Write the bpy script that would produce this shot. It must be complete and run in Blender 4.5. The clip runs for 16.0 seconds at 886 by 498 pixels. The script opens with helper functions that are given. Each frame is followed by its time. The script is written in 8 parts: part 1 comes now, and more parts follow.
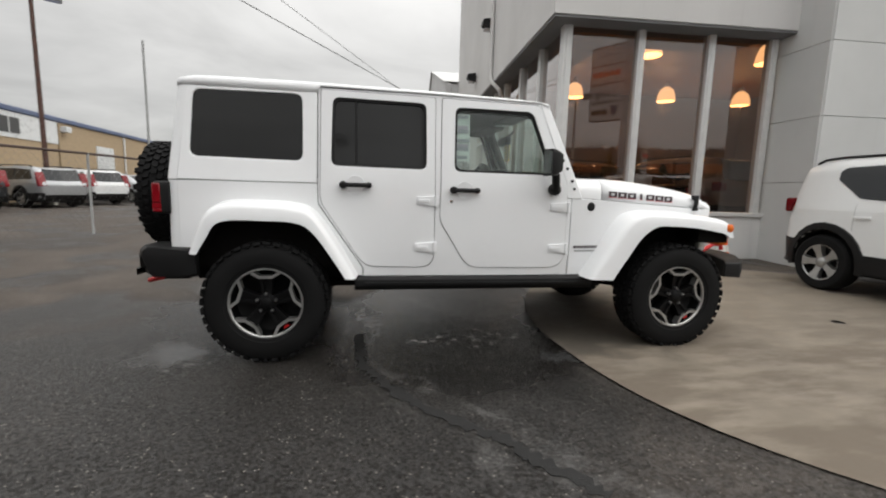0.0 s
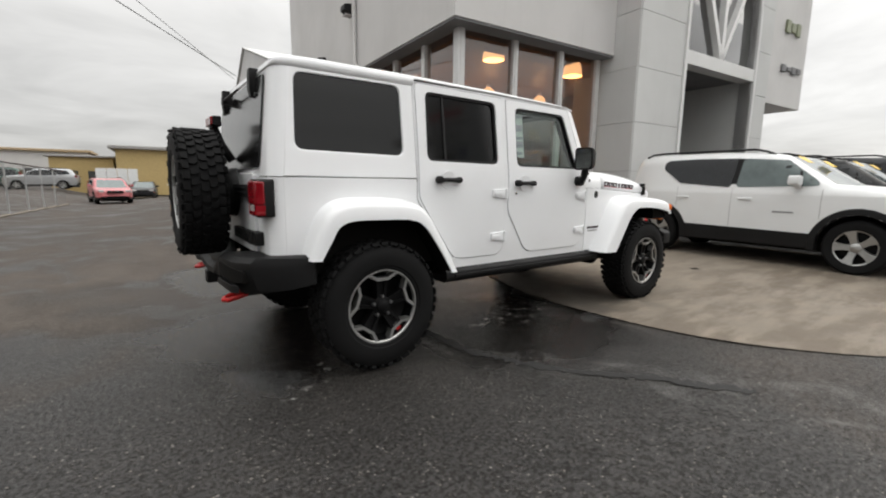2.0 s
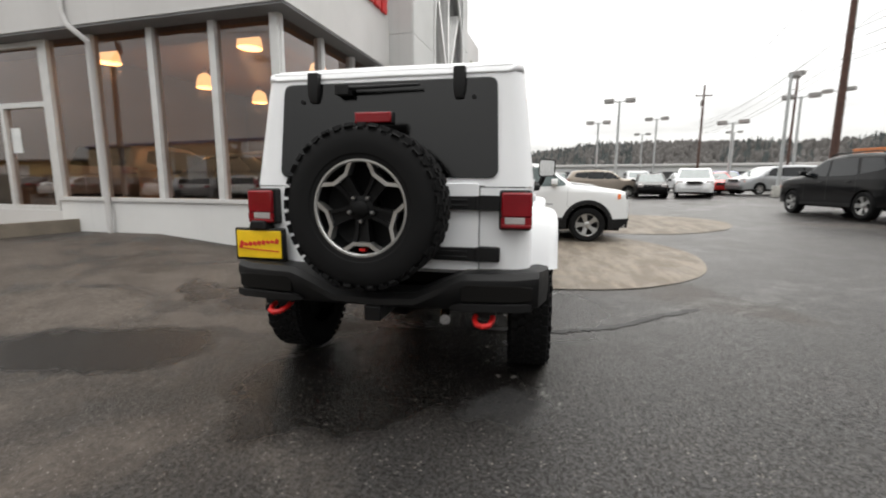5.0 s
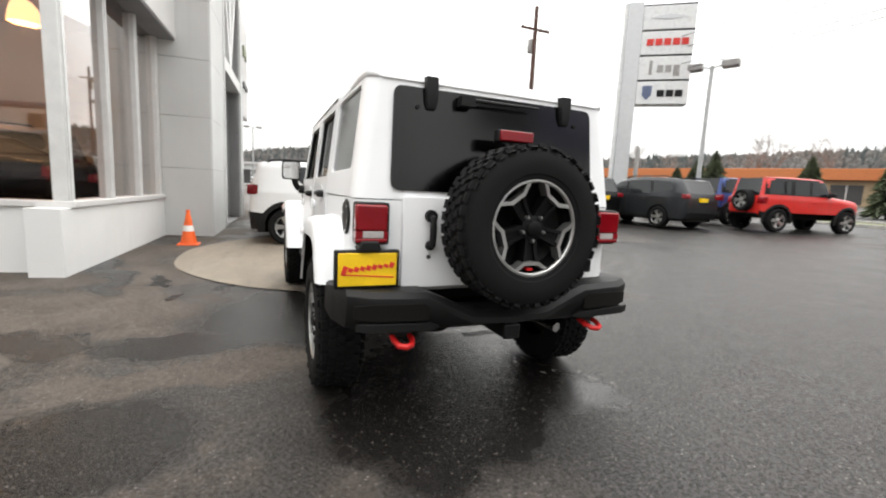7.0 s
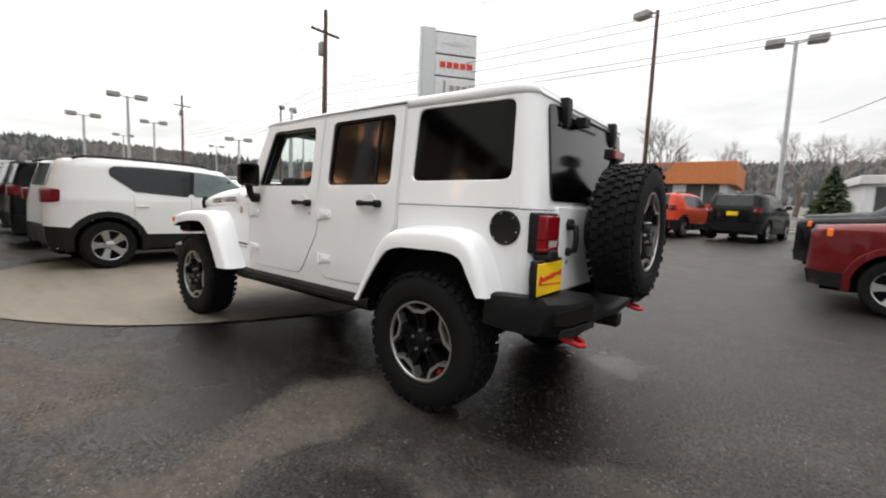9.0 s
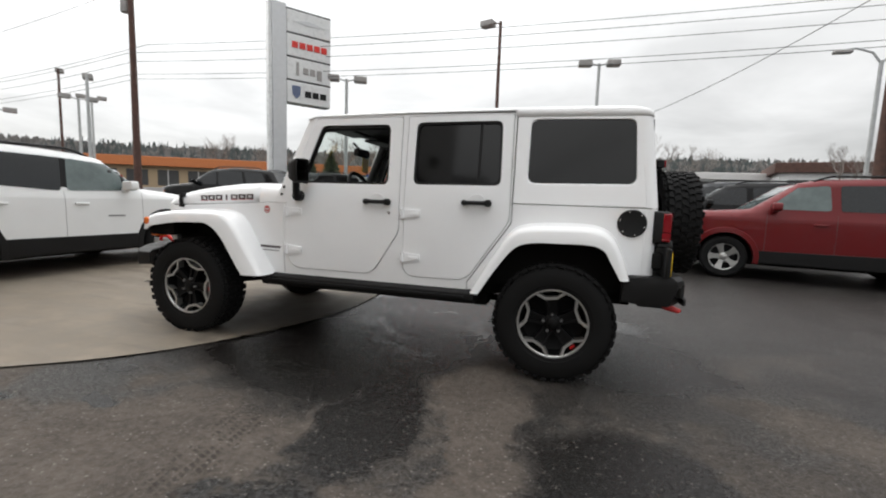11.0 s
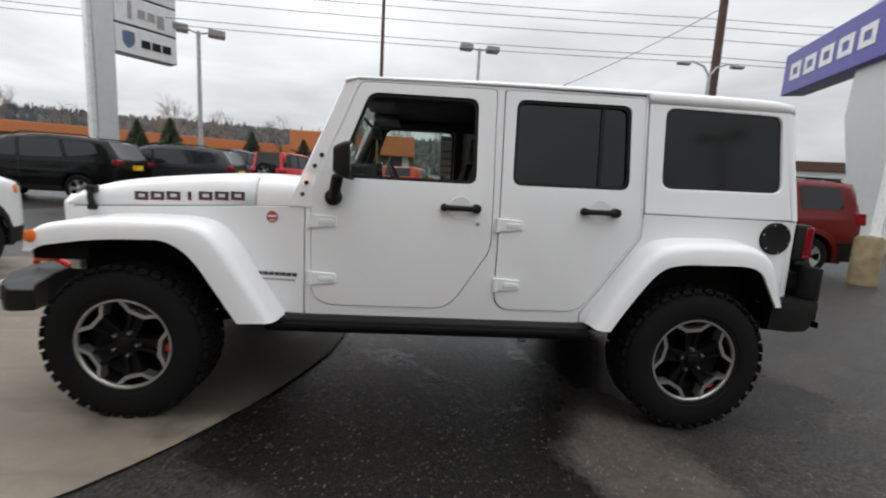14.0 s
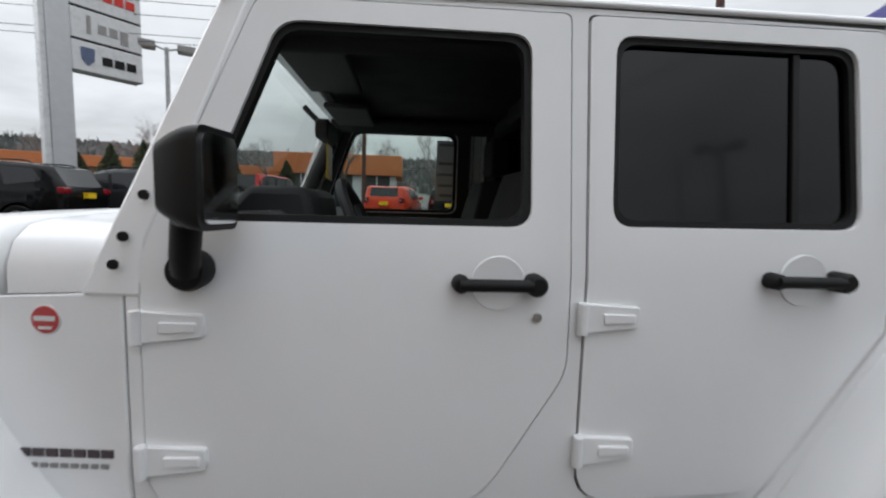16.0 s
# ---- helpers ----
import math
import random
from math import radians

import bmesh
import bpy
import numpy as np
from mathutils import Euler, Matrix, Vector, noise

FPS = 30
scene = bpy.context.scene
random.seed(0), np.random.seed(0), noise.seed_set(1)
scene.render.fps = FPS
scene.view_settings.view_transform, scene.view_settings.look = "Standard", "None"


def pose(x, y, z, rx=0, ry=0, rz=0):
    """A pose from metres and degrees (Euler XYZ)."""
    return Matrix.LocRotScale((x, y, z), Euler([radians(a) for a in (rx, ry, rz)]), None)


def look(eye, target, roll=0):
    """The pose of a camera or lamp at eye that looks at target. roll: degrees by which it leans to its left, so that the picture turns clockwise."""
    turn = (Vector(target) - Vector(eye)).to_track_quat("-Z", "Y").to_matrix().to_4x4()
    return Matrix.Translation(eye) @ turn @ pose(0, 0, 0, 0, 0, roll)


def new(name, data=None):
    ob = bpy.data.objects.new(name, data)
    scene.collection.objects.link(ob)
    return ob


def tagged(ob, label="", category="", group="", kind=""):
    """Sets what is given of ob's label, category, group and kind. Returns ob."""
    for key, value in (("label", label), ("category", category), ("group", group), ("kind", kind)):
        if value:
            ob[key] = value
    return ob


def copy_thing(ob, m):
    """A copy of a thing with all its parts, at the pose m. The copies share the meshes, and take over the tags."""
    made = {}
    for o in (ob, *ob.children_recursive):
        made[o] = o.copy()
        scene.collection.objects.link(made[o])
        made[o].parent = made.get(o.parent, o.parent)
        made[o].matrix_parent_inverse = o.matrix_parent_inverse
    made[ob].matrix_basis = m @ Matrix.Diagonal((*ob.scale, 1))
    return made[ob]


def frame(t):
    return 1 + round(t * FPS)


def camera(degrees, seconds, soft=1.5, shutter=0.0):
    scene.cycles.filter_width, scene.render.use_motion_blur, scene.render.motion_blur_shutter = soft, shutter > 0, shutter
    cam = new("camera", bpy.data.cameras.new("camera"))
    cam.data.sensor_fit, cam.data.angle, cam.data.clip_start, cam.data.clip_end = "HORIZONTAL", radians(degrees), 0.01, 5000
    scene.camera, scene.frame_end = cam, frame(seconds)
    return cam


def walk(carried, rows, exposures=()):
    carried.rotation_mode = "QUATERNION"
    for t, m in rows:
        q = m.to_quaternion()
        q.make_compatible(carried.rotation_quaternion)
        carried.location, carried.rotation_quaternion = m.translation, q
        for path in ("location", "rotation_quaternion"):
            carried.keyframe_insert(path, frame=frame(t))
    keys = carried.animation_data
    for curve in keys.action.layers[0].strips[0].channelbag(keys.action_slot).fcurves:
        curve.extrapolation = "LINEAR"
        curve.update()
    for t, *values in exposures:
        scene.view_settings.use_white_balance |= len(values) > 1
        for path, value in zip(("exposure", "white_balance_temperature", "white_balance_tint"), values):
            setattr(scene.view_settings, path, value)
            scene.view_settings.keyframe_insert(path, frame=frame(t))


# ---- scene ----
cam = camera(91.3, 16.0, soft=2.0, shutter=0.3)
PATH = [
    (0, (-0.845, -3.72, 1.138), (-0.502, -1.768, 0.868), 1.6),
    (0.5, (-1.317, -3.668, 1.134), (-0.744, -1.767, 0.9), 1.1),
    (1, (-1.789, -3.515, 1.127), (-1.0, -1.694, 0.884), 1.2),
    (1.5, (-2.247, -3.341, 1.121), (-1.319, -1.589, 0.854), 0.9),
    (2, (-2.682, -3.149, 1.141), (-1.517, -1.552, 0.835), 0.7),
    (2.5, (-3.077, -2.831, 1.164), (-1.81, -1.318, 0.839), 1.4),
    (3, (-3.454, -2.528, 1.171), (-1.992, -1.203, 0.843), 1.0),
    (3.5, (-3.737, -2.129, 1.161), (-2.137, -0.98, 0.814), 1.7),
    (4, (-4.032, -1.73, 1.168), (-2.287, -0.809, 0.844), 1.3),
    (4.5, (-4.219, -1.28, 1.161), (-2.362, -0.613, 0.837), 1.1),
    (5, (-4.324, -0.789, 1.175), (-2.387, -0.388, 0.877), 0.3),
    (7.5, (-3.945, 1.618, 1.212), (-2.23, 0.619, 0.964), 1.7),
    (8, (-3.653, 2.009, 1.199), (-2.058, 0.825, 0.965), -0.2),
    (8.5, (-3.365, 2.374, 1.172), (-1.933, 0.995, 0.958), 1.2),
    (9, (-3.024, 2.706, 1.161), (-1.803, 1.135, 0.961), 2.4),
    (11.5, (-1.115, 3.845, 1.164), (-0.719, 1.899, 0.931), 2.1),
    (12, (-0.759, 3.879, 1.177), (-0.485, 1.916, 0.914), 2.6),
    (12.5, (-0.461, 3.872, 1.18), (-0.317, 1.903, 0.859), 2.8),
    (13, (-0.28, 3.64, 1.189), (-0.154, 1.669, 0.876), 2.0),
    (13.5, (-0.128, 3.342, 1.212), (-0.051, 1.369, 0.893), 3.0),
    (14, (0.052, 3.019, 1.244), (-0.09, 1.044, 0.959), 3.2),
    (14.5, (0.089, 2.655, 1.245), (-0.239, 0.7, 0.978), 3.8),
    (15, (0.118, 2.304, 1.247), (-0.201, 0.353, 0.944), 3.1),
    (15.5, (0.133, 1.997, 1.273), (-0.205, 0.05, 0.962), 1.0),
    (16, (0.024, 1.726, 1.309), (-0.159, -0.256, 1.107), 1.7),
]
walk(cam, [(t, look(eye, target, roll)) for t, eye, target, roll in PATH],
     [(0, -0.06, 6700, 9), (1.5, -0.04, 6700, 9), (2.5, 0.18, 6700, 9), (3.5, 0.33, 6700, 9), (5.0, 0.31, 6700, 9), (7.4, 0.86, 6700, 9), (8.5, 0.45, 6650, 9), (9.5, 0.22, 6600, 9), (11.5, 0.12, 6550, 9), (12.5, 0.04, 6500, 9), (14.5, -0.02, 6350, 9), (15.5, -0.03, 6250, 9), (16.0, -0.15, 6200, 9)])

# ---- light: an overcast sky, brighter towards the zenith, and a wide weak sun ----
world = bpy.data.worlds.new("overcast_sky")
scene.world = world
world.use_nodes = True
SUN_EL, SUN_ROT = radians(38), radians(105)


def build_sky(nt):
    n, l = nt.nodes, nt.links
    back = n["Background"]
    sky = n.new("ShaderNodeTexSky")
    sky.sky_type, sky.sun_disc = "NISHITA", False
    sky.sun_elevation, sky.sun_rotation = SUN_EL, SUN_ROT
    haze = n.new("ShaderNodeMix")
    haze.data_type, haze.blend_type = "RGBA", "MULTIPLY"
    haze.inputs[0].default_value = 1.0
    l.new(sky.outputs[0], haze.inputs[6])
    haze.inputs[7].default_value = (0.09, 0.09, 0.09, 1)
    tc = n.new("ShaderNodeTexCoord")
    sep = n.new("ShaderNodeSeparateXYZ")
    l.new(tc.outputs["Generated"], sep.inputs[0])

    def m(op, a, b):
        k = n.new("ShaderNodeMath")
        k.operation = op
        for i, v in enumerate((a, b)):
            if isinstance(v, (int, float)):
                k.inputs[i].default_value = v
            else:
                l.new(v, k.inputs[i])
        return k.outputs[0]
    up = m("MAXIMUM", sep.outputs[2], 0.0)
    grad = m("ADD", m("ADD", m("MULTIPLY", up, 0.62), 0.66), m("MULTIPLY", m("MULTIPLY", up, up), 1.75))
    flat = m("ADD", up, 0.12)
    comb = n.new("ShaderNodeCombineXYZ")
    l.new(m("DIVIDE", sep.outputs[0], flat), comb.inputs[0])
    l.new(m("DIVIDE", sep.outputs[1], flat), comb.inputs[1])
    noi = n.new("ShaderNodeTexNoise")
    noi.inputs["Scale"].default_value, noi.inputs["Detail"].default_value = 0.9, 6.0
    noi.inputs["Roughness"].default_value, noi.inputs["Distortion"].default_value = 0.55, 0.4
    l.new(comb.outputs[0], noi.inputs["Vector"])
    ramp = n.new("ShaderNodeMapRange")
    ramp.inputs[1].default_value, ramp.inputs[2].default_value = 0.32, 0.68
    ramp.inputs[3].default_value, ramp.inputs[4].default_value = 0.78, 1.10
    l.new(noi.outputs[0], ramp.inputs[0])
    # thinner cloud towards the low sun
    thin = m("ADD", 1.0, m("MULTIPLY", m("ADD", m("MULTIPLY", sep.outputs[0], 0.97), m("MULTIPLY", sep.outputs[1], -0.25)), 0.22))
    lum = m("MULTIPLY", m("MULTIPLY", grad, thin), ramp.outputs[0])
    grey = n.new("ShaderNodeMix")
    grey.data_type, grey.blend_type = "RGBA", "MULTIPLY"
    grey.inputs[0].default_value = 1.0
    grey.inputs[6].default_value = (0.985, 0.99, 1.0, 1)
    c2 = n.new("ShaderNodeCombineColor")
    for i in range(3):
        l.new(lum, c2.inputs[i])
    l.new(c2.outputs[0], grey.inputs[7])
    mix = n.new("ShaderNodeMix")
    mix.data_type = "RGBA"
    mix.inputs[0].default_value = 0.94
    l.new(haze.outputs[2], mix.inputs[6])
    l.new(grey.outputs[2], mix.inputs[7])
    l.new(mix.outputs[2], back.inputs[0])
    back.inputs[1].default_value = 1.0


build_sky(world.node_tree)
sun_data = bpy.data.lights.new("sun", "SUN")
sun_data.energy, sun_data.angle, sun_data.color = 0.5, radians(50), (1.0, 0.97, 0.93)
sun = new("sun", sun_data)
sun.matrix_world = Matrix.Rotation(radians(75), 4, "Z") @ Matrix.Rotation(radians(52), 4, "X")
scene.view_settings.exposure = 0.0

# ---- mesh tools ----
def part(name, bm, material, parent=None, label="", bevel=0.0, smooth=40, segments=2):
    """Link a bmesh as one mesh object, under a thing where one is given."""
    me = bpy.data.meshes.new(name)
    bmesh.ops.recalc_face_normals(bm, faces=bm.faces)
    bm.to_mesh(me)
    bm.free()
    return mesh_part(name, me, material, parent, label, bevel, smooth, segments)


def mesh_part(name, me, material, parent=None, label="", bevel=0.0, smooth=40, segments=2):
    ob = new(name, me)
    if not me.materials:
        me.materials.append(material)
        me.polygons.foreach_set("use_smooth", [True] * len(me.polygons))
        me.set_sharp_from_angle(angle=radians(smooth))
    if parent:
        ob.parent = parent
    if bevel:
        b = ob.modifiers.new("bevel", "BEVEL")
        b.width, b.segments, b.limit_method, b.angle_limit = bevel, segments, "ANGLE", radians(38)
        b.harden_normals = False
    if label:
        ob["label"] = label
    return ob


def thing(name, label, category, at=None, group="", kind=""):
    ob = new(name)
    if at is not None:
        ob.matrix_basis = at
    return tagged(ob, label, category, group, kind)


def bm_box(bm, x0, x1, y0, y1, z0, z1, m=None):
    t = Matrix.Translation(((x0 + x1) / 2, (y0 + y1) / 2, (z0 + z1) / 2)) @ Matrix.Diagonal((abs(x1 - x0), abs(y1 - y0), abs(z1 - z0), 1))
    bmesh.ops.create_cube(bm, size=1, matrix=(m @ t) if m else t)


def box(x0, x1, y0, y1, z0, z1, m=None):
    bm = bmesh.new()
    bm_box(bm, x0, x1, y0, y1, z0, z1, m)
    return bm


def bm_prism(bm, pts, axis, a, b):
    """Extrude a 2D outline: axis 'y' takes (x, z), 'x' takes (y, z), 'z' takes (x, y)."""
    def p(q, s):
        return {"y": (q[0], s, q[1]), "x": (s, q[0], q[1]), "z": (q[0], q[1], s)}[axis]
    va = [bm.verts.new(p(q, a)) for q in pts]
    vb = [bm.verts.new(p(q, b)) for q in pts]
    bm.faces.new(va)
    bm.faces.new(vb[::-1])
    n = len(pts)
    for i in range(n):
        bm.faces.new((va[i], vb[i], vb[(i + 1) % n], va[(i + 1) % n]))


def prism(pts, axis, a, b):
    bm = bmesh.new()
    bm_prism(bm, pts, axis, a, b)
    return bm


def bm_lathe(bm, prof, seg, m=None, axis="y"):
    """Turn a profile of (radius, along) about an axis; a radius of 0 closes it."""
    rings = []
    for r, s in prof:
        ring = []
        for i in range(seg if r > 1e-6 else 1):
            a = 2 * math.pi * i / seg
            c, d = r * math.cos(a), r * math.sin(a)
            co = Vector({"y": (c, s, d), "x": (s, c, d), "z": (c, d, s)}[axis])
            ring.append(bm.verts.new(m @ co if m else co))
        rings.append(ring)
    for A, B in zip(rings, rings[1:]):
        for i in range(seg):
            j = (i + 1) % seg
            q = [A[i % len(A)], A[j % len(A)], B[j % len(B)], B[i % len(B)]]
            q = list(dict.fromkeys(q))
            if len(q) > 2:
                bm.faces.new(q)


def lathe(prof, seg=24, m=None, axis="y"):
    bm = bmesh.new()
    bm_lathe(bm, prof, seg, m, axis)
    return bm


def bm_tube(bm, path, r, seg=8, r_end=None, cap=True):
    """A round bar along a path, tapering to r_end."""
    path = [Vector(p) for p in path]
    rings, n = [], len(path)
    ref = None
    for i, p in enumerate(path):
        d = (path[min(i + 1, n - 1)] - path[max(i - 1, 0)]).normalized()
        if ref is None:
            ref = d.orthogonal().normalized()
        ref = (ref - d * ref.dot(d)).normalized()
        o = d.cross(ref)
        rr = r if r_end is None else r + (r_end - r) * i / (n - 1)
        rings.append([bm.verts.new(p + (ref * math.cos(2 * math.pi * k / seg) + o * math.sin(2 * math.pi * k / seg)) * rr) for k in range(seg)])
    for A, B in zip(rings, rings[1:]):
        for k in range(seg):
            bm.faces.new((A[k], A[(k + 1) % seg], B[(k + 1) % seg], B[k]))
    if cap:
        bm.faces.new(rings[0][::-1])
        bm.faces.new(rings[-1])


def tube(path, r, seg=8, r_end=None):
    bm = bmesh.new()
    bm_tube(bm, path, r, seg, r_end)
    return bm


def bm_loft(bm, rows, close=False, caps=False):
    """Skin rows of points, all of one length."""
    vs = [[bm.verts.new(p) for p in row] for row in rows]
    for A, B in zip(vs, vs[1:]):
        k = len(A)
        for i in range(k if close else k - 1):
            bm.faces.new((A[i], A[(i + 1) % k], B[(i + 1) % k], B[i]))
    if caps:
        bm.faces.new(vs[0])
        bm.faces.new(vs[-1][::-1])


def loft(rows, close=False, caps=False):
    bm = bmesh.new()
    bm_loft(bm, rows, close, caps)
    return bm


def smooth_line(pts, per=6):
    """Catmull-Rom points through a polyline."""
    pts = [Vector(p) for p in pts]
    out = []
    for i in range(len(pts) - 1):
        a, b, c, d = pts[max(i - 1, 0)], pts[i], pts[i + 1], pts[min(i + 2, len(pts) - 1)]
        for k in range(per):
            t = k / per
            out.append(0.5 * ((2 * b) + (c - a) * t + (2 * a - 5 * b + 4 * c - d) * t * t + (3 * b - a - 3 * c + d) * t ** 3))
    out.append(pts[-1])
    return out


def rounded(pts, r, seg=5):
    """A closed 2D outline with its corners rounded; r is one radius or one for each corner."""
    n, out = len(pts), []
    for i in range(n):
        p, a, b = Vector(pts[i]), Vector(pts[i - 1]), Vector(pts[(i + 1) % n])
        rad = r[i] if isinstance(r, (list, tuple)) else r
        if rad <= 0:
            out.append(tuple(p))
            continue
        u, v = (a - p).normalized(), (b - p).normalized()
        ang = u.angle(v)
        d = min(rad / math.tan(ang / 2), (a - p).length * 0.48, (b - p).length * 0.48)
        s, e = p + u * d, p + v * d
        for k in range(seg + 1):
            t = k / seg
            out.append(tuple((1 - t) ** 2 * s + 2 * t * (1 - t) * p + t * t * e))
    return out


def sheet(outer, holes, place, thick, cuts=(), cuts_x=(), inward=None):
    """A panel cut from (x, z) outlines with holes, laid in space by place(x, z) and given thickness along place's inward y."""
    bm = bmesh.new()
    edges = []
    for loop in [outer, *holes]:
        vs = [bm.verts.new((p[0], 0, p[1])) for p in loop]
        edges += [bm.edges.new((vs[i], vs[(i + 1) % len(vs)])) for i in range(len(vs))]
    bmesh.ops.triangle_fill(bm, edges=edges, use_beauty=True, normal=(0, 1, 0))
    for c in cuts:
        bmesh.ops.bisect_plane(bm, geom=bm.verts[:] + bm.edges[:] + bm.faces[:], plane_co=(0, 0, c), plane_no=(0, 0, 1), dist=1e-5)
    for c in cuts_x:
        bmesh.ops.bisect_plane(bm, geom=bm.verts[:] + bm.edges[:] + bm.faces[:], plane_co=(c, 0, 0), plane_no=(1, 0, 0), dist=1e-5)
    bmesh.ops.recalc_face_normals(bm, faces=bm.faces)
    rim = [e for e in bm.edges if e.is_boundary]
    front = bm.faces[:]
    twin = {}
    for v in bm.verts[:]:
        twin[v] = bm.verts.new(v.co)
    for fa in front:
        bm.faces.new([twin[v] for v in reversed(fa.verts)])
    for e in rim:
        a, b = e.verts
        bm.faces.new((a, b, twin[b], twin[a]))
    for v, w in twin.items():
        x, z = v.co.x, v.co.z
        q = Vector(place(x, z))
        way = Vector(inward) if inward else Vector((0, -1 if q.y > 0 else 1, 0))
        v.co = q
        w.co = q + way * thick
    return bm


def mirror_y(bm):
    for v in bm.verts:
        v.co.y = -v.co.y
    bmesh.ops.reverse_faces(bm, faces=bm.faces[:])
    return bm

# ---- materials ----
class Shade:
    """A small writer of node materials."""

    def __init__(self, name):
        self.m = bpy.data.materials.new(name)
        self.m.use_nodes = True
        self.n, self.l = self.m.node_tree.nodes, self.m.node_tree.links
        self.b = self.n["Principled BSDF"]
        self.co = self.n.new("ShaderNodeTexCoord").outputs["Object"]

    def put(self, sock, v):
        if hasattr(v, "is_linked"):
            self.l.new(v, sock)
        elif isinstance(v, (tuple, list)) and len(v) == 3 and sock.type == "RGBA":
            sock.default_value = (*v, 1)
        else:
            sock.default_value = v

    def set(self, **kw):
        for k, v in kw.items():
            self.put(self.b.inputs[k.replace("_", " ")], v)
        return self

    def noise(self, scale, detail=4, rough=0.55, vec=None, dist=0.0):
        k = self.n.new("ShaderNodeTexNoise")
        k.inputs["Scale"].default_value, k.inputs["Detail"].default_value = scale, detail
        k.inputs["Roughness"].default_value, k.inputs["Distortion"].default_value = rough, dist
        self.l.new(vec or self.co, k.inputs["Vector"])
        return k.outputs[0]

    def voronoi(self, scale, vec=None):
        k = self.n.new("ShaderNodeTexVoronoi")
        k.inputs["Scale"].default_value = scale
        self.l.new(vec or self.co, k.inputs["Vector"])
        return k.outputs[0]

    def scaled(self, s, off=(0, 0, 0)):
        k = self.n.new("ShaderNodeMapping")
        k.inputs["Scale"].default_value, k.inputs["Location"].default_value = s, off
        self.l.new(self.co, k.inputs["Vector"])
        return k.outputs[0]

    def rng(self, v, a, b, c=0.0, d=1.0, kind="SMOOTHSTEP"):
        k = self.n.new("ShaderNodeMapRange")
        k.interpolation_type = kind
        for i, x in enumerate((v, a, b, c, d)):
            self.put(k.inputs[i], x)
        return k.outputs[0]

    def math(self, op, a, b=0.0):
        k = self.n.new("ShaderNodeMath")
        k.operation = op
        self.put(k.inputs[0], a)
        self.put(k.inputs[1], b)
        return k.outputs[0]

    def mix(self, f, a, b, blend="MIX"):
        k = self.n.new("ShaderNodeMix")
        k.data_type, k.blend_type = "RGBA", blend
        self.put(k.inputs[0], f)
        self.put(k.inputs[6], a)
        self.put(k.inputs[7], b)
        return k.outputs[2]

    def bump(self, h, strength=0.3, dist=0.01):
        k = self.n.new("ShaderNodeBump")
        k.inputs["Strength"].default_value, k.inputs["Distance"].default_value = strength, dist
        self.l.new(h, k.inputs["Height"])
        self.l.new(k.outputs[0], self.b.inputs["Normal"])
        return self

    def random(self):
        return self.n.new("ShaderNodeObjectInfo").outputs["Random"]


def plain(name, color, rough=0.5, metal=0.0, var=0.12, scale=6.0, fine=120.0, bump=0.0, **kw):
    """One surface with broad stains and fine grain."""
    s = Shade(name)
    broad, grain = s.noise(scale, 5), s.noise(fine, 3)
    k = s.math("ADD", s.rng(broad, 0.25, 0.75, 1 - var, 1 + var), s.rng(grain, 0.2, 0.8, -var * 0.4, var * 0.4))
    c = s.n.new("ShaderNodeVectorMath")
    c.operation = "SCALE"
    c.inputs[0].default_value = color
    s.l.new(k, c.inputs["Scale"])
    s.set(Base_Color=c.outputs[0], Metallic=metal, Roughness=s.rng(broad, 0.2, 0.8, max(rough - 0.08, 0.02), min(rough + 0.1, 1)))
    for key, v in kw.items():
        s.put(s.b.inputs[key.replace("_", " ")], v)
    if bump:
        s.bump(grain, 0.5, bump)
    return s.m


def paint(name, color, metal=0.0, dirt=0.12, gloss=0.55, spec=0.3):
    """Clear-coated car paint with a little road film low down the panels' grain."""
    s = Shade(name)
    film = s.rng(s.noise(2.5, 6, 0.65), 0.45, 0.8, 0, dirt)
    s.set(Base_Color=s.mix(film, color, tuple(0.55 * c + 0.04 for c in color)), Metallic=metal,
          Roughness=s.rng(s.noise(9, 4), 0.2, 0.8, 0.30, 0.42), Specular_IOR_Level=spec, Coat_Weight=gloss, Coat_Roughness=0.05)
    return s.m


def glass(name, tint, rough=0.0, mix_clear=0.8):
    """A thin pane: part clear, part mirror-like."""
    s = Shade(name)
    n, l = s.n, s.l
    tr, gl = n.new("ShaderNodeBsdfTransparent"), n.new("ShaderNodeBsdfGlossy")
    tr.inputs[0].default_value = (*tint, 1)
    gl.inputs["Roughness"].default_value = 0.02 + rough
    gl.inputs[0].default_value = (0.95, 0.95, 0.95, 1)
    lw = n.new("ShaderNodeLayerWeight")
    lw.inputs[0].default_value = 0.5
    slant = s.math("POWER", lw.outputs["Facing"], 5.0)
    gloss = s.math("MINIMUM", s.math("MULTIPLY", s.math("ADD", s.math("MULTIPLY", slant, 0.96), 0.04), mix_clear * 2), 0.96)
    mx = n.new("ShaderNodeMixShader")
    l.new(gloss, mx.inputs[0])
    l.new(tr.outputs[0], mx.inputs[1])
    l.new(gl.outputs[0], mx.inputs[2])
    l.new(mx.outputs[0], n["Material Output"].inputs[0])
    return s.m


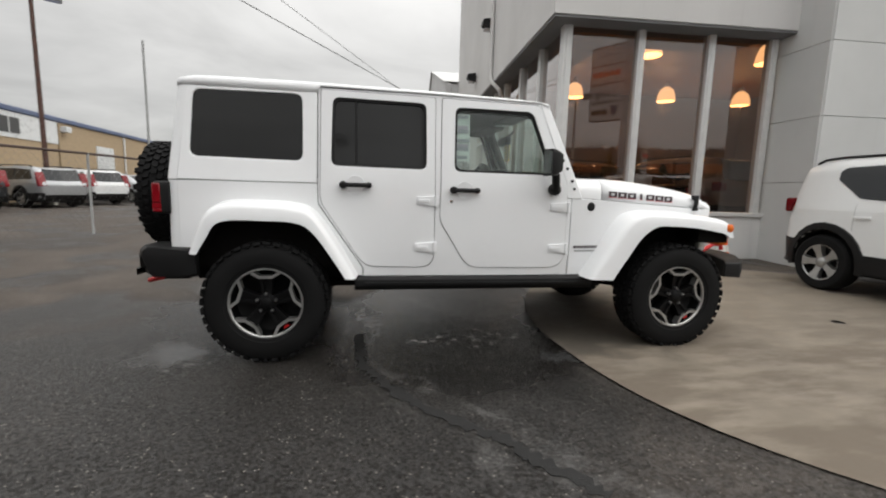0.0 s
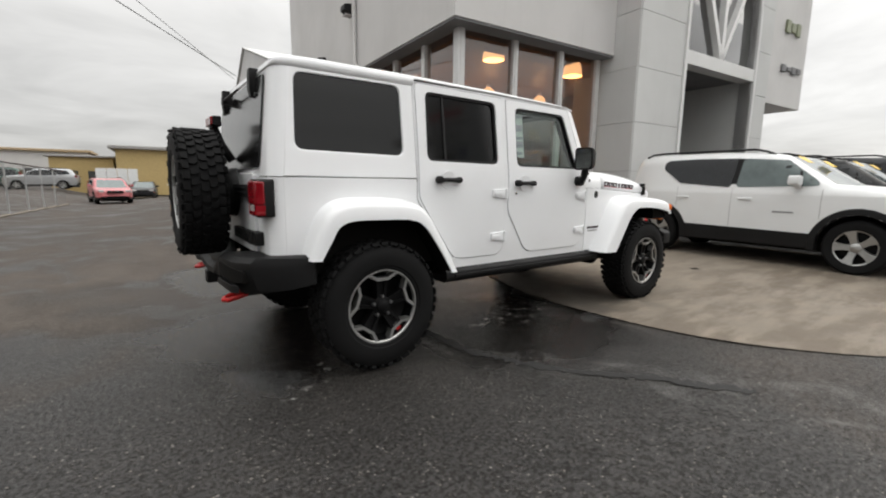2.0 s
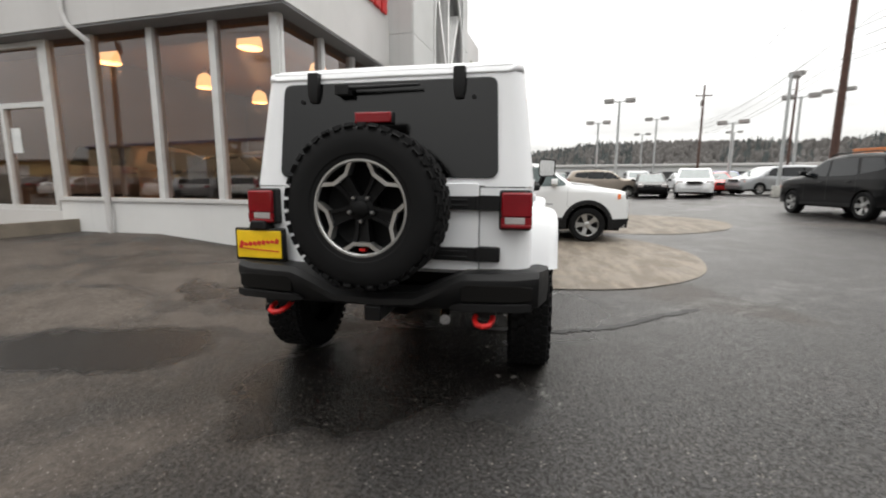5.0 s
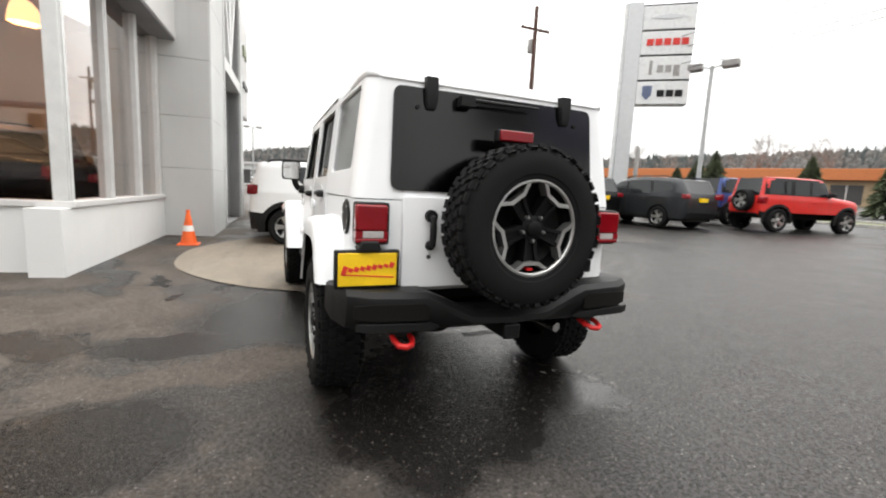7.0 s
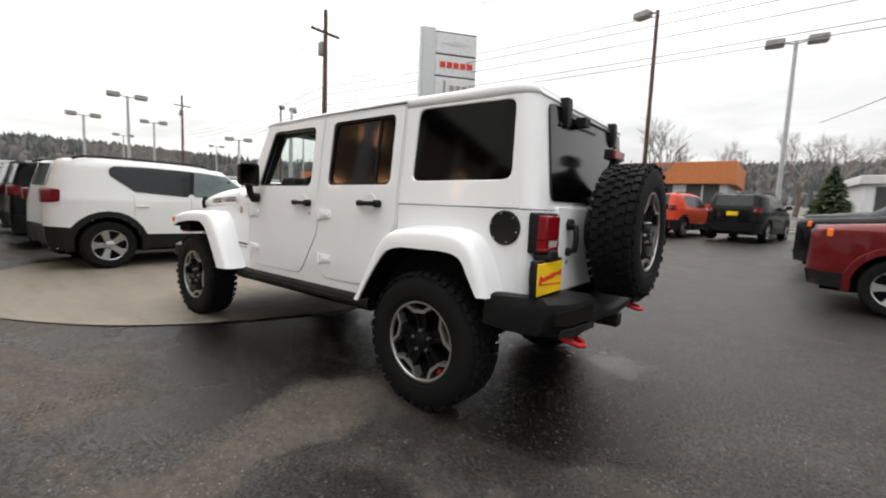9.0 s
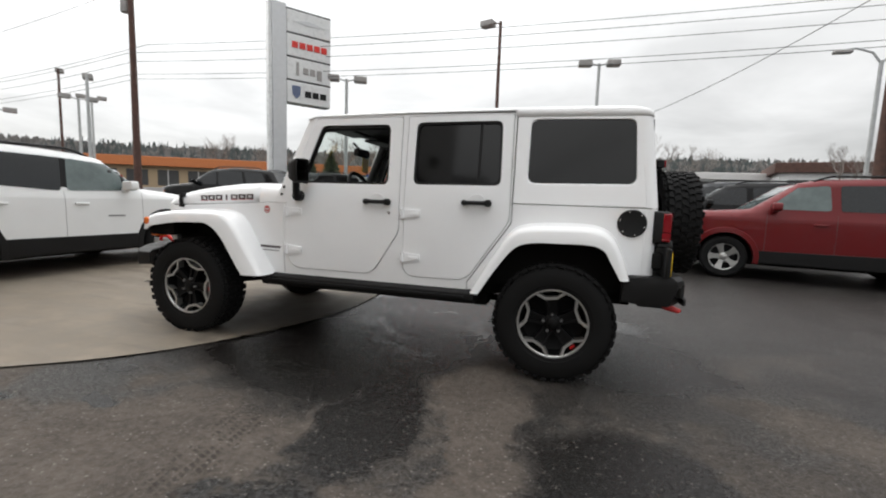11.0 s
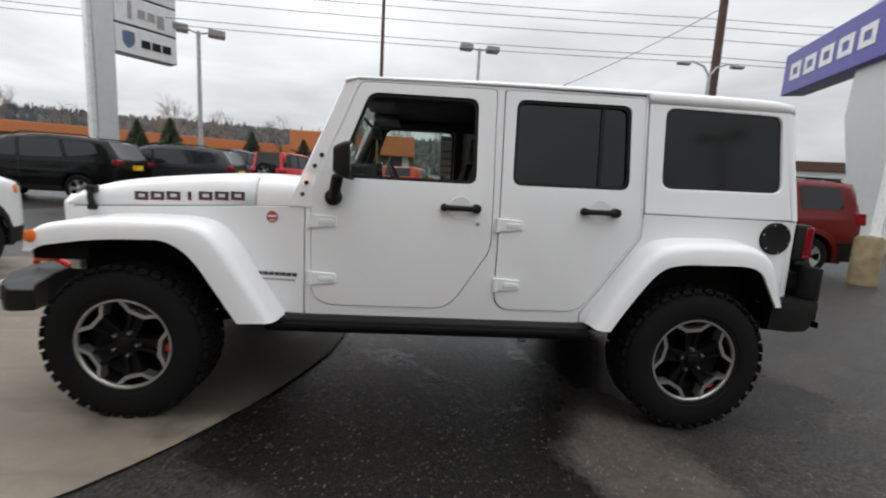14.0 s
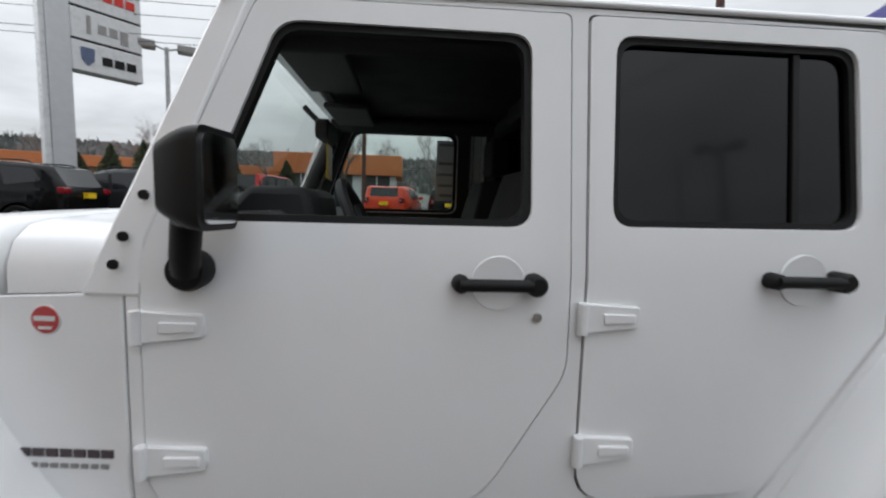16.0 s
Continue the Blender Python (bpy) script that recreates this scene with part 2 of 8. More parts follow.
M_WHITE = paint("white_car_paint", (0.84, 0.85, 0.86), dirt=0.08)
M_WHITE2 = paint("white_paint_suv", (0.76, 0.77, 0.77))
M_BLACKP = plain("black_textured_plastic", (0.007, 0.007, 0.0073), 0.52, Specular_IOR_Level=0.26, bump=0.0006, fine=500)
M_GLOSSB = plain("gloss_black", (0.007, 0.007, 0.0075), 0.25)
M_UNDER = plain("dark_underbody", (0.006, 0.0055, 0.005), 0.85, Specular_IOR_Level=0.15)
M_RUBBER = plain("tyre_rubber", (0.0075, 0.0075, 0.0077), 0.76, Specular_IOR_Level=0.16, var=0.25, fine=200, bump=0.0008)
M_SEAM = plain("dark_seam", (0.07, 0.07, 0.07), 0.9)
M_GREY_SEAM = plain("grey_sealant", (0.28, 0.28, 0.28), 0.8)
M_SILVER = plain("machined_aluminium", (0.42, 0.42, 0.41), 0.38, 0.85, var=0.06)
M_RIMBLK = plain("satin_black_alloy", (0.004, 0.004, 0.0043), 0.5, Specular_IOR_Level=0.16)
M_CHROME = plain("chrome", (0.80, 0.80, 0.80), 0.10, 1.0, var=0.03)
M_LUG = plain("dull_steel_nut", (0.30, 0.30, 0.30), 0.35, 0.9)
M_RED = plain("red_painted_steel", (0.55, 0.012, 0.012), 0.38)
M_REDLENS = plain("red_lamp_lens", (0.21, 0.004, 0.009), 0.16, Specular_IOR_Level=0.35, Coat_Weight=0.15, Coat_Roughness=0.03)
M_DARKRED = plain("deep_red_lens", (0.13, 0.004, 0.007), 0.16, Specular_IOR_Level=0.35)
M_CLRLENS = plain("clear_lamp_lens", (0.42, 0.39, 0.38), 0.15, Coat_Weight=0.2)
M_AMBER = plain("amber_lens", (0.75, 0.16, 0.02), 0.18)
M_PRIV = glass("privacy_glass", (0.016, 0.016, 0.017), 0.06, 0.50)
M_REARGL = glass("dark_rear_glass", (0.010, 0.010, 0.011), 0.14, 0.58)
M_CLEAR = glass("clear_car_glass", (0.80, 0.86, 0.83), 0.0, 0.55)
M_CARGL = plain("dark_car_window", (0.012, 0.014, 0.016), 0.05, var=0.05)
M_SCREEN = plain("pale_windscreen", (0.10, 0.13, 0.13), 0.05, var=0.15, Coat_Weight=0.4)
M_TRIM = plain("dark_interior_trim", (0.022, 0.022, 0.023), 0.7)
M_TRIMG = plain("grey_headliner", (0.045, 0.045, 0.045), 0.85)
M_SEAT = plain("black_cloth_seat", (0.02, 0.02, 0.021), 0.9, fine=300, bump=0.001)
M_PAPER = plain("white_label_paper", (0.70, 0.72, 0.72), 0.6)
M_INK = plain("grey_print", (0.30, 0.32, 0.34), 0.6)
M_YELLOW = plain("yellow_plate", (0.85, 0.55, 0.01), 0.4)
M_REDINK = plain("red_print", (0.62, 0.03, 0.02), 0.5)
M_DECAL = plain("dark_decal", (0.05, 0.035, 0.04), 0.4)

# ---- ground ----
def soft(v):
    return math.log1p(math.exp(min(v, 40) * 1.5)) / 1.5 if v < 25 else v


def ground_z(x, y):
    """The lot rises gently away from the parked vehicle, and falls past the showroom."""
    r = min(1.0, 60.0 / max(1.0, math.hypot(x, y)))
    u, v = min(1.0, max(0.0, (y - 3.2) / 3.0)), min(1.0, max(0.0, (x + 3.0) / 4.0))
    w = min(1.0, max(0.0, (x + 8.0) / 4.0))
    ramp = 0.22 * u * u * (3 - 2 * u) * v * v * (3 - 2 * v) - 0.021 * soft(min(y, 70.0) - 6.5) * w
    return ramp + (0.028 * soft(-y * r - 3.0) + 0.013 * soft(x * r - 3.0) + 0.003 * soft(y * r - 4.0)) if math.hypot(x, y) < 400 else ground_z(x * 399 / math.hypot(x, y), y * 399 / math.hypot(x, y))


def asphalt():
    s = Shade("worn_damp_asphalt")
    broad, mid = s.noise(0.35, 5, 0.6), s.noise(2.2, 6, 0.6)
    chips = s.rng(s.voronoi(95), 0.0, 0.42, 1, 0)
    grit = s.noise(260, 2)
    warp = s.n.new("ShaderNodeVectorMath")
    warp.operation = "MULTIPLY_ADD"
    nz = s.n.new("ShaderNodeTexNoise")
    nz.inputs["Scale"].default_value, nz.inputs["Detail"].default_value = 1.3, 5
    s.l.new(s.co, nz.inputs["Vector"])
    s.l.new(nz.outputs["Color"], warp.inputs[0])
    warp.inputs[1].default_value = (0.9, 0.9, 0)
    s.l.new(s.co, warp.inputs[2])
    wp = s.n.new("ShaderNodeVectorMath")
    wp.operation = "SUBTRACT"
    s.l.new(warp.outputs[0], wp.inputs[0])
    wp.inputs[1].default_value = (0.45, 0.45, 0)
    ragged = s.n.new("ShaderNodeTexNoise")
    ragged.inputs["Scale"].default_value, ragged.inputs["Detail"].default_value, ragged.inputs["Roughness"].default_value = 7.0, 6, 0.7
    s.l.new(s.co, ragged.inputs["Vector"])
    rag = s.n.new("ShaderNodeVectorMath")
    rag.operation = "MULTIPLY_ADD"
    s.l.new(ragged.outputs["Color"], rag.inputs[0])
    rag.inputs[1].default_value = (0.30, 0.30, 0)
    s.l.new(wp.outputs[0], rag.inputs[2])

    def blob(cx, cy, rx, ry, turn=0.0, edge=0.25):
        mp = s.n.new("ShaderNodeMapping")
        mp.vector_type = "TEXTURE"
        mp.inputs["Location"].default_value, mp.inputs["Rotation"].default_value, mp.inputs["Scale"].default_value = (cx + 0.15, cy + 0.15, 0), (0, 0, radians(turn)), (rx, ry, 1000)
        s.l.new(rag.outputs[0], mp.inputs["Vector"])
        ln = s.n.new("ShaderNodeVectorMath")
        ln.operation = "LENGTH"
        s.l.new(mp.outputs[0], ln.inputs[0])
        return s.rng(ln.outputs["Value"], 1 - edge, 1 + edge, 1, 0)

    def union(*vs):
        o = vs[0]
        for v in vs[1:]:
            o = s.math("MAXIMUM", o, v)
        return o
    # damp patches round the vehicle, its shade painted in, older pale strips, dried salt, a shallow puddle
    damp_shade = union(blob(0.05, 0.75, 0.92, 0.95, 0, 0.18), blob(-0.25, -0.6, 1.0, 0.9), blob(-1.6, 0.0, 0.75, 0.8), blob(-0.58, 1.75, 0.22, 0.75, -6, 0.2), blob(1.28, 1.70, 0.13, 0.10), blob(0.95, 2.1, 0.16, 0.08), blob(1.75, 2.3, 0.35, 0.10, 20),
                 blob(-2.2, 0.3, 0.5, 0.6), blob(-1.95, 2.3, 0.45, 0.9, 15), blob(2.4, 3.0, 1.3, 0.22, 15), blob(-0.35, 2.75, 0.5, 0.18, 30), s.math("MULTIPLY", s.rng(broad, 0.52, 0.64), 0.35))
    pale = union(blob(-1.16, 1.60, 0.27, 0.95, 8, 0.2), blob(-2.3, 3.0, 0.5, 1.6, 40), blob(0.35, 2.9, 0.95, 1.05, 0, 0.15), blob(1.9, 2.6, 0.9, 0.55), blob(-1.3, 3.3, 0.5, 0.7), blob(-3.5, 1.9, 0.9, 0.8, 20), blob(-2.9, 1.1, 0.6, 0.28, -15), blob(-4.4, 0.9, 0.7, 0.5))
    sep = s.n.new("ShaderNodeSeparateXYZ")
    s.l.new(s.co, sep.inputs[0])
    shift = s.math("MULTIPLY", s.math("SUBTRACT", s.noise(0.9, 6, 0.65), 0.5), 5.0)
    blotch = s.rng(s.noise(0.8, 6, 0.62, None, 0.5), 0.37, 0.55)
    open_side = s.math("MULTIPLY", s.rng(s.math("ADD", sep.outputs[1], shift), 0.9, 1.7), s.rng(blotch, 0.0, 1.0, 0.15, 1.0))
    dry = s.math("MULTIPLY", union(pale, open_side, s.math("MULTIPLY", s.rng(s.noise(0.3, 4, 0.5, None, 0.6), 0.56, 0.66), 0.45)), s.math("SUBTRACT", 1.0, damp_shade))
    flecks = s.rng(s.noise(11, 5, 0.7), 0.56, 0.64)
    salt = s.math("MULTIPLY", union(blob(-0.85, 0.60, 0.05, 0.20), blob(-1.75, -0.62, 0.5, 0.08, 15), blob(1.2, 0.75, 0.26, 0.05), blob(0.1, -0.5, 0.7, 0.16), blob(0.55, -0.66, 0.10, 0.08), blob(-1.9, -0.75, 0.3, 0.05, 15)), flecks)
    pool = s.math("MULTIPLY", union(blob(-2.14, -0.60, 0.20, 0.16, 20, 0.45), blob(0.55, -1.05, 0.22, 0.08), s.math("MULTIPLY", union(blob(-0.83, -0.05, 0.055, 0.50), blob(0.0, 0.13, 0.56, 0.035, -44), blob(0.68, -0.67, 0.14, 0.06), blob(-0.34, 0.57, 0.26, 0.035, -8), blob(1.28, 0.60, 0.16, 0.06)), s.rng(s.noise(16, 4, 0.6), 0.42, 0.54))), 0.8)
    # long pale runs leading off across the lot
    runs = s.math("MULTIPLY", union(blob(0.85, -3.25, 2.9, 0.07, -53.5, 0.6), blob(0.75, -3.75, 2.3, 0.05, -57, 0.6), blob(1.6, -5.2, 2.2, 0.05, -46, 0.6)), s.rng(s.noise(5, 6, 0.7), 0.40, 0.66))
    # prints of a tyre's tread running away from the vehicle
    lean = s.math("ADD", sep.outputs[0], s.math("MULTIPLY", s.math("SUBTRACT", sep.outputs[1], 2.1), 0.18))
    across = s.math("SUBTRACT", lean, 0.0)
    inside = s.math("MULTIPLY", s.math("MULTIPLY", s.rng(across, -0.115, -0.095), s.rng(across, 0.095, 0.115, 1, 0)), s.math("MULTIPLY", s.rng(sep.outputs[1], 1.65, 1.8), s.rng(sep.outputs[1], 2.75, 3.1, 1, 0)))
    ribs = s.rng(s.math("ABSOLUTE", s.math("SUBTRACT", s.math("FRACT", s.math("MULTIPLY", across, 19.0)), 0.5)), 0.16, 0.24)
    lugs = s.rng(s.math("ABSOLUTE", s.math("SUBTRACT", s.math("FRACT", s.math("MULTIPLY", s.math("ADD", sep.outputs[1], s.math("MULTIPLY", across, 0.4)), 30.0)), 0.5)), 0.10, 0.28)
    tread = s.math("MULTIPLY", inside, s.math("MULTIPLY", s.math("MULTIPLY", ribs, lugs), s.rng(s.noise(14, 4, 0.6), 0.35, 0.6)))
    # single pale stones in the binder
    vor = s.n.new("ShaderNodeTexVoronoi")
    vor.inputs["Scale"].default_value = 75
    vor.inputs["Randomness"].default_value = 1.0
    chipv = s.n.new("ShaderNodeVectorMath")
    chipv.operation = "MULTIPLY_ADD"
    cz = s.n.new("ShaderNodeTexNoise")
    cz.inputs["Scale"].default_value = 90
    s.l.new(s.co, cz.inputs["Vector"])
    s.l.new(cz.outputs["Color"], chipv.inputs[0])
    chipv.inputs[1].default_value = (0.012, 0.012, 0)
    s.l.new(s.co, chipv.inputs[2])
    s.l.new(chipv.outputs[0], vor.inputs["Vector"])
    pick = s.n.new("ShaderNodeSeparateColor")
    s.l.new(vor.outputs["Color"], pick.inputs[0])
    size = s.rng(pick.outputs[1], 0, 1, 0.16, 0.44, "LINEAR")
    stone = s.math("MULTIPLY", s.rng(pick.outputs[0], 0.78, 0.99), s.math("LESS_THAN", vor.outputs["Distance"], size))
    mottle = s.noise(22, 5, 0.65)
    base = s.mix(s.rng(mid, 0.3, 0.7), (0.0155, 0.0138, 0.0127), (0.026, 0.0232, 0.0212))
    base = s.mix(dry, base, s.mix(s.rng(mid, 0.3, 0.7), (0.076, 0.064, 0.055), (0.120, 0.102, 0.088)))
    base = s.mix(s.math("MULTIPLY", chips, s.rng(dry, 0, 1, 0.28, 0.45)), base, (0.115, 0.104, 0.093))
    base = s.mix(s.math("MULTIPLY", s.rng(mottle, 0.42, 0.62, 0, 0.72), s.rng(dry, 0, 1, 1.0, 0.35)), base, (0.009, 0.0082, 0.0076))
    # one dark colour for both the damp and the shade beneath the vehicle
    base = s.mix(s.math("MULTIPLY", damp_shade, 0.72), base, (0.0065, 0.0058, 0.0054))
    base = s.mix(s.math("MULTIPLY", stone, s.math("SUBTRACT", 0.8, s.math("MULTIPLY", damp_shade, 0.4))), base, (0.25, 0.23, 0.205))
    base = s.mix(s.math("MULTIPLY", tread, 0.55), base, (0.012, 0.0105, 0.0095))
    base = s.mix(s.math("MULTIPLY", salt, 0.5), base, (0.36, 0.35, 0.33))
    base = s.mix(s.math("MULTIPLY", runs, 0.24), base, (0.30, 0.29, 0.28))
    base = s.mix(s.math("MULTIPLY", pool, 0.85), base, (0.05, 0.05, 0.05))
    rough = s.math("SUBTRACT", s.math("ADD", s.rng(mid, 0.2, 0.8, 0.36, 0.47), s.math("MULTIPLY", dry, 0.30)), s.math("MULTIPLY", damp_shade, 0.20))
    rough = s.math("MAXIMUM", s.math("SUBTRACT", rough, s.math("MULTIPLY", pool, 0.55)), 0.08)
    spec = s.math("MULTIPLY", s.math("MULTIPLY", s.rng(dry, 0, 1, 0.56, 0.18), s.rng(damp_shade, 0, 1, 1.0, 0.60)), s.rng(s.noise(55, 4, 0.7), 0.40, 0.62, 0.25, 1.25))
    s.set(Base_Color=base, Roughness=rough, Specular_IOR_Level=spec)
    level = s.math("MULTIPLY", s.math("SUBTRACT", 1.0, s.math("MULTIPLY", pool, 0.9)), s.rng(damp_shade, 0, 1, 1.0, 0.45))
    s.bump(s.math("MULTIPLY", s.math("ADD", s.math("ADD", s.math("MULTIPLY", chips, 0.45), s.math("MULTIPLY", grit, 0.9)), s.math("ADD", s.math("MULTIPLY", stone, 0.5), s.math("MULTIPLY", mottle, 0.5))), level), 0.6, 0.008)
    return s.m


M_ASPHALT = asphalt()


def pad_stone():
    s = Shade("stained_concrete")
    broad, mid, fine = s.noise(0.8, 5, 0.6, None, 0.5), s.noise(3.5, 6, 0.65), s.noise(160, 3)
    c = s.mix(s.rng(mid, 0.3, 0.7), (0.165, 0.138, 0.106), (0.236, 0.200, 0.157))
    c = s.mix(s.rng(broad, 0.46, 0.62, 0, 0.75), c, (0.21, 0.18, 0.145))
    streak = s.rng(s.noise(1.2, 6, 0.7, s.scaled((0.6, 3.5, 1))), 0.54, 0.66, 0, 0.6)
    c = s.mix(streak, c, (0.15, 0.125, 0.10))
    # wet concrete near the jeep, its contact shadow painted into the same dark zone
    from_jeep = s.n.new("ShaderNodeVectorMath")
    from_jeep.operation = "DISTANCE"
    s.l.new(s.co, from_jeep.inputs[0])
    from_jeep.inputs[1].default_value = (0.75, 0.0, 0.0)
    wet_shade = s.rng(s.math("ADD", from_jeep.outputs["Value"], s.math("MULTIPLY", mid, 1.1)), 1.32, 1.80, 0.85, 0)
    sp = s.n.new("ShaderNodeSeparateXYZ")
    s.l.new(s.co, sp.inputs[0])
    smear = s.math("MULTIPLY", s.rng(s.noise(1.6, 6, 0.65, s.scaled((0.7, 2.2, 1), (3, 1, 0))), 0.40, 0.60, 0, 0.75), s.rng(s.math("ADD", sp.outputs[1], s.math("MULTIPLY", mid, 1.0)), -0.9, 0.6, 1, 0.25))
    c = s.mix(smear, c, (0.105, 0.082, 0.060))
    c = s.mix(wet_shade, c, (0.055, 0.047, 0.038))
    c = s.mix(s.rng(fine, 0.55, 0.8, 0, 0.35), c, (0.16, 0.14, 0.12))
    s.set(Base_Color=c, Roughness=s.rng(mid, 0.3, 0.7, 0.62, 0.85))
    s.bump(fine, 0.4, 0.003)
    return s.m


M_PAD = pad_stone()
M_TAR = plain("tar_seal", (0.008, 0.0076, 0.0072), 0.62, var=0.25, fine=60, bump=0.002)
M_GRASS = plain("winter_grass", (0.10, 0.11, 0.045), 0.9, var=0.35, fine=25)
M_ROAD = plain("road_asphalt", (0.075, 0.073, 0.071), 0.85, var=0.18)
M_KERB = plain("kerb_concrete", (0.36, 0.35, 0.32), 0.85, var=0.2)


def sheet_on_ground(name, pts_rows, mat, lift, kind="structure", cat="ground", label=""):
    bm = bmesh.new()
    bm_loft(bm, [[(x, y, ground_z(x, y) + lift) for x, y in row] for row in pts_rows])
    for fa in bm.faces:
        if fa.normal.z < 0:
            fa.normal_flip()
    ob = part(name, bm, mat, None, smooth=80)
    return tagged(ob, label, cat, "", kind)


_c = [-900, -400, -200, -120, -80, -60] + [i * 2.0 for i in range(-25, 26)] + [60, 80, 120, 200, 400, 900]
sheet_on_ground("ground", [[(x, y) for y in _c] for x in _c], M_ASPHALT, 0.0, label="dark moist car park asphalt, patched and worn, the vehicle's shade painted in")


def round_pad(cx, cy, r, name, bulge=0.0):
    rng = random.Random(int(cx * 10))
    rows = []
    for k in range(97):
        a = 2 * math.pi * k / 96
        w = r * (1 + 0.003 * math.sin(5 * a + cx) + 0.003 * math.sin(11 * a) + bulge * math.exp(-((a - 3.86) / 0.5) ** 2))
        rows.append([(cx + w * f * math.cos(a), cy + w * f * math.sin(a)) for f in (0.02, 0.25, 0.5, 0.75, 0.97, 1.0)])
    sheet_on_ground(name, rows, M_PAD, 0.012, label="round stained concrete pad set in the asphalt", cat="concrete pad")


round_pad(3.47, -0.50, 2.88, "concrete_pad", 0.06)
round_pad(8.9, -3.2, 2.75, "concrete_pad")


def seam(line, w, seed):
    rng = random.Random(seed)
    pts = smooth_line([(*p, 0) for p in line], 14)
    rows = []
    for i, p in enumerate(pts):
        d = (pts[min(i + 1, len(pts) - 1)] - pts[max(i - 1, 0)]).normalized()
        n = Vector((-d.y, d.x, 0))
        a, b = w * rng.uniform(0.25, 1.35), w * rng.uniform(0.25, 1.35)
        rows.append([((p + n * a).x, (p + n * a).y), (p.x, p.y), ((p - n * b).x, (p - n * b).y)])
    sheet_on_ground("tar_seam", rows, M_TAR, 0.006, label="black tar line sealing a crack", cat="tar seam")


seam([(-0.90, -0.4), (-0.88, -0.95), (-0.80, -1.16), (-0.64, -1.48), (-0.43, -1.74), (-0.22, -1.94), (-0.12, -2.12), (0.06, -2.36)], 0.042, 6)
# pavement, kerb, road and verge beyond the lot
sheet_on_ground("verge", [[(x, -22.0), (x, -24.5)] for x in range(-80, 101, 6)], M_GRASS, 0.05, label="strip of short winter grass along the road", cat="verge")
sheet_on_ground("road", [[(x, -25.0), (x, -30.0), (x, -38.0)] for x in range(-150, 171, 8)], M_ROAD, 0.01, label="grey asphalt road behind the lot", cat="road")
for y0 in (-21.85, -24.65):
    bm = bmesh.new()
    for x in range(-80, 100, 4):
        zz = ground_z(x + 2, y0)
        bm_box(bm, x + 0.01, x + 3.99, y0 - 0.15, y0, zz - 0.1, zz + 0.13)
    tagged(part("kerb", bm, M_KERB, None, bevel=0.02), "pale concrete kerb along the grass", "kerb", "", "structure")

# ---- the dealership building ----
def wall_paint(name, color, streak=0.5):
    s = Shade(name)
    grain, broad = s.noise(180, 3), s.noise(0.7, 5, 0.6)
    run = s.noise(2.0, 5, 0.6, s.scaled((3.0, 3.0, 0.12)))
    c = s.mix(s.rng(broad, 0.3, 0.75, 0, 0.5), color, tuple(v * 0.86 for v in color))
    c = s.mix(s.rng(run, 0.55, 0.75, 0, streak * 0.35), c, tuple(v * 0.6 for v in color))
    s.set(Base_Color=c, Roughness=s.rng(broad, 0.2, 0.8, 0.5, 0.75))
    s.bump(grain, 0.25, 0.002)
    return s.m


M_STUCCO = wall_paint("pale_grey_stucco", (0.60, 0.59, 0.58))
M_METALP = wall_paint("grey_metal_panel", (0.58, 0.585, 0.575), 0.25)
M_JOINT = wall_paint("grey_panel_joint", (0.27, 0.27, 0.27), 0.2)
M_DARKP = wall_paint("dark_grey_fascia", (0.17, 0.17, 0.175), 0.3)
M_SILL = wall_paint("white_base_wall", (0.72, 0.72, 0.71))
M_ALU = plain("window_aluminium", (0.66, 0.66, 0.65), 0.4, 0.25, var=0.06)
M_SHOWGL = glass("showroom_glass", (0.72, 0.64, 0.60), 0.0, 1.15)
M_DARKGL = glass("dark_building_glass", (0.16, 0.15, 0.16), 0.0, 1.5)
M_WOODC = plain("brown_timber_ceiling", (0.36, 0.19, 0.085), 0.5, var=0.25)
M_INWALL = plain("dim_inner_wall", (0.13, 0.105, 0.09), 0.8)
M_INFLOOR = plain("showroom_tile", (0.14, 0.11, 0.085), 0.3)
M_WARE = wall_paint("warehouse_corrugated", (0.55, 0.55, 0.55))
M_PIPE = plain("galvanised_pipe", (0.42, 0.42, 0.42), 0.5, 0.3)
lamp_s = Shade("warm_glass_shade")
lamp_s.set(Base_Color=(0.8, 0.55, 0.3), Roughness=0.3, Emission_Color=(1.0, 0.62, 0.30), Emission_Strength=2.2)
M_LAMPSH = lamp_s.m
bulb_s = Shade("lit_lamp_mouth")
bulb_s.set(Base_Color=(1, 0.9, 0.7), Emission_Color=(1.0, 0.80, 0.52), Emission_Strength=14.0)
M_BULB = bulb_s.m

BLD = Matrix.Translation((1.963, 2.967, 0)) @ Matrix.Rotation(radians(-3.8), 4, "Z")


def bpart(name, bm, mat, label="", cat="wall", bevel=0.0, kind="structure", parent=None):
    """A piece of the building, modelled in its own frame: x along the front, y into it."""
    ob = part(name, bm, mat, parent, "" if parent is None else label, bevel)
    if parent is None:
        ob.matrix_basis = BLD.copy()
        tagged(ob, label, cat, "", kind)
    return ob


M_SIGNOL = plain("olive_sign_letters", (0.22, 0.24, 0.15), 0.5)


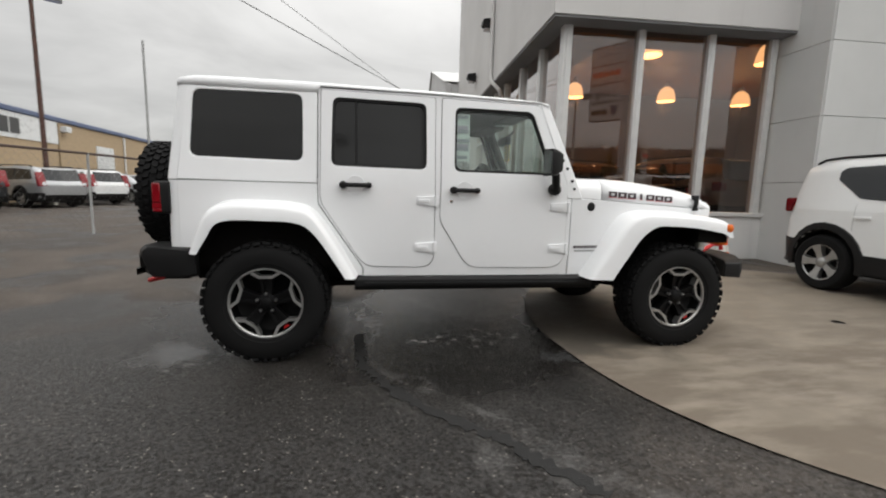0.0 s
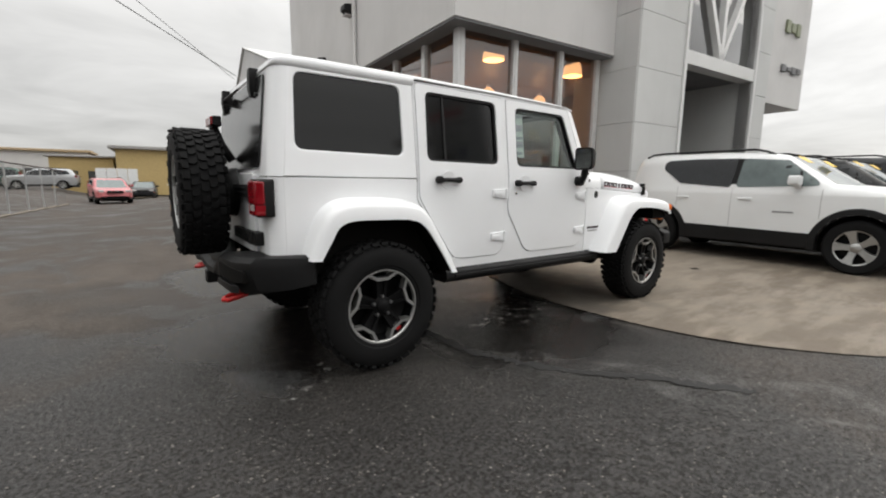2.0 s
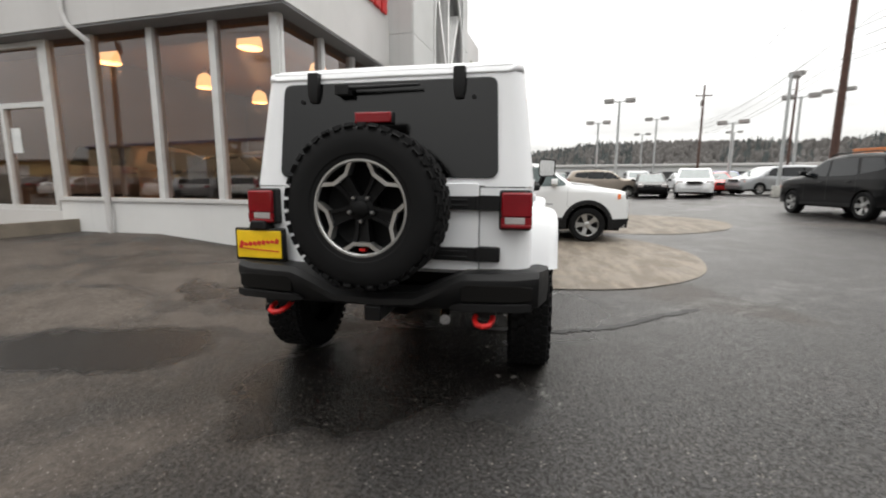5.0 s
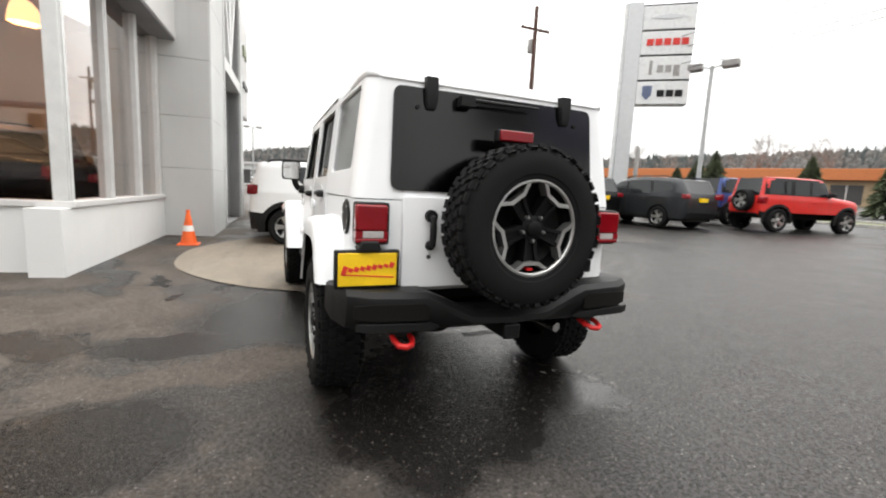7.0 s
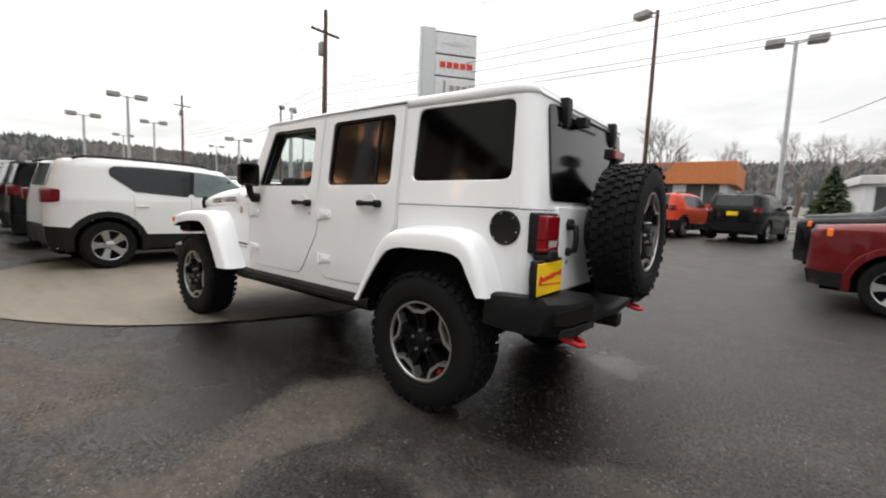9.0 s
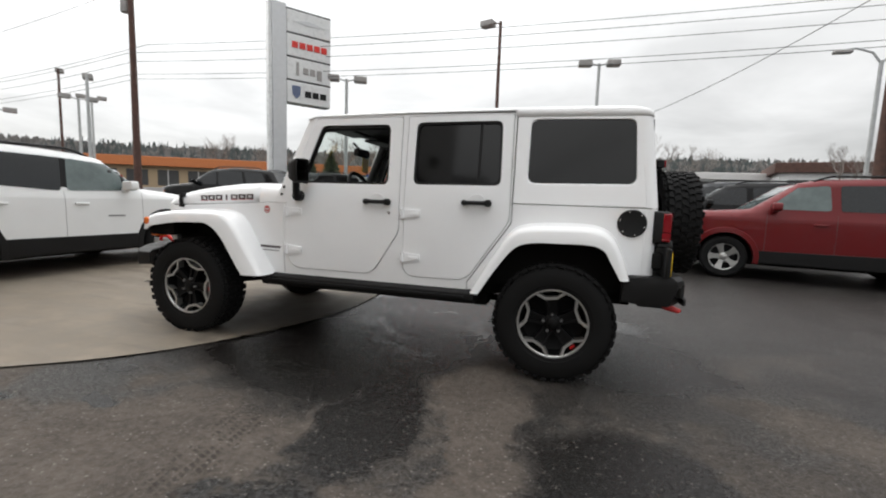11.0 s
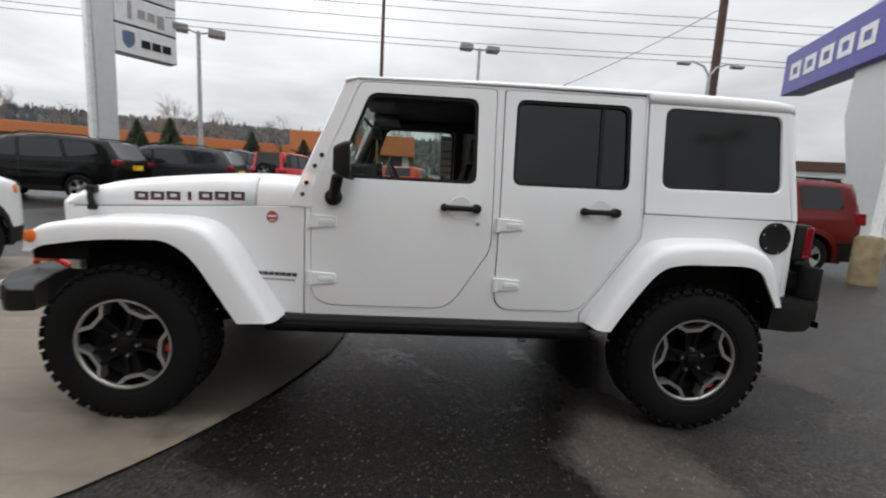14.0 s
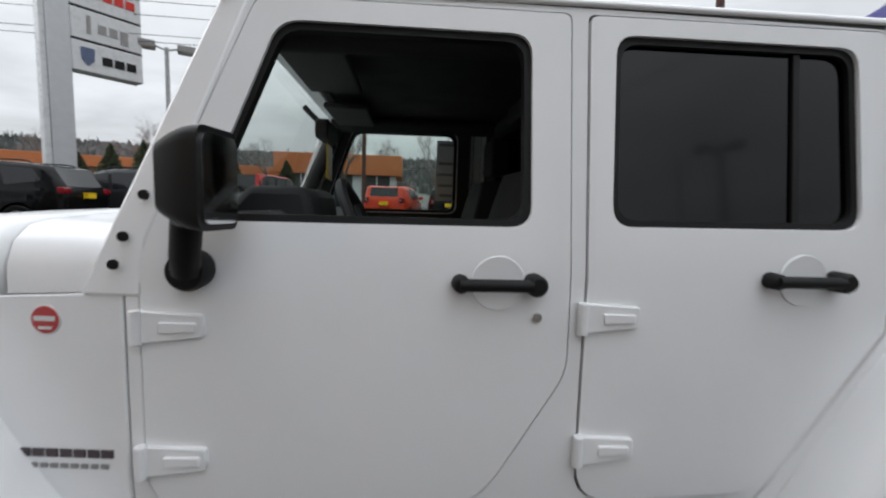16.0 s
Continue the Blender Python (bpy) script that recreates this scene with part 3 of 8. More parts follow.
def building():
    G = -0.25
    # upper wall over the windows: dark soffit edge below, stucco above
    bm = bmesh.new()
    bm_box(bm, 0, 4.15, 0, 0.22, 3.88, 9.2)
    bm_box(bm, 0, 0.22, 0.22, 10.9, 3.88, 9.2)
    bpart("wall_upper", bm, M_STUCCO, "pale grey stucco wall above the showroom windows", bevel=0.004)
    bm = bmesh.new()
    bm_box(bm, 0.02, 4.15, 0.02, 0.60, 3.84, 3.878)
    bm_box(bm, 0.02, 0.60, 0.60, 10.9, 3.84, 3.878)
    bpart("trim_soffit", bm, M_DARKP, "dark grey soffit edge over the showroom glass", "trim")
    bm = bmesh.new()
    bm_box(bm, 0.0, 4.15, 0.28, 0.62, G, 0.81)
    bm_box(bm, 0.30, 0.62, 0.62, 5.50, G, 0.81)
    bpart("wall_base", bm, M_SILL, "white painted base wall below the showroom glass", bevel=0.006)
    bm = bmesh.new()
    bm_box(bm, 0.26, 4.15, 0.24, 0.64, 0.81, 0.88)
    bm_box(bm, 0.26, 0.64, 0.64, 5.50, 0.81, 0.88)
    bpart("window_sill", bm, M_STUCCO, "grey sill under the showroom glass", "sill", bevel=0.006)
    # windows: each bay is one pane between square mullions
    front = [0.36, 1.63, 2.88, 4.03]
    win = new("window_1")
    win.matrix_basis = BLD.copy()
    tagged(win, "tall showroom windows reflecting the cloudy sky, white mullions", "window", "", "structure")
    for i, u in enumerate(front):
        w = 0.075 if i == 0 else 0.06
        part("mullion", box(u - w, u + w, 0.31, 0.47, 0.88, 3.84), M_ALU, win, bevel=0.006)
        part("mullion_edge", box(u - w * 0.35, u + w * 0.35, 0.298, 0.31, 0.88, 3.84), M_ALU, win)
    for a, b in zip(front, front[1:]):
        g = part("pane", box(a + 0.06, b - 0.06, 0.385, 0.393, 0.88, 3.84), M_SHOWGL, win)
        g.visible_shadow = False
    side = [1.62, 2.94, 4.36, 5.50]
    win = new("window_2")
    win.matrix_basis = BLD.copy()
    tagged(win, "tall side windows of the showroom with white mullions", "window", "", "structure")
    for v in side:
        part("mullion", box(0.31, 0.47, v - 0.065, v + 0.065, 0.88, 3.84), M_ALU, win, bevel=0.006)
    for a, b in zip([0.36] + side, side):
        g = part("pane", box(0.385, 0.393, a + 0.06, b - 0.06, 0.88, 3.84), M_SHOWGL, win)
        g.visible_shadow = False
    # glazed double door with transom, on the side
    door = new("door_1")
    door.matrix_basis = BLD.copy()
    tagged(door, "glazed double door with a tall transom over it", "door", "", "structure")
    for v in (5.62, 6.88, 8.12):
        part("door_post", box(0.32, 0.46, v - 0.05, v + 0.05, 0.60, 3.84 if v != 6.88 else 2.62), M_ALU, door, bevel=0.005)
    for z in (0.60, 2.62, 3.74):
        part("rail", box(0.325, 0.455, 5.67, 8.07, z, z + 0.10), M_ALU, door, bevel=0.005)
    for a, b, z0, z1 in ((5.67, 6.83, 0.7, 2.62), (6.93, 8.07, 0.7, 2.62), (5.67, 8.07, 2.72, 3.74)):
        g = part("pane", box(0.385, 0.393, a, b, z0, z1), M_SHOWGL, door)
        g.visible_shadow = False
    part("notice", box(0.375, 0.380, 6.50, 6.78, 1.75, 2.25), M_PAPER, door, "pale paper notice on the glass")
    bm = bmesh.new()
    bm_box(bm, 0.30, 0.60, 8.17, 10.9, G, 3.84)
    bm_box(bm, 0.30, 0.60, 5.50, 8.17, G, 0.60)
    bpart("wall_side", bm, M_STUCCO, "pale grey side wall beyond the glass door")
    wn = new("window_3")
    wn.matrix_basis = BLD.copy()
    tagged(wn, "small white-framed side window", "window", "", "structure")
    part("window_frame", box(0.26, 0.32, 9.22, 9.78, 1.42, 2.22), M_ALU, wn, bevel=0.008)
    part("pane", box(0.25, 0.262, 9.29, 9.71, 1.49, 2.15), M_DARKGL, wn)
    # loading slab beside the door, a real step
    plan = [(-2.4, 6.2), (-1.2, 5.35), (0.30, 5.05), (0.30, 10.6), (-2.3, 9.7)]
    bm = bmesh.new()
    bot = [bm.verts.new((u, v, G)) for u, v in plan]
    tops = [bm.verts.new((u, v, 0.46 - 0.075 * (v - 5.0))) for u, v in plan]
    bm.faces.new(bot)
    bm.faces.new(tops[::-1])
    for k in range(5):
        bm.faces.new((bot[k], tops[k], tops[(k + 1) % 5], bot[(k + 1) % 5]))
    tagged(bpart("loading_slab", bm, M_PAD, "raised concrete ramp slab by the side door", "slab", bevel=0.01), kind="structure")
    # downpipe with an elbow, and a wall lamp
    for n_, path, r in (("downpipe", [(-0.06, 4.42, 9.0), (-0.06, 4.40, 4.1), (-0.06, 4.30, 3.88), (0.10, 4.05, 3.62), (0.20, 4.14, 3.4), (0.21, 4.16, 0.06)], 0.05), ("downpipe", [(-0.06, 10.8, 3.8), (0.12, 10.4, 3.5), (0.22, 10.1, 2.9), (0.24, 10.0, 0.5)], 0.05)):
        dp = part(n_, tube(path, r, 12), M_PIPE if path[0][1] > 5 else M_STUCCO)
        dp.matrix_basis = BLD.copy()
        tagged(dp, "painted round downpipe with an elbow on the wall", "downpipe")
    for v, z in ((6.85, 4.55), (4.6, 5.3)):
        wl = thing("wall_lamp", "dark box-shaped flood lamp on the wall", "lamp", BLD @ Matrix.Translation((-0.02, v, z)), "wall lamps")
        bm = bmesh.new()
        bm_prism(bm, rounded([(-0.02, -0.14), (-0.02, 0.14), (-0.26, 0.10), (-0.26, -0.02)], 0.02, 2), "y", -0.14, 0.14)
        part("housing", bm, M_BLACKP, wl)
        part("lens", box(-0.22, -0.05, -0.11, 0.11, -0.13, -0.10), M_CLRLENS, wl)
    # tower with the arched entrance
    T0, T1, V0 = 4.15, 9.95, -0.58
    tower = new("wall_tower")
    tower.matrix_basis = BLD.copy()
    tagged(tower, "grey panelled entrance tower with recessed joints", "wall", "", "structure")

    a0, a1, spring, top = 5.88, 9.10, 5.2, 7.3
    ring = [(a1, 0.10), (a1, spring)] + [((a0 + a1) / 2 + (a1 - a0) / 2 * math.cos(t), spring + (top - spring) * math.sin(t)) for t in [math.pi * k / 20 for k in range(1, 20)]] + [(a0, spring), (a0, 0.10)]
    outer = [(T0, G), (T1, G), (T1, 10.5), (T0, 10.5)]
    part("front_sheet", sheet(outer, [ring], lambda x, z: (x, V0 + 0.012, z), 0.3, inward=(0, 1, 0)), M_JOINT, tower)
    joints = [0.0 + G, 1.42, 2.44, 3.55, 4.66, 5.78, 6.94, 8.1, 9.3, 10.5]
    cols = [T0, a0 - 0.10, a1 + 0.10, T1]
    for z0, z1 in zip(joints, joints[1:]):
        for c0, c1 in ((cols[0], cols[1]), (cols[2], cols[3])):
            part("panel", box(c0 + 0.006, c1 - 0.006, V0 - 0.02, V0 + 0.010, z0 + 0.004, z1 - 0.004), M_METALP, tower, bevel=0.004)
        part("panel", box(T0 - 0.02, T0 + 0.012, V0 + 0.0, 0.42 if z1 < 5.0 else 2.0, z0 + 0.004, z1 - 0.004), M_METALP, tower, bevel=0.004)
        if z0 > 7.8:
            part("panel", box(cols[1] + 0.006, cols[2] - 0.006, V0 - 0.02, V0 + 0.010, z0 + 0.004, z1 - 0.004), M_METALP, tower, bevel=0.004)
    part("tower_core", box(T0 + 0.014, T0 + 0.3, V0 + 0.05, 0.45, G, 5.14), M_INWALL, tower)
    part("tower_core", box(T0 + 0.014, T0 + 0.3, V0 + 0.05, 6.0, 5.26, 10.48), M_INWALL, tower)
    part("tower_core", box(T1 - 0.3, T1 - 0.002, V0 + 0.05, 6.0, G, 10.48), M_METALP, tower)
    # white arch surround, fan window and portal beam
    ring_o = [((x - (a0 + a1) / 2) * 1.0 + (a0 + a1) / 2 + math.copysign(0.10, x - (a0 + a1) / 2) if z <= spring else (a0 + a1) / 2 + (x - (a0 + a1) / 2) * 1.0625, z if z <= spring else spring + (z - spring) * 1.05) for x, z in ring]
    rows = [[(x, V0 - 0.05, z), (xo, V0 - 0.05, zo), (xo, V0 + 0.02, zo)] for (x, z), (xo, zo) in zip(ring, ring_o)]
    rows = [[(x, V0 + 0.35, z)] + r for (x, z), r in zip(ring, rows)]
    part("arch_surround", loft(rows), M_SILL, tower, "white arch surround")
    part("portal_beam", box(a0 + 0.002, a1 - 0.002, V0 - 0.03, V0 + 0.30, 3.86, 4.16), M_SILL, tower, bevel=0.006)
    mid = (a0 + a1) / 2
    part("arch_pane", box(a0, a1, V0 + 0.16, V0 + 0.17, 4.16, 7.6), M_DARKGL, tower)
    for x0, z0, x1, z1 in ((mid, 4.16, mid, 7.5), (mid, 4.16, a0 + 0.35, 6.6), (mid, 4.16, a1 - 0.35, 6.6)):
        d = Vector((x1 - x0, 0, z1 - z0))
        ang = math.atan2(d.x, d.z)
        part("fan_bar", box(-0.065, 0.065, V0 + 0.02, V0 + 0.20, 0, d.length, Matrix.Translation((x0, 0, z0)) @ Matrix.Rotation(ang, 4, "Y")), M_ALU, tower)
    # recessed entrance
    ent = new("entrance")
    ent.matrix_basis = BLD.copy()
    tagged(ent, "dim recessed entrance with glazed doors", "entrance", "", "structure")
    part("recess_wall", box(a0 - 0.05, a0, V0 + 0.3, 1.4, G, 3.94), M_METALP, ent)
    part("recess_wall", box(a1, a1 + 0.05, V0 + 0.3, 1.4, G, 3.94), M_METALP, ent)
    part("recess_ceiling", box(a0, a1, V0 + 0.3, 1.4, 3.90, 3.96), M_DARKP, ent)
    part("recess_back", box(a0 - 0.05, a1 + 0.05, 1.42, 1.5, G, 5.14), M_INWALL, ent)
    for u in (a0 + 0.06, a0 + 0.75, a0 + 1.55, a0 + 2.35, a1 - 0.06):
        part("door_post", box(u - 0.05, u + 0.05, 1.25, 1.40, G, 3.90), M_ALU, ent, bevel=0.005)
    part("pane", box(a0 + 0.1, a1 - 0.1, 1.32, 1.33, 0.1, 3.85), M_SHOWGL, ent)
    # right wing: a raised sign box beyond the tower
    bpart("wall_wing", box(T1, 12.4, -0.52, 5.5, 3.45, 6.62), M_STUCCO, "pale raised wing wall that carries sign letters", bevel=0.01)
    bpart("wall_wing_low", box(T1, 12.2, 1.6, 5.5, G, 3.45), M_METALP, "grey recessed wall below the wing")
    for z, h, n_, mat in ((5.42, 0.34, 3, M_SIGNOL), (4.38, 0.20, 4, M_DARKP)):
        sg = thing("wall_sign", "plain letter-sized blocks fixed to the wall", "sign", BLD.copy(), "wall signs")
        for k in range(n_):
            part("letter_block", box(10.80 + k * 0.33, 11.05 + k * 0.33, -0.58, -0.52, z + 0.05 * (k % 2), z + h - 0.04 * (k == 1)), mat, sg, bevel=0.01)
    sg = thing("wall_sign", "red plain letter-sized blocks high on the wall", "sign", BLD.copy(), "wall signs")
    for k in range(5):
        part("letter_block", box(2.15 + k * 0.36, 2.43 + k * 0.36, -0.07, 0.0, 5.0, 5.42), M_RED, sg, bevel=0.01)
    # closing walls and roof
    bm = bmesh.new()
    bm_box(bm, 0.23, 12.4, 10.45, 10.6, G, 9.2)
    bm_box(bm, 12.25, 12.4, 5.5, 10.45, G, 6.3)
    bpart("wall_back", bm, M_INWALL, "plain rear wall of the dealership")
    bpart("ceiling", box(0.23, 12.24, 0.23, 10.44, 5.15, 5.25), M_WOODC, "brown timber showroom ceiling", "ceiling")
    bm = bmesh.new()
    bm_box(bm, 0.62, 4.14, 0.62, 1.55, 3.96, 4.04)
    bm_box(bm, 0.62, 1.55, 1.55, 10.44, 3.96, 4.04)
    bpart("ceiling_soffit", bm, M_WOODC, "lower timber ceiling strip along the glass", "ceiling")
    bpart("roof", box(0.1, 12.3, 0.1, 10.5, 9.05, 9.15), M_DARKP, "flat roof of the dealership", "roof")
    bpart("floor", box(0.62, 12.2, 0.62, 10.45, G, 0.35), M_INFLOOR, "brown tiled showroom floor", "floor")
    bpart("wall_inner", box(11.8, 11.9, 2.75, 10.4, 0.35, 5.14), M_INWALL, "dim inner showroom wall", "wall")
    # pendant lamps: ribbed glass bells, lit
    first = None
    for u, v, z in ((3.57, 3.46, 4.66), (6.72, 3.48, 4.66), (3.71, 8.23, 4.66), (7.02, 8.11, 4.66), (9.9, 8.15, 4.66)):
        m = BLD @ Matrix.Translation((u, v, z))
        glow = bpy.data.lights.new("pendant_glow", "POINT")
        glow.energy, glow.color, glow.shadow_soft_size = 45.0, (1.0, 0.64, 0.34), 0.26
        new("pendant_glow", glow).matrix_world = BLD @ Matrix.Translation((u, v, z - 0.40))
        if first is None:
            first = thing("pendant_lamp", "lit bell-shaped glass pendant lamp under the ceiling", "lamp", m, "showroom lamps")
            part("shade", lathe([(0.29, -0.21), (0.30, -0.18), (0.275, 0.0), (0.22, 0.17), (0.12, 0.26), (0.08, 0.28)], 32, None, "z"), M_LAMPSH, first, "ribbed warm glass bell")
            part("bulb", lathe([(0, -0.03), (0.17, -0.03), (0.20, 0.0), (0.155, 0.12), (0, 0.14)], 20, None, "z"), M_BULB, first)
            part("cap", lathe([(0.08, 0.26), (0.09, 0.36), (0.05, 0.43), (0, 0.44)], 16, None, "z"), M_ALU, first)
            part("rod", tube([(0, 0, 0.42), (0, 0, 0.49)], 0.018, 6), M_ALU, first)
        else:
            copy_thing(first, m)
    # desk and partition seen dimly through the glass
    for u, v, w, d, h in ((2.6, 4.8, 1.8, 0.7, 1.1), (6.6, 5.2, 1.6, 0.8, 1.1)):
        dk = thing("counter", "tan wooden service counter inside the showroom", "counter", BLD @ Matrix.Translation((u, v, 0.35)), "counters")
        part("top", box(-w / 2 - 0.05, w / 2 + 0.05, -d / 2 - 0.05, d / 2 + 0.05, h - 0.05, h), M_WOODC, dk, bevel=0.008)
        part("front", box(-w / 2, w / 2, -d / 2, d / 2, 0, h - 0.05), plain("tan_laminate", (0.42, 0.28, 0.15), 0.5), dk, bevel=0.005)


building()


def warehouse():
    """The gabled shed behind the showroom, in the building's frame."""
    w = thing("wall_warehouse", "pale grey gabled warehouse with small high windows", "warehouse", BLD.copy(), kind="structure")
    U, va, vb = -0.50, 10.9, 25.6
    ap = 18.2
    hole = []
    wins = [(20.4, 21.1, 3.3, 4.2), (18.4, 19.1, 3.3, 4.2), (16.4, 17.1, 3.3, 4.2), (14.2, 15.0, 3.3, 4.25), (19.1, 20.7, 1.03, 1.9)]
    out = [(va, -0.3), (vb, -0.3), (vb, 4.05), (ap, 7.55), (va, 5.35)]
    part("gable_wall", sheet(out, [[(a, c), (a, d), (b, d), (b, c)] for a, b, c, d in wins], lambda y, z: (U, y, z), 0.2, inward=(1, 0, 0)), M_WARE, w)
    for a, b, c, d in wins:
        f = part("window", box(U + 0.10, U + 0.12, a, b, c, d), M_DARKGL, w)
        part("sill", box(U - 0.05, U + 0.05, a - 0.05, b + 0.05, c - 0.06, c), M_ALU, f)
    part("side_door", box(U - 0.02, U + 0.04, 14.5, 15.6, 0.1, 1.97), M_SILL, w, "white service door")
    part("notice_board", box(U - 0.03, U + 0.0, 13.7, 16.8, 2.05, 3.1), M_PAPER, w, "pale sign board above the door")
    part("roof", loft([[(U - 0.1, va, 5.40), (U - 0.1, ap, 7.62), (U - 0.1, vb + 0.1, 4.10)], [(14, va, 5.40), (14, ap, 7.62), (14, vb + 0.1, 4.10)]]), M_ALU, w)
    part("near_wall", box(U + 0.21, 2.0, va, va + 0.15, -0.3, 5.3), M_WARE, w)
    part("far_wall", box(U, 14, vb - 0.2, vb, -0.3, 4.05), M_WARE, w)
    for v in (11.0, 11.6, 12.0):
        part("conduit", tube([(U - 0.06, v, 4.8), (U - 0.06, v, 0.0)], 0.05, 8), M_PIPE, w)
    wl = thing("wall_lamp", "dark box-shaped flood lamp on the gable", "lamp", BLD @ Matrix.Translation((U - 0.02, 17.9, 5.45)), "wall lamps")
    part("housing", box(-0.25, 0, -0.14, 0.14, -0.1, 0.12), M_BLACKP, wl, bevel=0.02)
    # things along the wall
    dr = thing("cable_drum", "brown wooden cable drum by the wall", "drum", Matrix.Translation((1.1, 13.6, ground_z(1.1, 13.6))))
    part("barrel", lathe([(0.42, 0.02), (0.42, 0.85)], 24, None, "z"), plain("weathered_brown_wood", (0.14, 0.075, 0.045), 0.85, var=0.3), dr)
    part("flange", lathe([(0, 0.85), (0.52, 0.85), (0.52, 0.91), (0, 0.91)], 24, None, "z"), plain("weathered_drum_top", (0.20, 0.12, 0.08), 0.85, var=0.3), dr)
    part("flange", lathe([(0, 0.0), (0.52, 0.0), (0.52, 0.05), (0, 0.05)], 24, None, "z"), plain("weathered_drum_base", (0.13, 0.07, 0.04), 0.85, var=0.3), dr)
    ut = thing("utility_cabinet", "grey-green steel transformer cabinet", "cabinet", BLD @ Matrix.Translation((-0.7, 10.3, ground_z(1.95, 13.2) + 0.10)))
    mgr = plain("grey_green_steel", (0.24, 0.27, 0.25), 0.5)
    part("body", box(-0.5, 0.45, -0.7, 0.7, 0, 1.15), mgr, ut, bevel=0.02)
    for k in (-0.35, 0.35):
        part("door", box(-0.53, -0.50, k - 0.32, k + 0.32, 0.08, 1.08), mgr, ut, bevel=0.006)
    for k, (u, v) in enumerate(((-1.6, 13.9), (-1.7, 15.6))):
        bo = thing("bollard", "yellow painted steel bollard", "bollard", BLD @ Matrix.Translation((u + 0.5, v, ground_z(u + 3.0, v + 2.9) - 0.02)), "bollards")
        part("post", lathe([(0.08, 0), (0.08, 0.9), (0.06, 0.97), (0, 0.99)], 14, None, "z"), M_YELLOW, bo)
    mc = plain("brown_cardboard", (0.36, 0.19, 0.085), 0.85)
    for x_, y_, a, s_ in ((-0.15, 14.6, 10, 0.6), (-0.45, 15.6, 30, 0.5), (-0.05, 16.4, 0, 0.55), (-1.0, 16.9, 55, 0.5), (1.75, 11.9, 8, 0.6), (1.45, 11.3, 20, 0.5)):
        cb = thing("cardboard_box", "crumpled brown cardboard box standing by the wall", "box", Matrix.Translation((x_, y_, ground_z(x_, y_) if y_ > 13.5 else 0.46 - 0.075 * (y_ - 8.05))) @ Matrix.Rotation(radians(a), 4, "Z"), "boxes")
        part("carton", box(-s_ * 0.55, s_ * 0.55, -0.2, 0.2, 0, s_ * 0.42), mc, cb, bevel=0.01)
        part("flap", box(-s_ * 0.55, 0, 0.2, 0.22, s_ * 0.34, s_ * 0.5, Matrix.Rotation(radians(8), 4, "X")), mc, cb)


warehouse()

# ---- the white off-road vehicle ----
def shrink(loop, d):
    """An outline drawn in by d on every side, about its middle."""
    xs, zs = [p[0] for p in loop], [p[1] for p in loop]
    cx, cz = (min(xs) + max(xs)) / 2, (min(zs) + max(zs)) / 2
    sx, sz = 1 - 2 * d / (max(xs) - min(xs)), 1 - 2 * d / (max(zs) - min(zs))
    return [(cx + (x - cx) * sx, cz + (z - cz) * sz) for x, z in loop]


M_BARGREY = plain("grey_badge_print", (0.22, 0.22, 0.22), 0.4)
M_BADGE = plain("red_badge_face", (0.50, 0.06, 0.06), 0.4)
WHEEL = {}


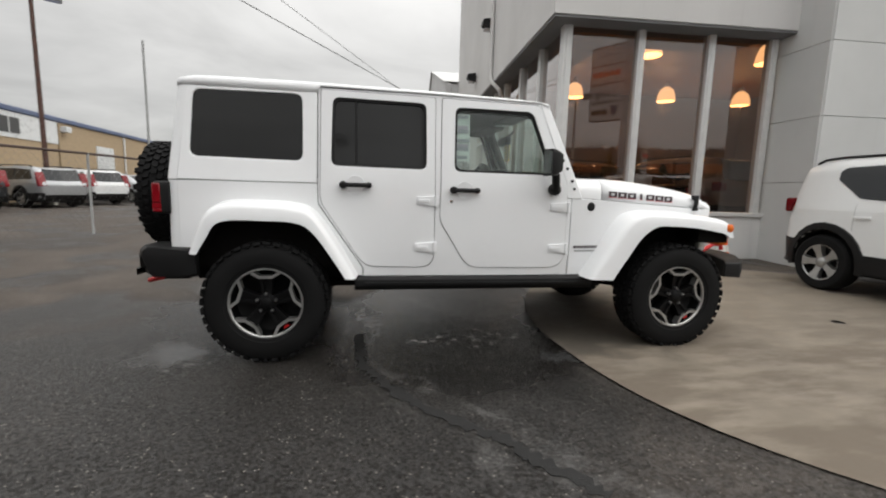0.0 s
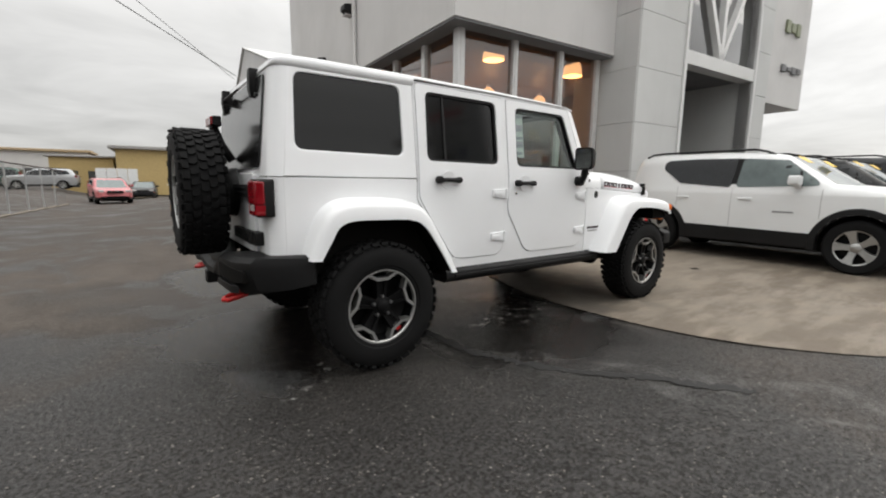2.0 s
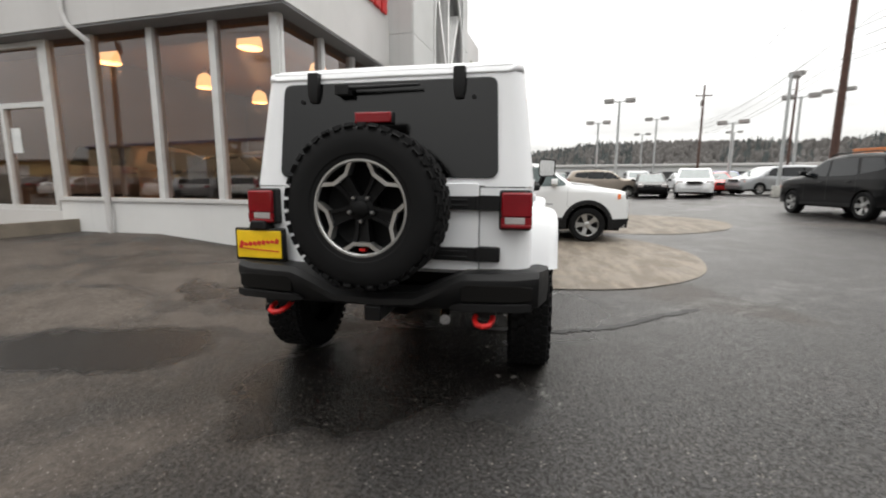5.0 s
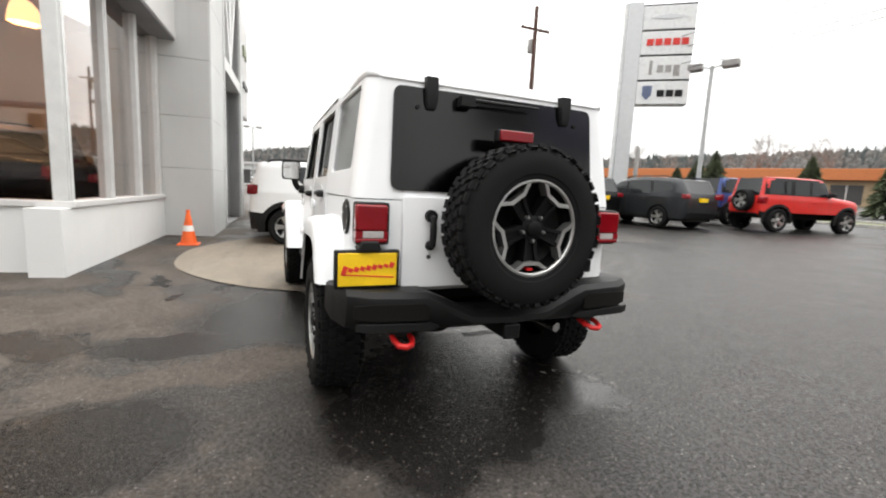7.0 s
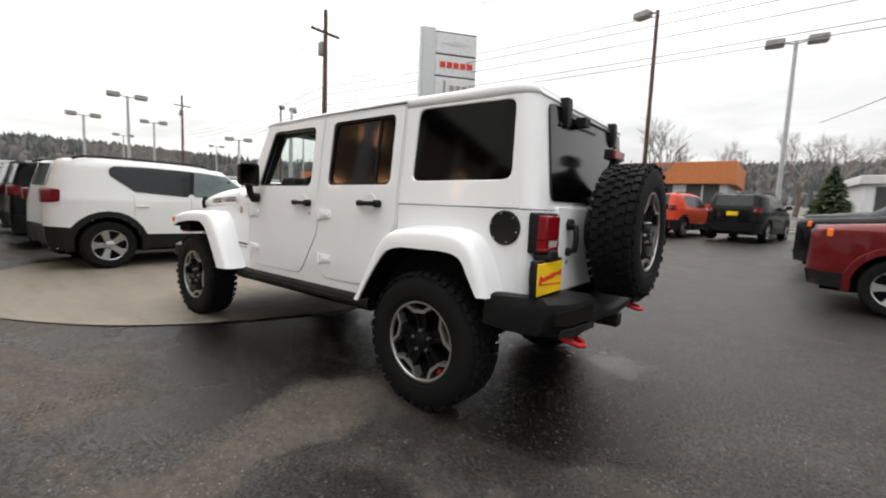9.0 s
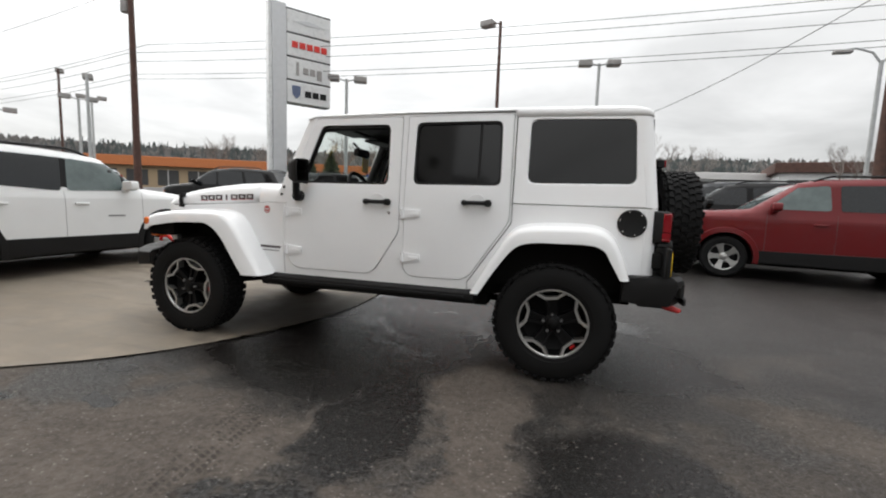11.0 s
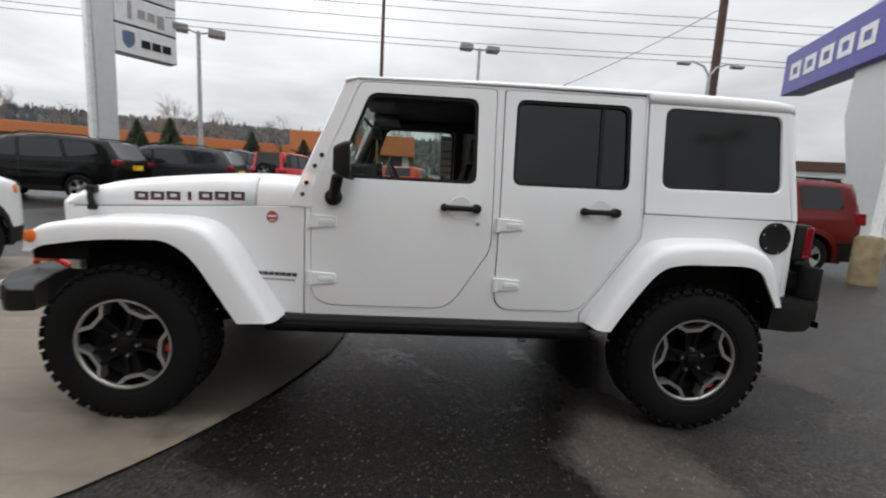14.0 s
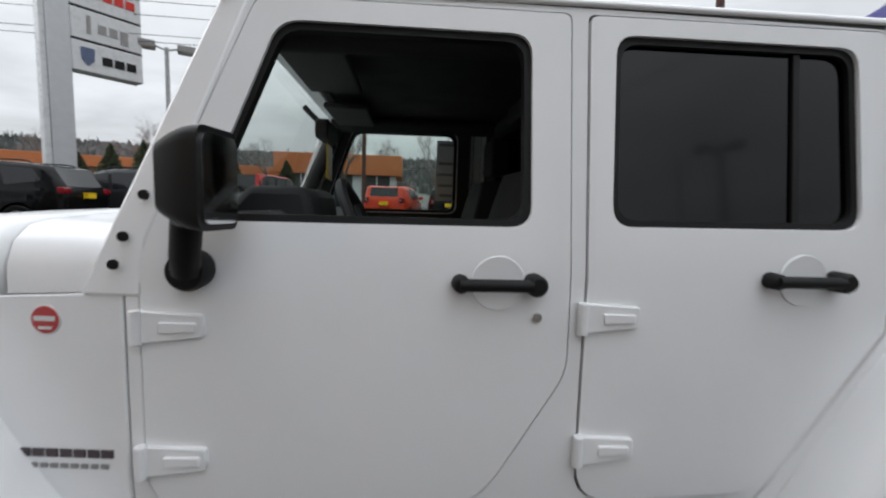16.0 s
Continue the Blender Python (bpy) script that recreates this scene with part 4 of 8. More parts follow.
def wheel_meshes():
    """The meshes of one mud-terrain wheel, axle along y, outside towards +y."""
    def keep(name, bm, mat, smooth=35):
        me = bpy.data.meshes.new(name)
        bmesh.ops.recalc_face_normals(bm, faces=bm.faces)
        bm.to_mesh(me)
        bm.free()
        me.materials.append(mat)
        me.polygons.foreach_set("use_smooth", [True] * len(me.polygons))
        me.set_sharp_from_angle(angle=radians(smooth))
        WHEEL[name] = me
    R, W = 0.388, 0.125
    bm = bmesh.new()
    bm_lathe(bm, [(0.222, -0.10), (0.235, -0.115), (0.30, -0.128), (0.352, -0.124), (0.378, -0.108), (R, -0.085), (R + 0.003, 0), (R, 0.085),
                  (0.378, 0.108), (0.352, 0.124), (0.30, 0.128), (0.262, 0.124), (0.256, 0.119), (0.240, 0.117), (0.222, 0.10)], 72)
    keep("tyre", bm, M_RUBBER, 30)
    bm = bmesh.new()
    rng = random.Random(4)
    def lug(pts, m, h):
        va = [bm.verts.new(m @ Vector((-0.004, y, z))) for y, z in pts]
        vb = [bm.verts.new(m @ Vector((h, y * 0.94, z * 0.94))) for y, z in pts]
        bm.faces.new(vb)
        for k in range(len(pts)):
            j = (k + 1) % len(pts)
            bm.faces.new((va[k], va[j], vb[j], vb[k]))
    N = 40
    zig = [(-0.020, -0.026), (-0.020, 0.012), (0.000, 0.024), (0.021, 0.020), (0.021, -0.016), (0.002, -0.010)]
    for i in range(N):
        for y, flip, ph in ((-0.046, 1, 0.0), (0.0, -1, 0.42), (0.046, 1, 0.85)):
            a = 2 * math.pi * (i + ph + rng.uniform(-0.05, 0.05)) / N
            k = 1.0 + rng.uniform(-0.08, 0.10)
            lug([(p * flip, q * k) for p, q in zig], Matrix.Rotation(-a, 4, "Y") @ Matrix.Translation((R + 0.002, y, 0)), 0.013)
        for sg in (-1, 1):
            a = 2 * math.pi * (i + (0.25 if sg > 0 else 0.6)) / N
            m = Matrix.Rotation(-a, 4, "Y") @ Matrix.Translation((R - 0.001, sg * 0.088, 0)) @ Matrix.Rotation(-sg * 0.22, 4, "Z")
            lug([(-0.017, -0.022), (-0.017, 0.024), (0.020, 0.021), (0.020, -0.024)], m, 0.013)
            m = Matrix.Rotation(-a, 4, "Y") @ Matrix.Translation((0.373, sg * 0.112, 0)) @ Matrix.Rotation(-sg * 0.95, 4, "Z")
            w = 0.019 if i % 2 else 0.012
            lug([(-0.022, -0.021), (-0.022, 0.021), (0.020 if i % 2 else 0.012, w), (0.020 if i % 2 else 0.012, -w)], m, 0.0045)
    keep("tread", bm, M_RUBBER, 30)
    bm = bmesh.new()
    bm_lathe(bm, [(0.0, -0.02), (0.20, -0.02), (0.214, 0.02), (0.218, 0.085), (0.222, 0.100), (0.20, 0.02), (0.17, 0.0), (0.0, 0.0)], 48)
    keep("wheel", bm, M_RIMBLK)
    bm = bmesh.new()
    bm_lathe(bm, [(0.2375, 0.104), (0.2365, 0.112), (0.220, 0.113), (0.214, 0.106), (0.215, 0.094), (0.2375, 0.104)], 64)
    keep("rim_ring", bm, M_SILVER)
    # a pocket edge: two sides and a floor that point inward from the ring
    bm = bmesh.new()

    def at(r, a, y):
        return (r * math.cos(a), y, r * math.sin(a))
    o, i_, ri, ro = radians(25), radians(17), 0.172, 0.222
    line = [(ro, -o), (0.193, -radians(18.5)), (ri, -radians(13)), (ri, radians(13)), (0.193, radians(18.5)), (ro, o)]
    th = 0.018
    rows = []
    for k, (r, a) in enumerate(line):
        p = Vector((r * math.cos(a), r * math.sin(a)))
        q0 = Vector((line[max(k - 1, 0)][0] * math.cos(line[max(k - 1, 0)][1]), line[max(k - 1, 0)][0] * math.sin(line[max(k - 1, 0)][1])))
        q1 = Vector((line[min(k + 1, 5)][0] * math.cos(line[min(k + 1, 5)][1]), line[min(k + 1, 5)][0] * math.sin(line[min(k + 1, 5)][1])))
        d = (q1 - q0).normalized()
        nn = Vector((-d.y, d.x)) * th / 2
        yy = 0.104 + (r - ri) * 0.1
        rows.append([(p.x + nn.x, 0.05, p.y + nn.y), (p.x + nn.x, yy, p.y + nn.y), (p.x - nn.x, yy, p.y - nn.y), (p.x - nn.x, 0.05, p.y - nn.y)])
    bm_loft(bm, rows, True, True)
    keep("pocket_edge", bm, M_SILVER, 30)
    # a spoke with a sunken middle, between two pockets
    bm = bmesh.new()
    for s in (-1, 1):
        bm_loft(bm, [[(r, 0.03, s * a), (r, y, s * a), (r, y, s * b), (r, 0.03, s * b)] for r, y, a, b in
                     ((0.045, 0.085, 0.012, 0.030), (0.11, 0.088, 0.016, 0.034), (0.168, 0.100, 0.024, 0.044))], True, True)
    bm_loft(bm, [[(r, 0.02, -a), (r, y, -a), (r, y, a), (r, 0.02, a)] for r, y, a in ((0.04, 0.074, 0.018), (0.11, 0.074, 0.022), (0.168, 0.082, 0.030))], True, True)
    keep("spoke", bm, M_RIMBLK, 30)
    keep("hub_cap", lathe([(0.062, 0.03), (0.060, 0.088), (0.040, 0.094), (0.036, 0.104), (0.028, 0.109), (0, 0.110)], 24), M_RIMBLK)
    keep("lug_nut", lathe([(0.011, 0.08), (0.011, 0.100), (0.007, 0.106), (0, 0.107)], 6), M_LUG)
    keep("logo_patch", box(0.190, 0.203, 0.05, 0.090, -0.016, 0.016), M_RED)


def put_wheel(m, parent, phase=90.0):
    """A wheel as a part, with its tyre, ring, spokes, cap and nuts as sub-parts."""
    w = mesh_part("wheel", WHEEL["wheel"], M_RIMBLK, parent)
    w.matrix_basis = m @ Matrix.Rotation(radians(-phase), 4, "Y")
    mesh_part("tyre", WHEEL["tyre"], M_RUBBER, w).scale = (0.972, 1, 0.972)
    tread = mesh_part("tread", WHEEL["tread"], M_RUBBER, w)
    tread.scale = (0.972, 1, 0.972)
    tagged(tread, kind="stuff")
    mesh_part("rim_ring", WHEEL["rim_ring"], M_SILVER, w)
    mesh_part("hub_cap", WHEEL["hub_cap"], M_RIMBLK, w)
    for i in range(5):
        a = Matrix.Rotation(radians(72 * i), 4, "Y")
        mesh_part("spoke", WHEEL["spoke"], M_RIMBLK, w).matrix_basis = a @ Matrix.Rotation(radians(36), 4, "Y")
        mesh_part("pocket_edge", WHEEL["pocket_edge"], M_SILVER, w).matrix_basis = a @ Matrix.Rotation(radians(36), 4, "Y")
        mesh_part("lug_nut", WHEEL["lug_nut"], M_LUG, w).matrix_basis = a @ Matrix.Rotation(radians(36), 4, "Y") @ Matrix.Translation((0.060, 0, 0))
    mesh_part("logo_patch", WHEEL["logo_patch"], M_RED, w).matrix_basis = Matrix.Rotation(radians(180), 4, "Y")
    return w


def body_y(x, z):
    y = 0.785 if z > 0.7 else 0.785 - (0.7 - z) * 0.08
    if z > 1.16:
        y -= (z - 1.16) * 0.122
    if x > 0.58:
        y -= (x - 0.58) * 0.10
    return y


def rear_x(z):
    return -2.078 + max(0.0, z - 1.16) * 0.105


def jeep():
    car = thing("offroad_suv", "white four-door off-road vehicle on chunky mud tyres, driver's window down", "car")
    cuts = (0.7, 1.16)
    F_DOOR = rounded([(0.568, 0.60), (0.568, 1.19), (0.345, 1.745), (-0.348, 1.752), (-0.356, 0.93), (-0.15, 0.602)], [0.13, 0.02, 0.05, 0.02, 0.16, 0.16])
    R_DOOR = rounded([(-0.396, 0.605), (-0.396, 1.752), (-1.145, 1.762), (-1.150, 1.04), (-0.865, 0.612)], [0.10, 0.02, 0.02, 0.16, 0.14])
    F_WIN = rounded([(0.462, 1.262), (0.300, 1.697), (-0.258, 1.700), (-0.264, 1.264)], [0.01, 0.07, 0.05, 0.05])
    R_WIN = rounded([(-0.452, 1.270), (-0.458, 1.712), (-1.072, 1.718), (-1.082, 1.276)], 0.05)
    Q_WIN = rounded([(-1.258, 1.298), (-1.262, 1.722), (-1.912, 1.716), (-1.934, 1.306)], 0.055)
    arch_r = [(-0.955, 0.555), (-1.17, 0.885), (-1.29, 0.945), (-1.715, 0.950), (-1.835, 0.84), (-1.890, 0.72)]
    arch_f = [(1.74, 0.885), (1.62, 0.935), (1.22, 0.955), (1.07, 0.865), (0.865, 0.522)]
    frame_out = [(0.60, 0.525), (0.60, 1.165), (0.365, 1.765), (-1.163, 1.775), (-1.163, 1.03), (-0.872, 0.60), (-0.872, 0.545)]
    quarter = [(-1.170, 1.156), (-1.168, 1.025), (-0.878, 0.598), (-0.878, 0.545)] + arch_r + [(-1.895, 0.70), (-2.005, 0.70), (-2.005, 1.156)]
    top_q = [(-1.170, 1.161), (-1.170, 1.775), (-1.945, 1.775), (-2.005, 1.161)]
    fender = [(0.606, 0.525), (0.606, 1.108), (1.83, 1.040), (1.84, 0.95), (1.80, 0.86)] + arch_f
    for s in (1, -1):
        def pl(off=0.0, sgn=s):
            return lambda x, z: (x, sgn * (body_y(x, z) - off), z)
        grow = [shrink(F_DOOR, -0.005), shrink(R_DOOR, -0.005)]
        part("side_frame", sheet(frame_out, grow, pl(0.002), 0.05, cuts), M_WHITE, car)
        part("door_gap", sheet(frame_out, [shrink(F_WIN, -0.03), shrink(R_WIN, -0.03)], pl(0.022), 0.01, cuts), M_GREY_SEAM, car)
        part("quarter_panel", sheet(quarter, [], pl(), 0.03, cuts), M_WHITE, car, bevel=0.005)
        hard = part("hardtop_side", sheet(top_q, [Q_WIN], pl(-0.004), 0.045, cuts), M_WHITE, car, bevel=0.006)
        part("window", sheet(shrink(Q_WIN, -0.006), [], pl(0.010), 0.005, cuts), M_PRIV, hard, "dark tinted side window")
        part("hardtop_joint", sheet([(-1.16, 1.135), (-1.16, 1.19), (-2.0, 1.19), (-2.0, 1.135)], [], pl(0.008), 0.01, cuts), M_GREY_SEAM, car)
        part("fender_side", sheet(fender, [], pl(), 0.03, cuts), M_WHITE, car, bevel=0.004)
        for nm, door, win, hx, hz, hinges, glassm in (("front_door", F_DOOR, F_WIN, -0.188, 1.139, ((0.572, 1.038), (0.572, 0.742)), M_CLEAR),
                                                       ("rear_door", R_DOOR, R_WIN, -0.924, 1.155, ((-0.388, 1.062), (-0.395, 0.745)), M_PRIV)):
            d = part(nm, sheet(door, [win], pl(-0.003), 0.05, cuts), M_WHITE, car, bevel=0.006)
            part("window_seal", sheet(shrink(win, -0.004), [shrink(win, 0.016)], pl(0.008), 0.03, cuts), M_BLACKP, d)
            part("door_trim", sheet(shrink(door, 0.02), [shrink(win, -0.004)], pl(0.062), 0.012, cuts), M_TRIM, d)
            if not (nm == "front_door" and s == 1):
                g = part("window", sheet(shrink(win, 0.012), [], pl(0.022), 0.004, cuts), glassm, d, "clear side window with labels" if glassm is M_CLEAR else "dark tinted side window")
                g.visible_shadow = False
            if nm == "rear_door":
                part("window_bar", sheet([(-0.912, 1.262), (-0.916, 1.718), (-0.932, 1.718), (-0.930, 1.262)], [], pl(0.014), 0.012, cuts), M_BLACKP, d)
            # handle: a bar with a round push button at its rear end, over a shallow round scoop
            y = body_y(hx, hz) + 0.003
            part("scoop", lathe([(0.062, 0), (0.060, 0.004), (0.050, 0.003), (0.030, -0.001 + 0.003), (0, 0.0015)], 32, Matrix.Translation((hx, s * y, hz)) @ Matrix.Diagonal((1, s, 1, 1))), M_WHITE, d)
            bm = bmesh.new()
            bm_tube(bm, [(hx + 0.09, s * (y + 0.03), hz), (hx - 0.07, s * (y + 0.034), hz)], 0.0145, 10)
            bm_lathe(bm, [(0.020, 0.0), (0.019, 0.03), (0.014, 0.036), (0, 0.037)], 16, Matrix.Translation((hx + 0.085, s * y, hz)) @ Matrix.Diagonal((1, s, 1, 1)))
            bm_lathe(bm, [(0.025, 0.0), (0.024, 0.036), (0.018, 0.044), (0, 0.045)], 20, Matrix.Translation((hx - 0.08, s * y, hz)) @ Matrix.Diagonal((1, s, 1, 1)))
            part("door_handle", bm, M_BLACKP, d, "black bar door handle")
            for gx, gz in hinges:
                bm = bmesh.new()
                yy = body_y(gx, gz) + 0.002
                outl = rounded([(gx + 0.004, gz - 0.036), (gx + 0.004, gz + 0.034), (gx - 0.132, gz + 0.026), (gx - 0.132, gz - 0.022)], 0.008, 2)
                bm_prism(bm, outl, "y", s * (yy - 0.01), s * (yy + 0.012))
                bm_prism(bm, rounded([(gx - 0.045, gz - 0.012), (gx - 0.045, gz + 0.012), (gx - 0.120, gz + 0.010), (gx - 0.120, gz - 0.010)], 0.004, 2), "y", s * (yy + 0.01), s * (yy + 0.017))
                bm_tube(bm, [(gx + 0.002, s * (yy + 0.010), gz - 0.038), (gx + 0.002, s * (yy + 0.010), gz + 0.036)], 0.013, 10)
                part("hinge", bm, M_WHITE, d, bevel=0.002)
            if nm == "front_door":
                part("lock", lathe([(0.012, 0), (0.011, 0.006), (0, 0.007)], 16, Matrix.Translation((-0.280, s * y, 1.062)) @ Matrix.Diagonal((1, s, 1, 1))), M_CHROME, d)
                mb = (0.455, s * 0.805, 1.162)
                bm = bmesh.new()
                bm_lathe(bm, [(0.040, -0.03), (0.042, 0.02), (0.036, 0.034), (0, 0.038)], 24, Matrix.Translation(mb) @ Matrix.Diagonal((1, s, 1, 1)))
                bm_tube(bm, [(0.452, s * 0.835, 1.165), (0.440, s * 0.862, 1.20), (0.424, s * 0.885, 1.265)], 0.028, 10)
                mi = part("wing_mirror", bm, M_BLACKP, d, "black plastic door mirror")
                rows = []
                for k in range(7):
                    t = k / 6
                    w = 0.5 + 0.5 * math.sin(math.pi * min(1, 0.22 + t * 0.78) * 0.5)
                    rr = rounded([(s * (0.915 - 0.085 * w), 1.342 - 0.092 * w), (s * (0.915 - 0.085 * w), 1.342 + 0.092 * w), (s * (0.915 + 0.085 * w), 1.342 + 0.085 * w), (s * (0.915 + 0.085 * w), 1.342 - 0.088 * w)], 0.03 * w, 4)
                    rows.append([(0.432 - 0.080 * t, a, b) for a, b in rr])
                part("mirror_shell", loft(rows, True, True), M_BLACKP, mi)
                rr = rounded([(s * 0.842, 1.262), (s * 0.842, 1.422), (s * 0.988, 1.416), (s * 0.988, 1.266)], 0.025, 4)
                part("mirror_glass", prism(rr, "x", 0.351, 0.348), M_CHROME, mi)
        # flares
        for nm, outer, inner in (("rear_fender_flare", [(-0.915, 0.548), (-1.04, 0.77), (-1.175, 0.966), (-1.285, 1.020), (-1.48, 1.035), (-1.69, 1.032), (-1.80, 0.985), (-1.865, 0.88), (-1.925, 0.712)],
                                  [(-0.985, 0.552), (-1.09, 0.72), (-1.205, 0.868), (-1.31, 0.912), (-1.48, 0.92), (-1.67, 0.92), (-1.755, 0.89), (-1.80, 0.82), (-1.862, 0.712)]),
                                 ("front_fender_flare", [(1.868, 0.845), (1.835, 0.930), (1.76, 0.978), (1.545, 1.010), (1.30, 1.020), (1.10, 1.012), (0.98, 0.945), (0.84, 0.745), (0.705, 0.535)],
                                  [(1.80, 0.845), (1.765, 0.870), (1.70, 0.885), (1.52, 0.912), (1.32, 0.922), (1.20, 0.915), (1.09, 0.838), (0.985, 0.685), (0.885, 0.530)])):
            A, B = smooth_line([(*p, 0) for p in outer], 5), smooth_line([(*p, 0) for p in inner], 5)
            rows, well = [], []
            for a, b in zip(A, B):
                d = (a - b).normalized()
                yb = body_y(a.x, a.y)
                q = a + d * 0.012
                rows.append([(q.x, s * (yb - 0.01), q.y), (a.x, s * (yb + 0.035), a.y), (a.x - d.x * 0.004, s * 0.880, a.y - d.y * 0.004), ((a - d * 0.018).x, s * 0.918, (a - d * 0.018).y),
                             ((a - d * 0.045).x, s * 0.932, (a - d * 0.045).y), (b.x, s * 0.935, b.y), (b.x, s * 0.920, b.y)])
                well.append([(b.x, s * 0.9195, b.y), ((b + d * 0.012).x, s * 0.90, (b + d * 0.012).y), ((b + d * 0.02).x, s * 0.50, (b + d * 0.02).y)])
            fl = part(nm, loft(rows), M_WHITE, car, smooth=50)
            part("wheel_well", loft(well), M_UNDER, fl, "dark wheel well liner", smooth=50)
            if nm.startswith("front"):
                part("side_marker", lathe([(0.030, -0.01), (0.030, 0.004), (0.022, 0.010), (0, 0.011)], 20, Matrix.Translation((1.80, s * 0.928, 0.915)) @ Matrix.Diagonal((1, s, 1, 1))), M_AMBER, fl)
        # sill rail, marks and decals
        bm = bmesh.new()
        sec = rounded([(s * 0.60, 0.44), (s * 0.775, 0.445), (s * 0.80, 0.475), (s * 0.795, 0.520), (s * 0.772, 0.545), (s * 0.60, 0.545)], 0.012, 2)
        bm_prism(bm, sec, "x", -0.93, 0.80)
        bm_prism(bm, [(s * 0.79, 0.505), (s * 0.812, 0.500), (s * 0.812, 0.488), (s * 0.79, 0.484)], "x", -0.86, 0.74)
        part("rock_rail", bm, M_BLACKP, car, "black steel rock rail below the doors")
        for i, (bx, bz) in enumerate(((0.611, 1.169), (0.594, 1.226), (0.556, 1.312), (0.524, 1.368))):
            part("hinge_bolt", lathe([(0.011, 0), (0.010, 0.006), (0, 0.007)], 12, Matrix.Translation((bx, s * (body_y(0.58, bz) + 0.012), bz)) @ Matrix.Diagonal((1, s, 1, 1))), M_BLACKP, car)
        yb = body_y(0.80, 1.02)
        tilt = Matrix.Translation((0.766, s * (yb - 0.001), 1.046)) @ Matrix.Rotation(s * radians(-5.7), 4, "Z") @ Matrix.Diagonal((1, s, 1, 1))
        bd = part("round_badge", lathe([(0.032, 0), (0.032, 0.006), (0.026, 0.008), (0, 0.008)], 24, tilt), M_PAPER if s == 1 else M_BLACKP, car)
        if s == 1:
            part("badge_face", lathe([(0.029, 0.006), (0.029, 0.0085), (0, 0.0088)], 24, tilt), M_BADGE, bd)
            part("badge_bar", box(-0.022, 0.022, 0.0089, 0.0105, -0.002, 0.008, tilt), M_PAPER, bd)
            part("badge_bar", box(-0.014, 0.014, 0.0089, 0.0105, -0.020, -0.014, tilt), M_PAPER, bd)
        # word-sized bars on the lower fender and the bonnet's side
        base = part("model_badge", box(-0.12, 0.12, -0.002, 0.0, -0.030, 0.012, Matrix.Translation((0.755, s * (body_y(0.755, 0.74) - 0.0005), 0.742)) @ Matrix.Rotation(s * radians(-5.7), 4, "Z") @ Matrix.Diagonal((1, s, 1, 1))), M_WHITE, car, "dark and silver plain bars on the fender")
        for i in range(8):
            x1 = 0.862 - i * 0.030
            m0 = Matrix.Translation((x1, s * (body_y(x1, 0.75) + 0.001), 0.752)) @ Matrix.Rotation(s * radians(-5.7), 4, "Z")
            part("badge_bar", box(-0.0125, 0.0125, -0.002, 0.002, -0.010, 0.008, m0 @ Matrix.Shear("XZ", 4, (0.3, 0.0)) if i % 2 else m0), M_DECAL, base)
        for i in range(9):
            x1 = 0.835 - i * 0.022
            m0 = Matrix.Translation((x1, s * (body_y(x1, 0.72) + 0.001), 0.722)) @ Matrix.Rotation(s * radians(-5.7), 4, "Z")
            part("small_bar", box(-0.008, 0.008, -0.002, 0.002, -0.0050, 0.0050, m0), M_BARGREY, base)
    return car


def hood_rows(xs, inset=0.0):
    rows = []
    for x in xs:
        hw = body_y(max(x, 0.58), 1.1) - 0.004
        zs = 1.112 - (x - 0.57) * 0.052
        zt = float(np.interp(x, (0.5, 0.72, 0.97, 1.15, 1.5, 1.70, 1.79, 1.83), (1.235, 1.250, 1.252, 1.243, 1.205, 1.168, 1.135, 1.075)))
        half = [(hw, zs), (hw - 0.002, zs + (zt - zs) * 0.40), (hw - 0.022, zs + (zt - zs) * 0.72), (hw - 0.065, zt - 0.012), (hw - 0.14, zt), (hw * 0.42, zt + 0.012), (0, zt + 0.016)]
        rows.append([(x, a, b) for a, b in half] + [(x, -a, b) for a, b in half[-2::-1]])
    return rows


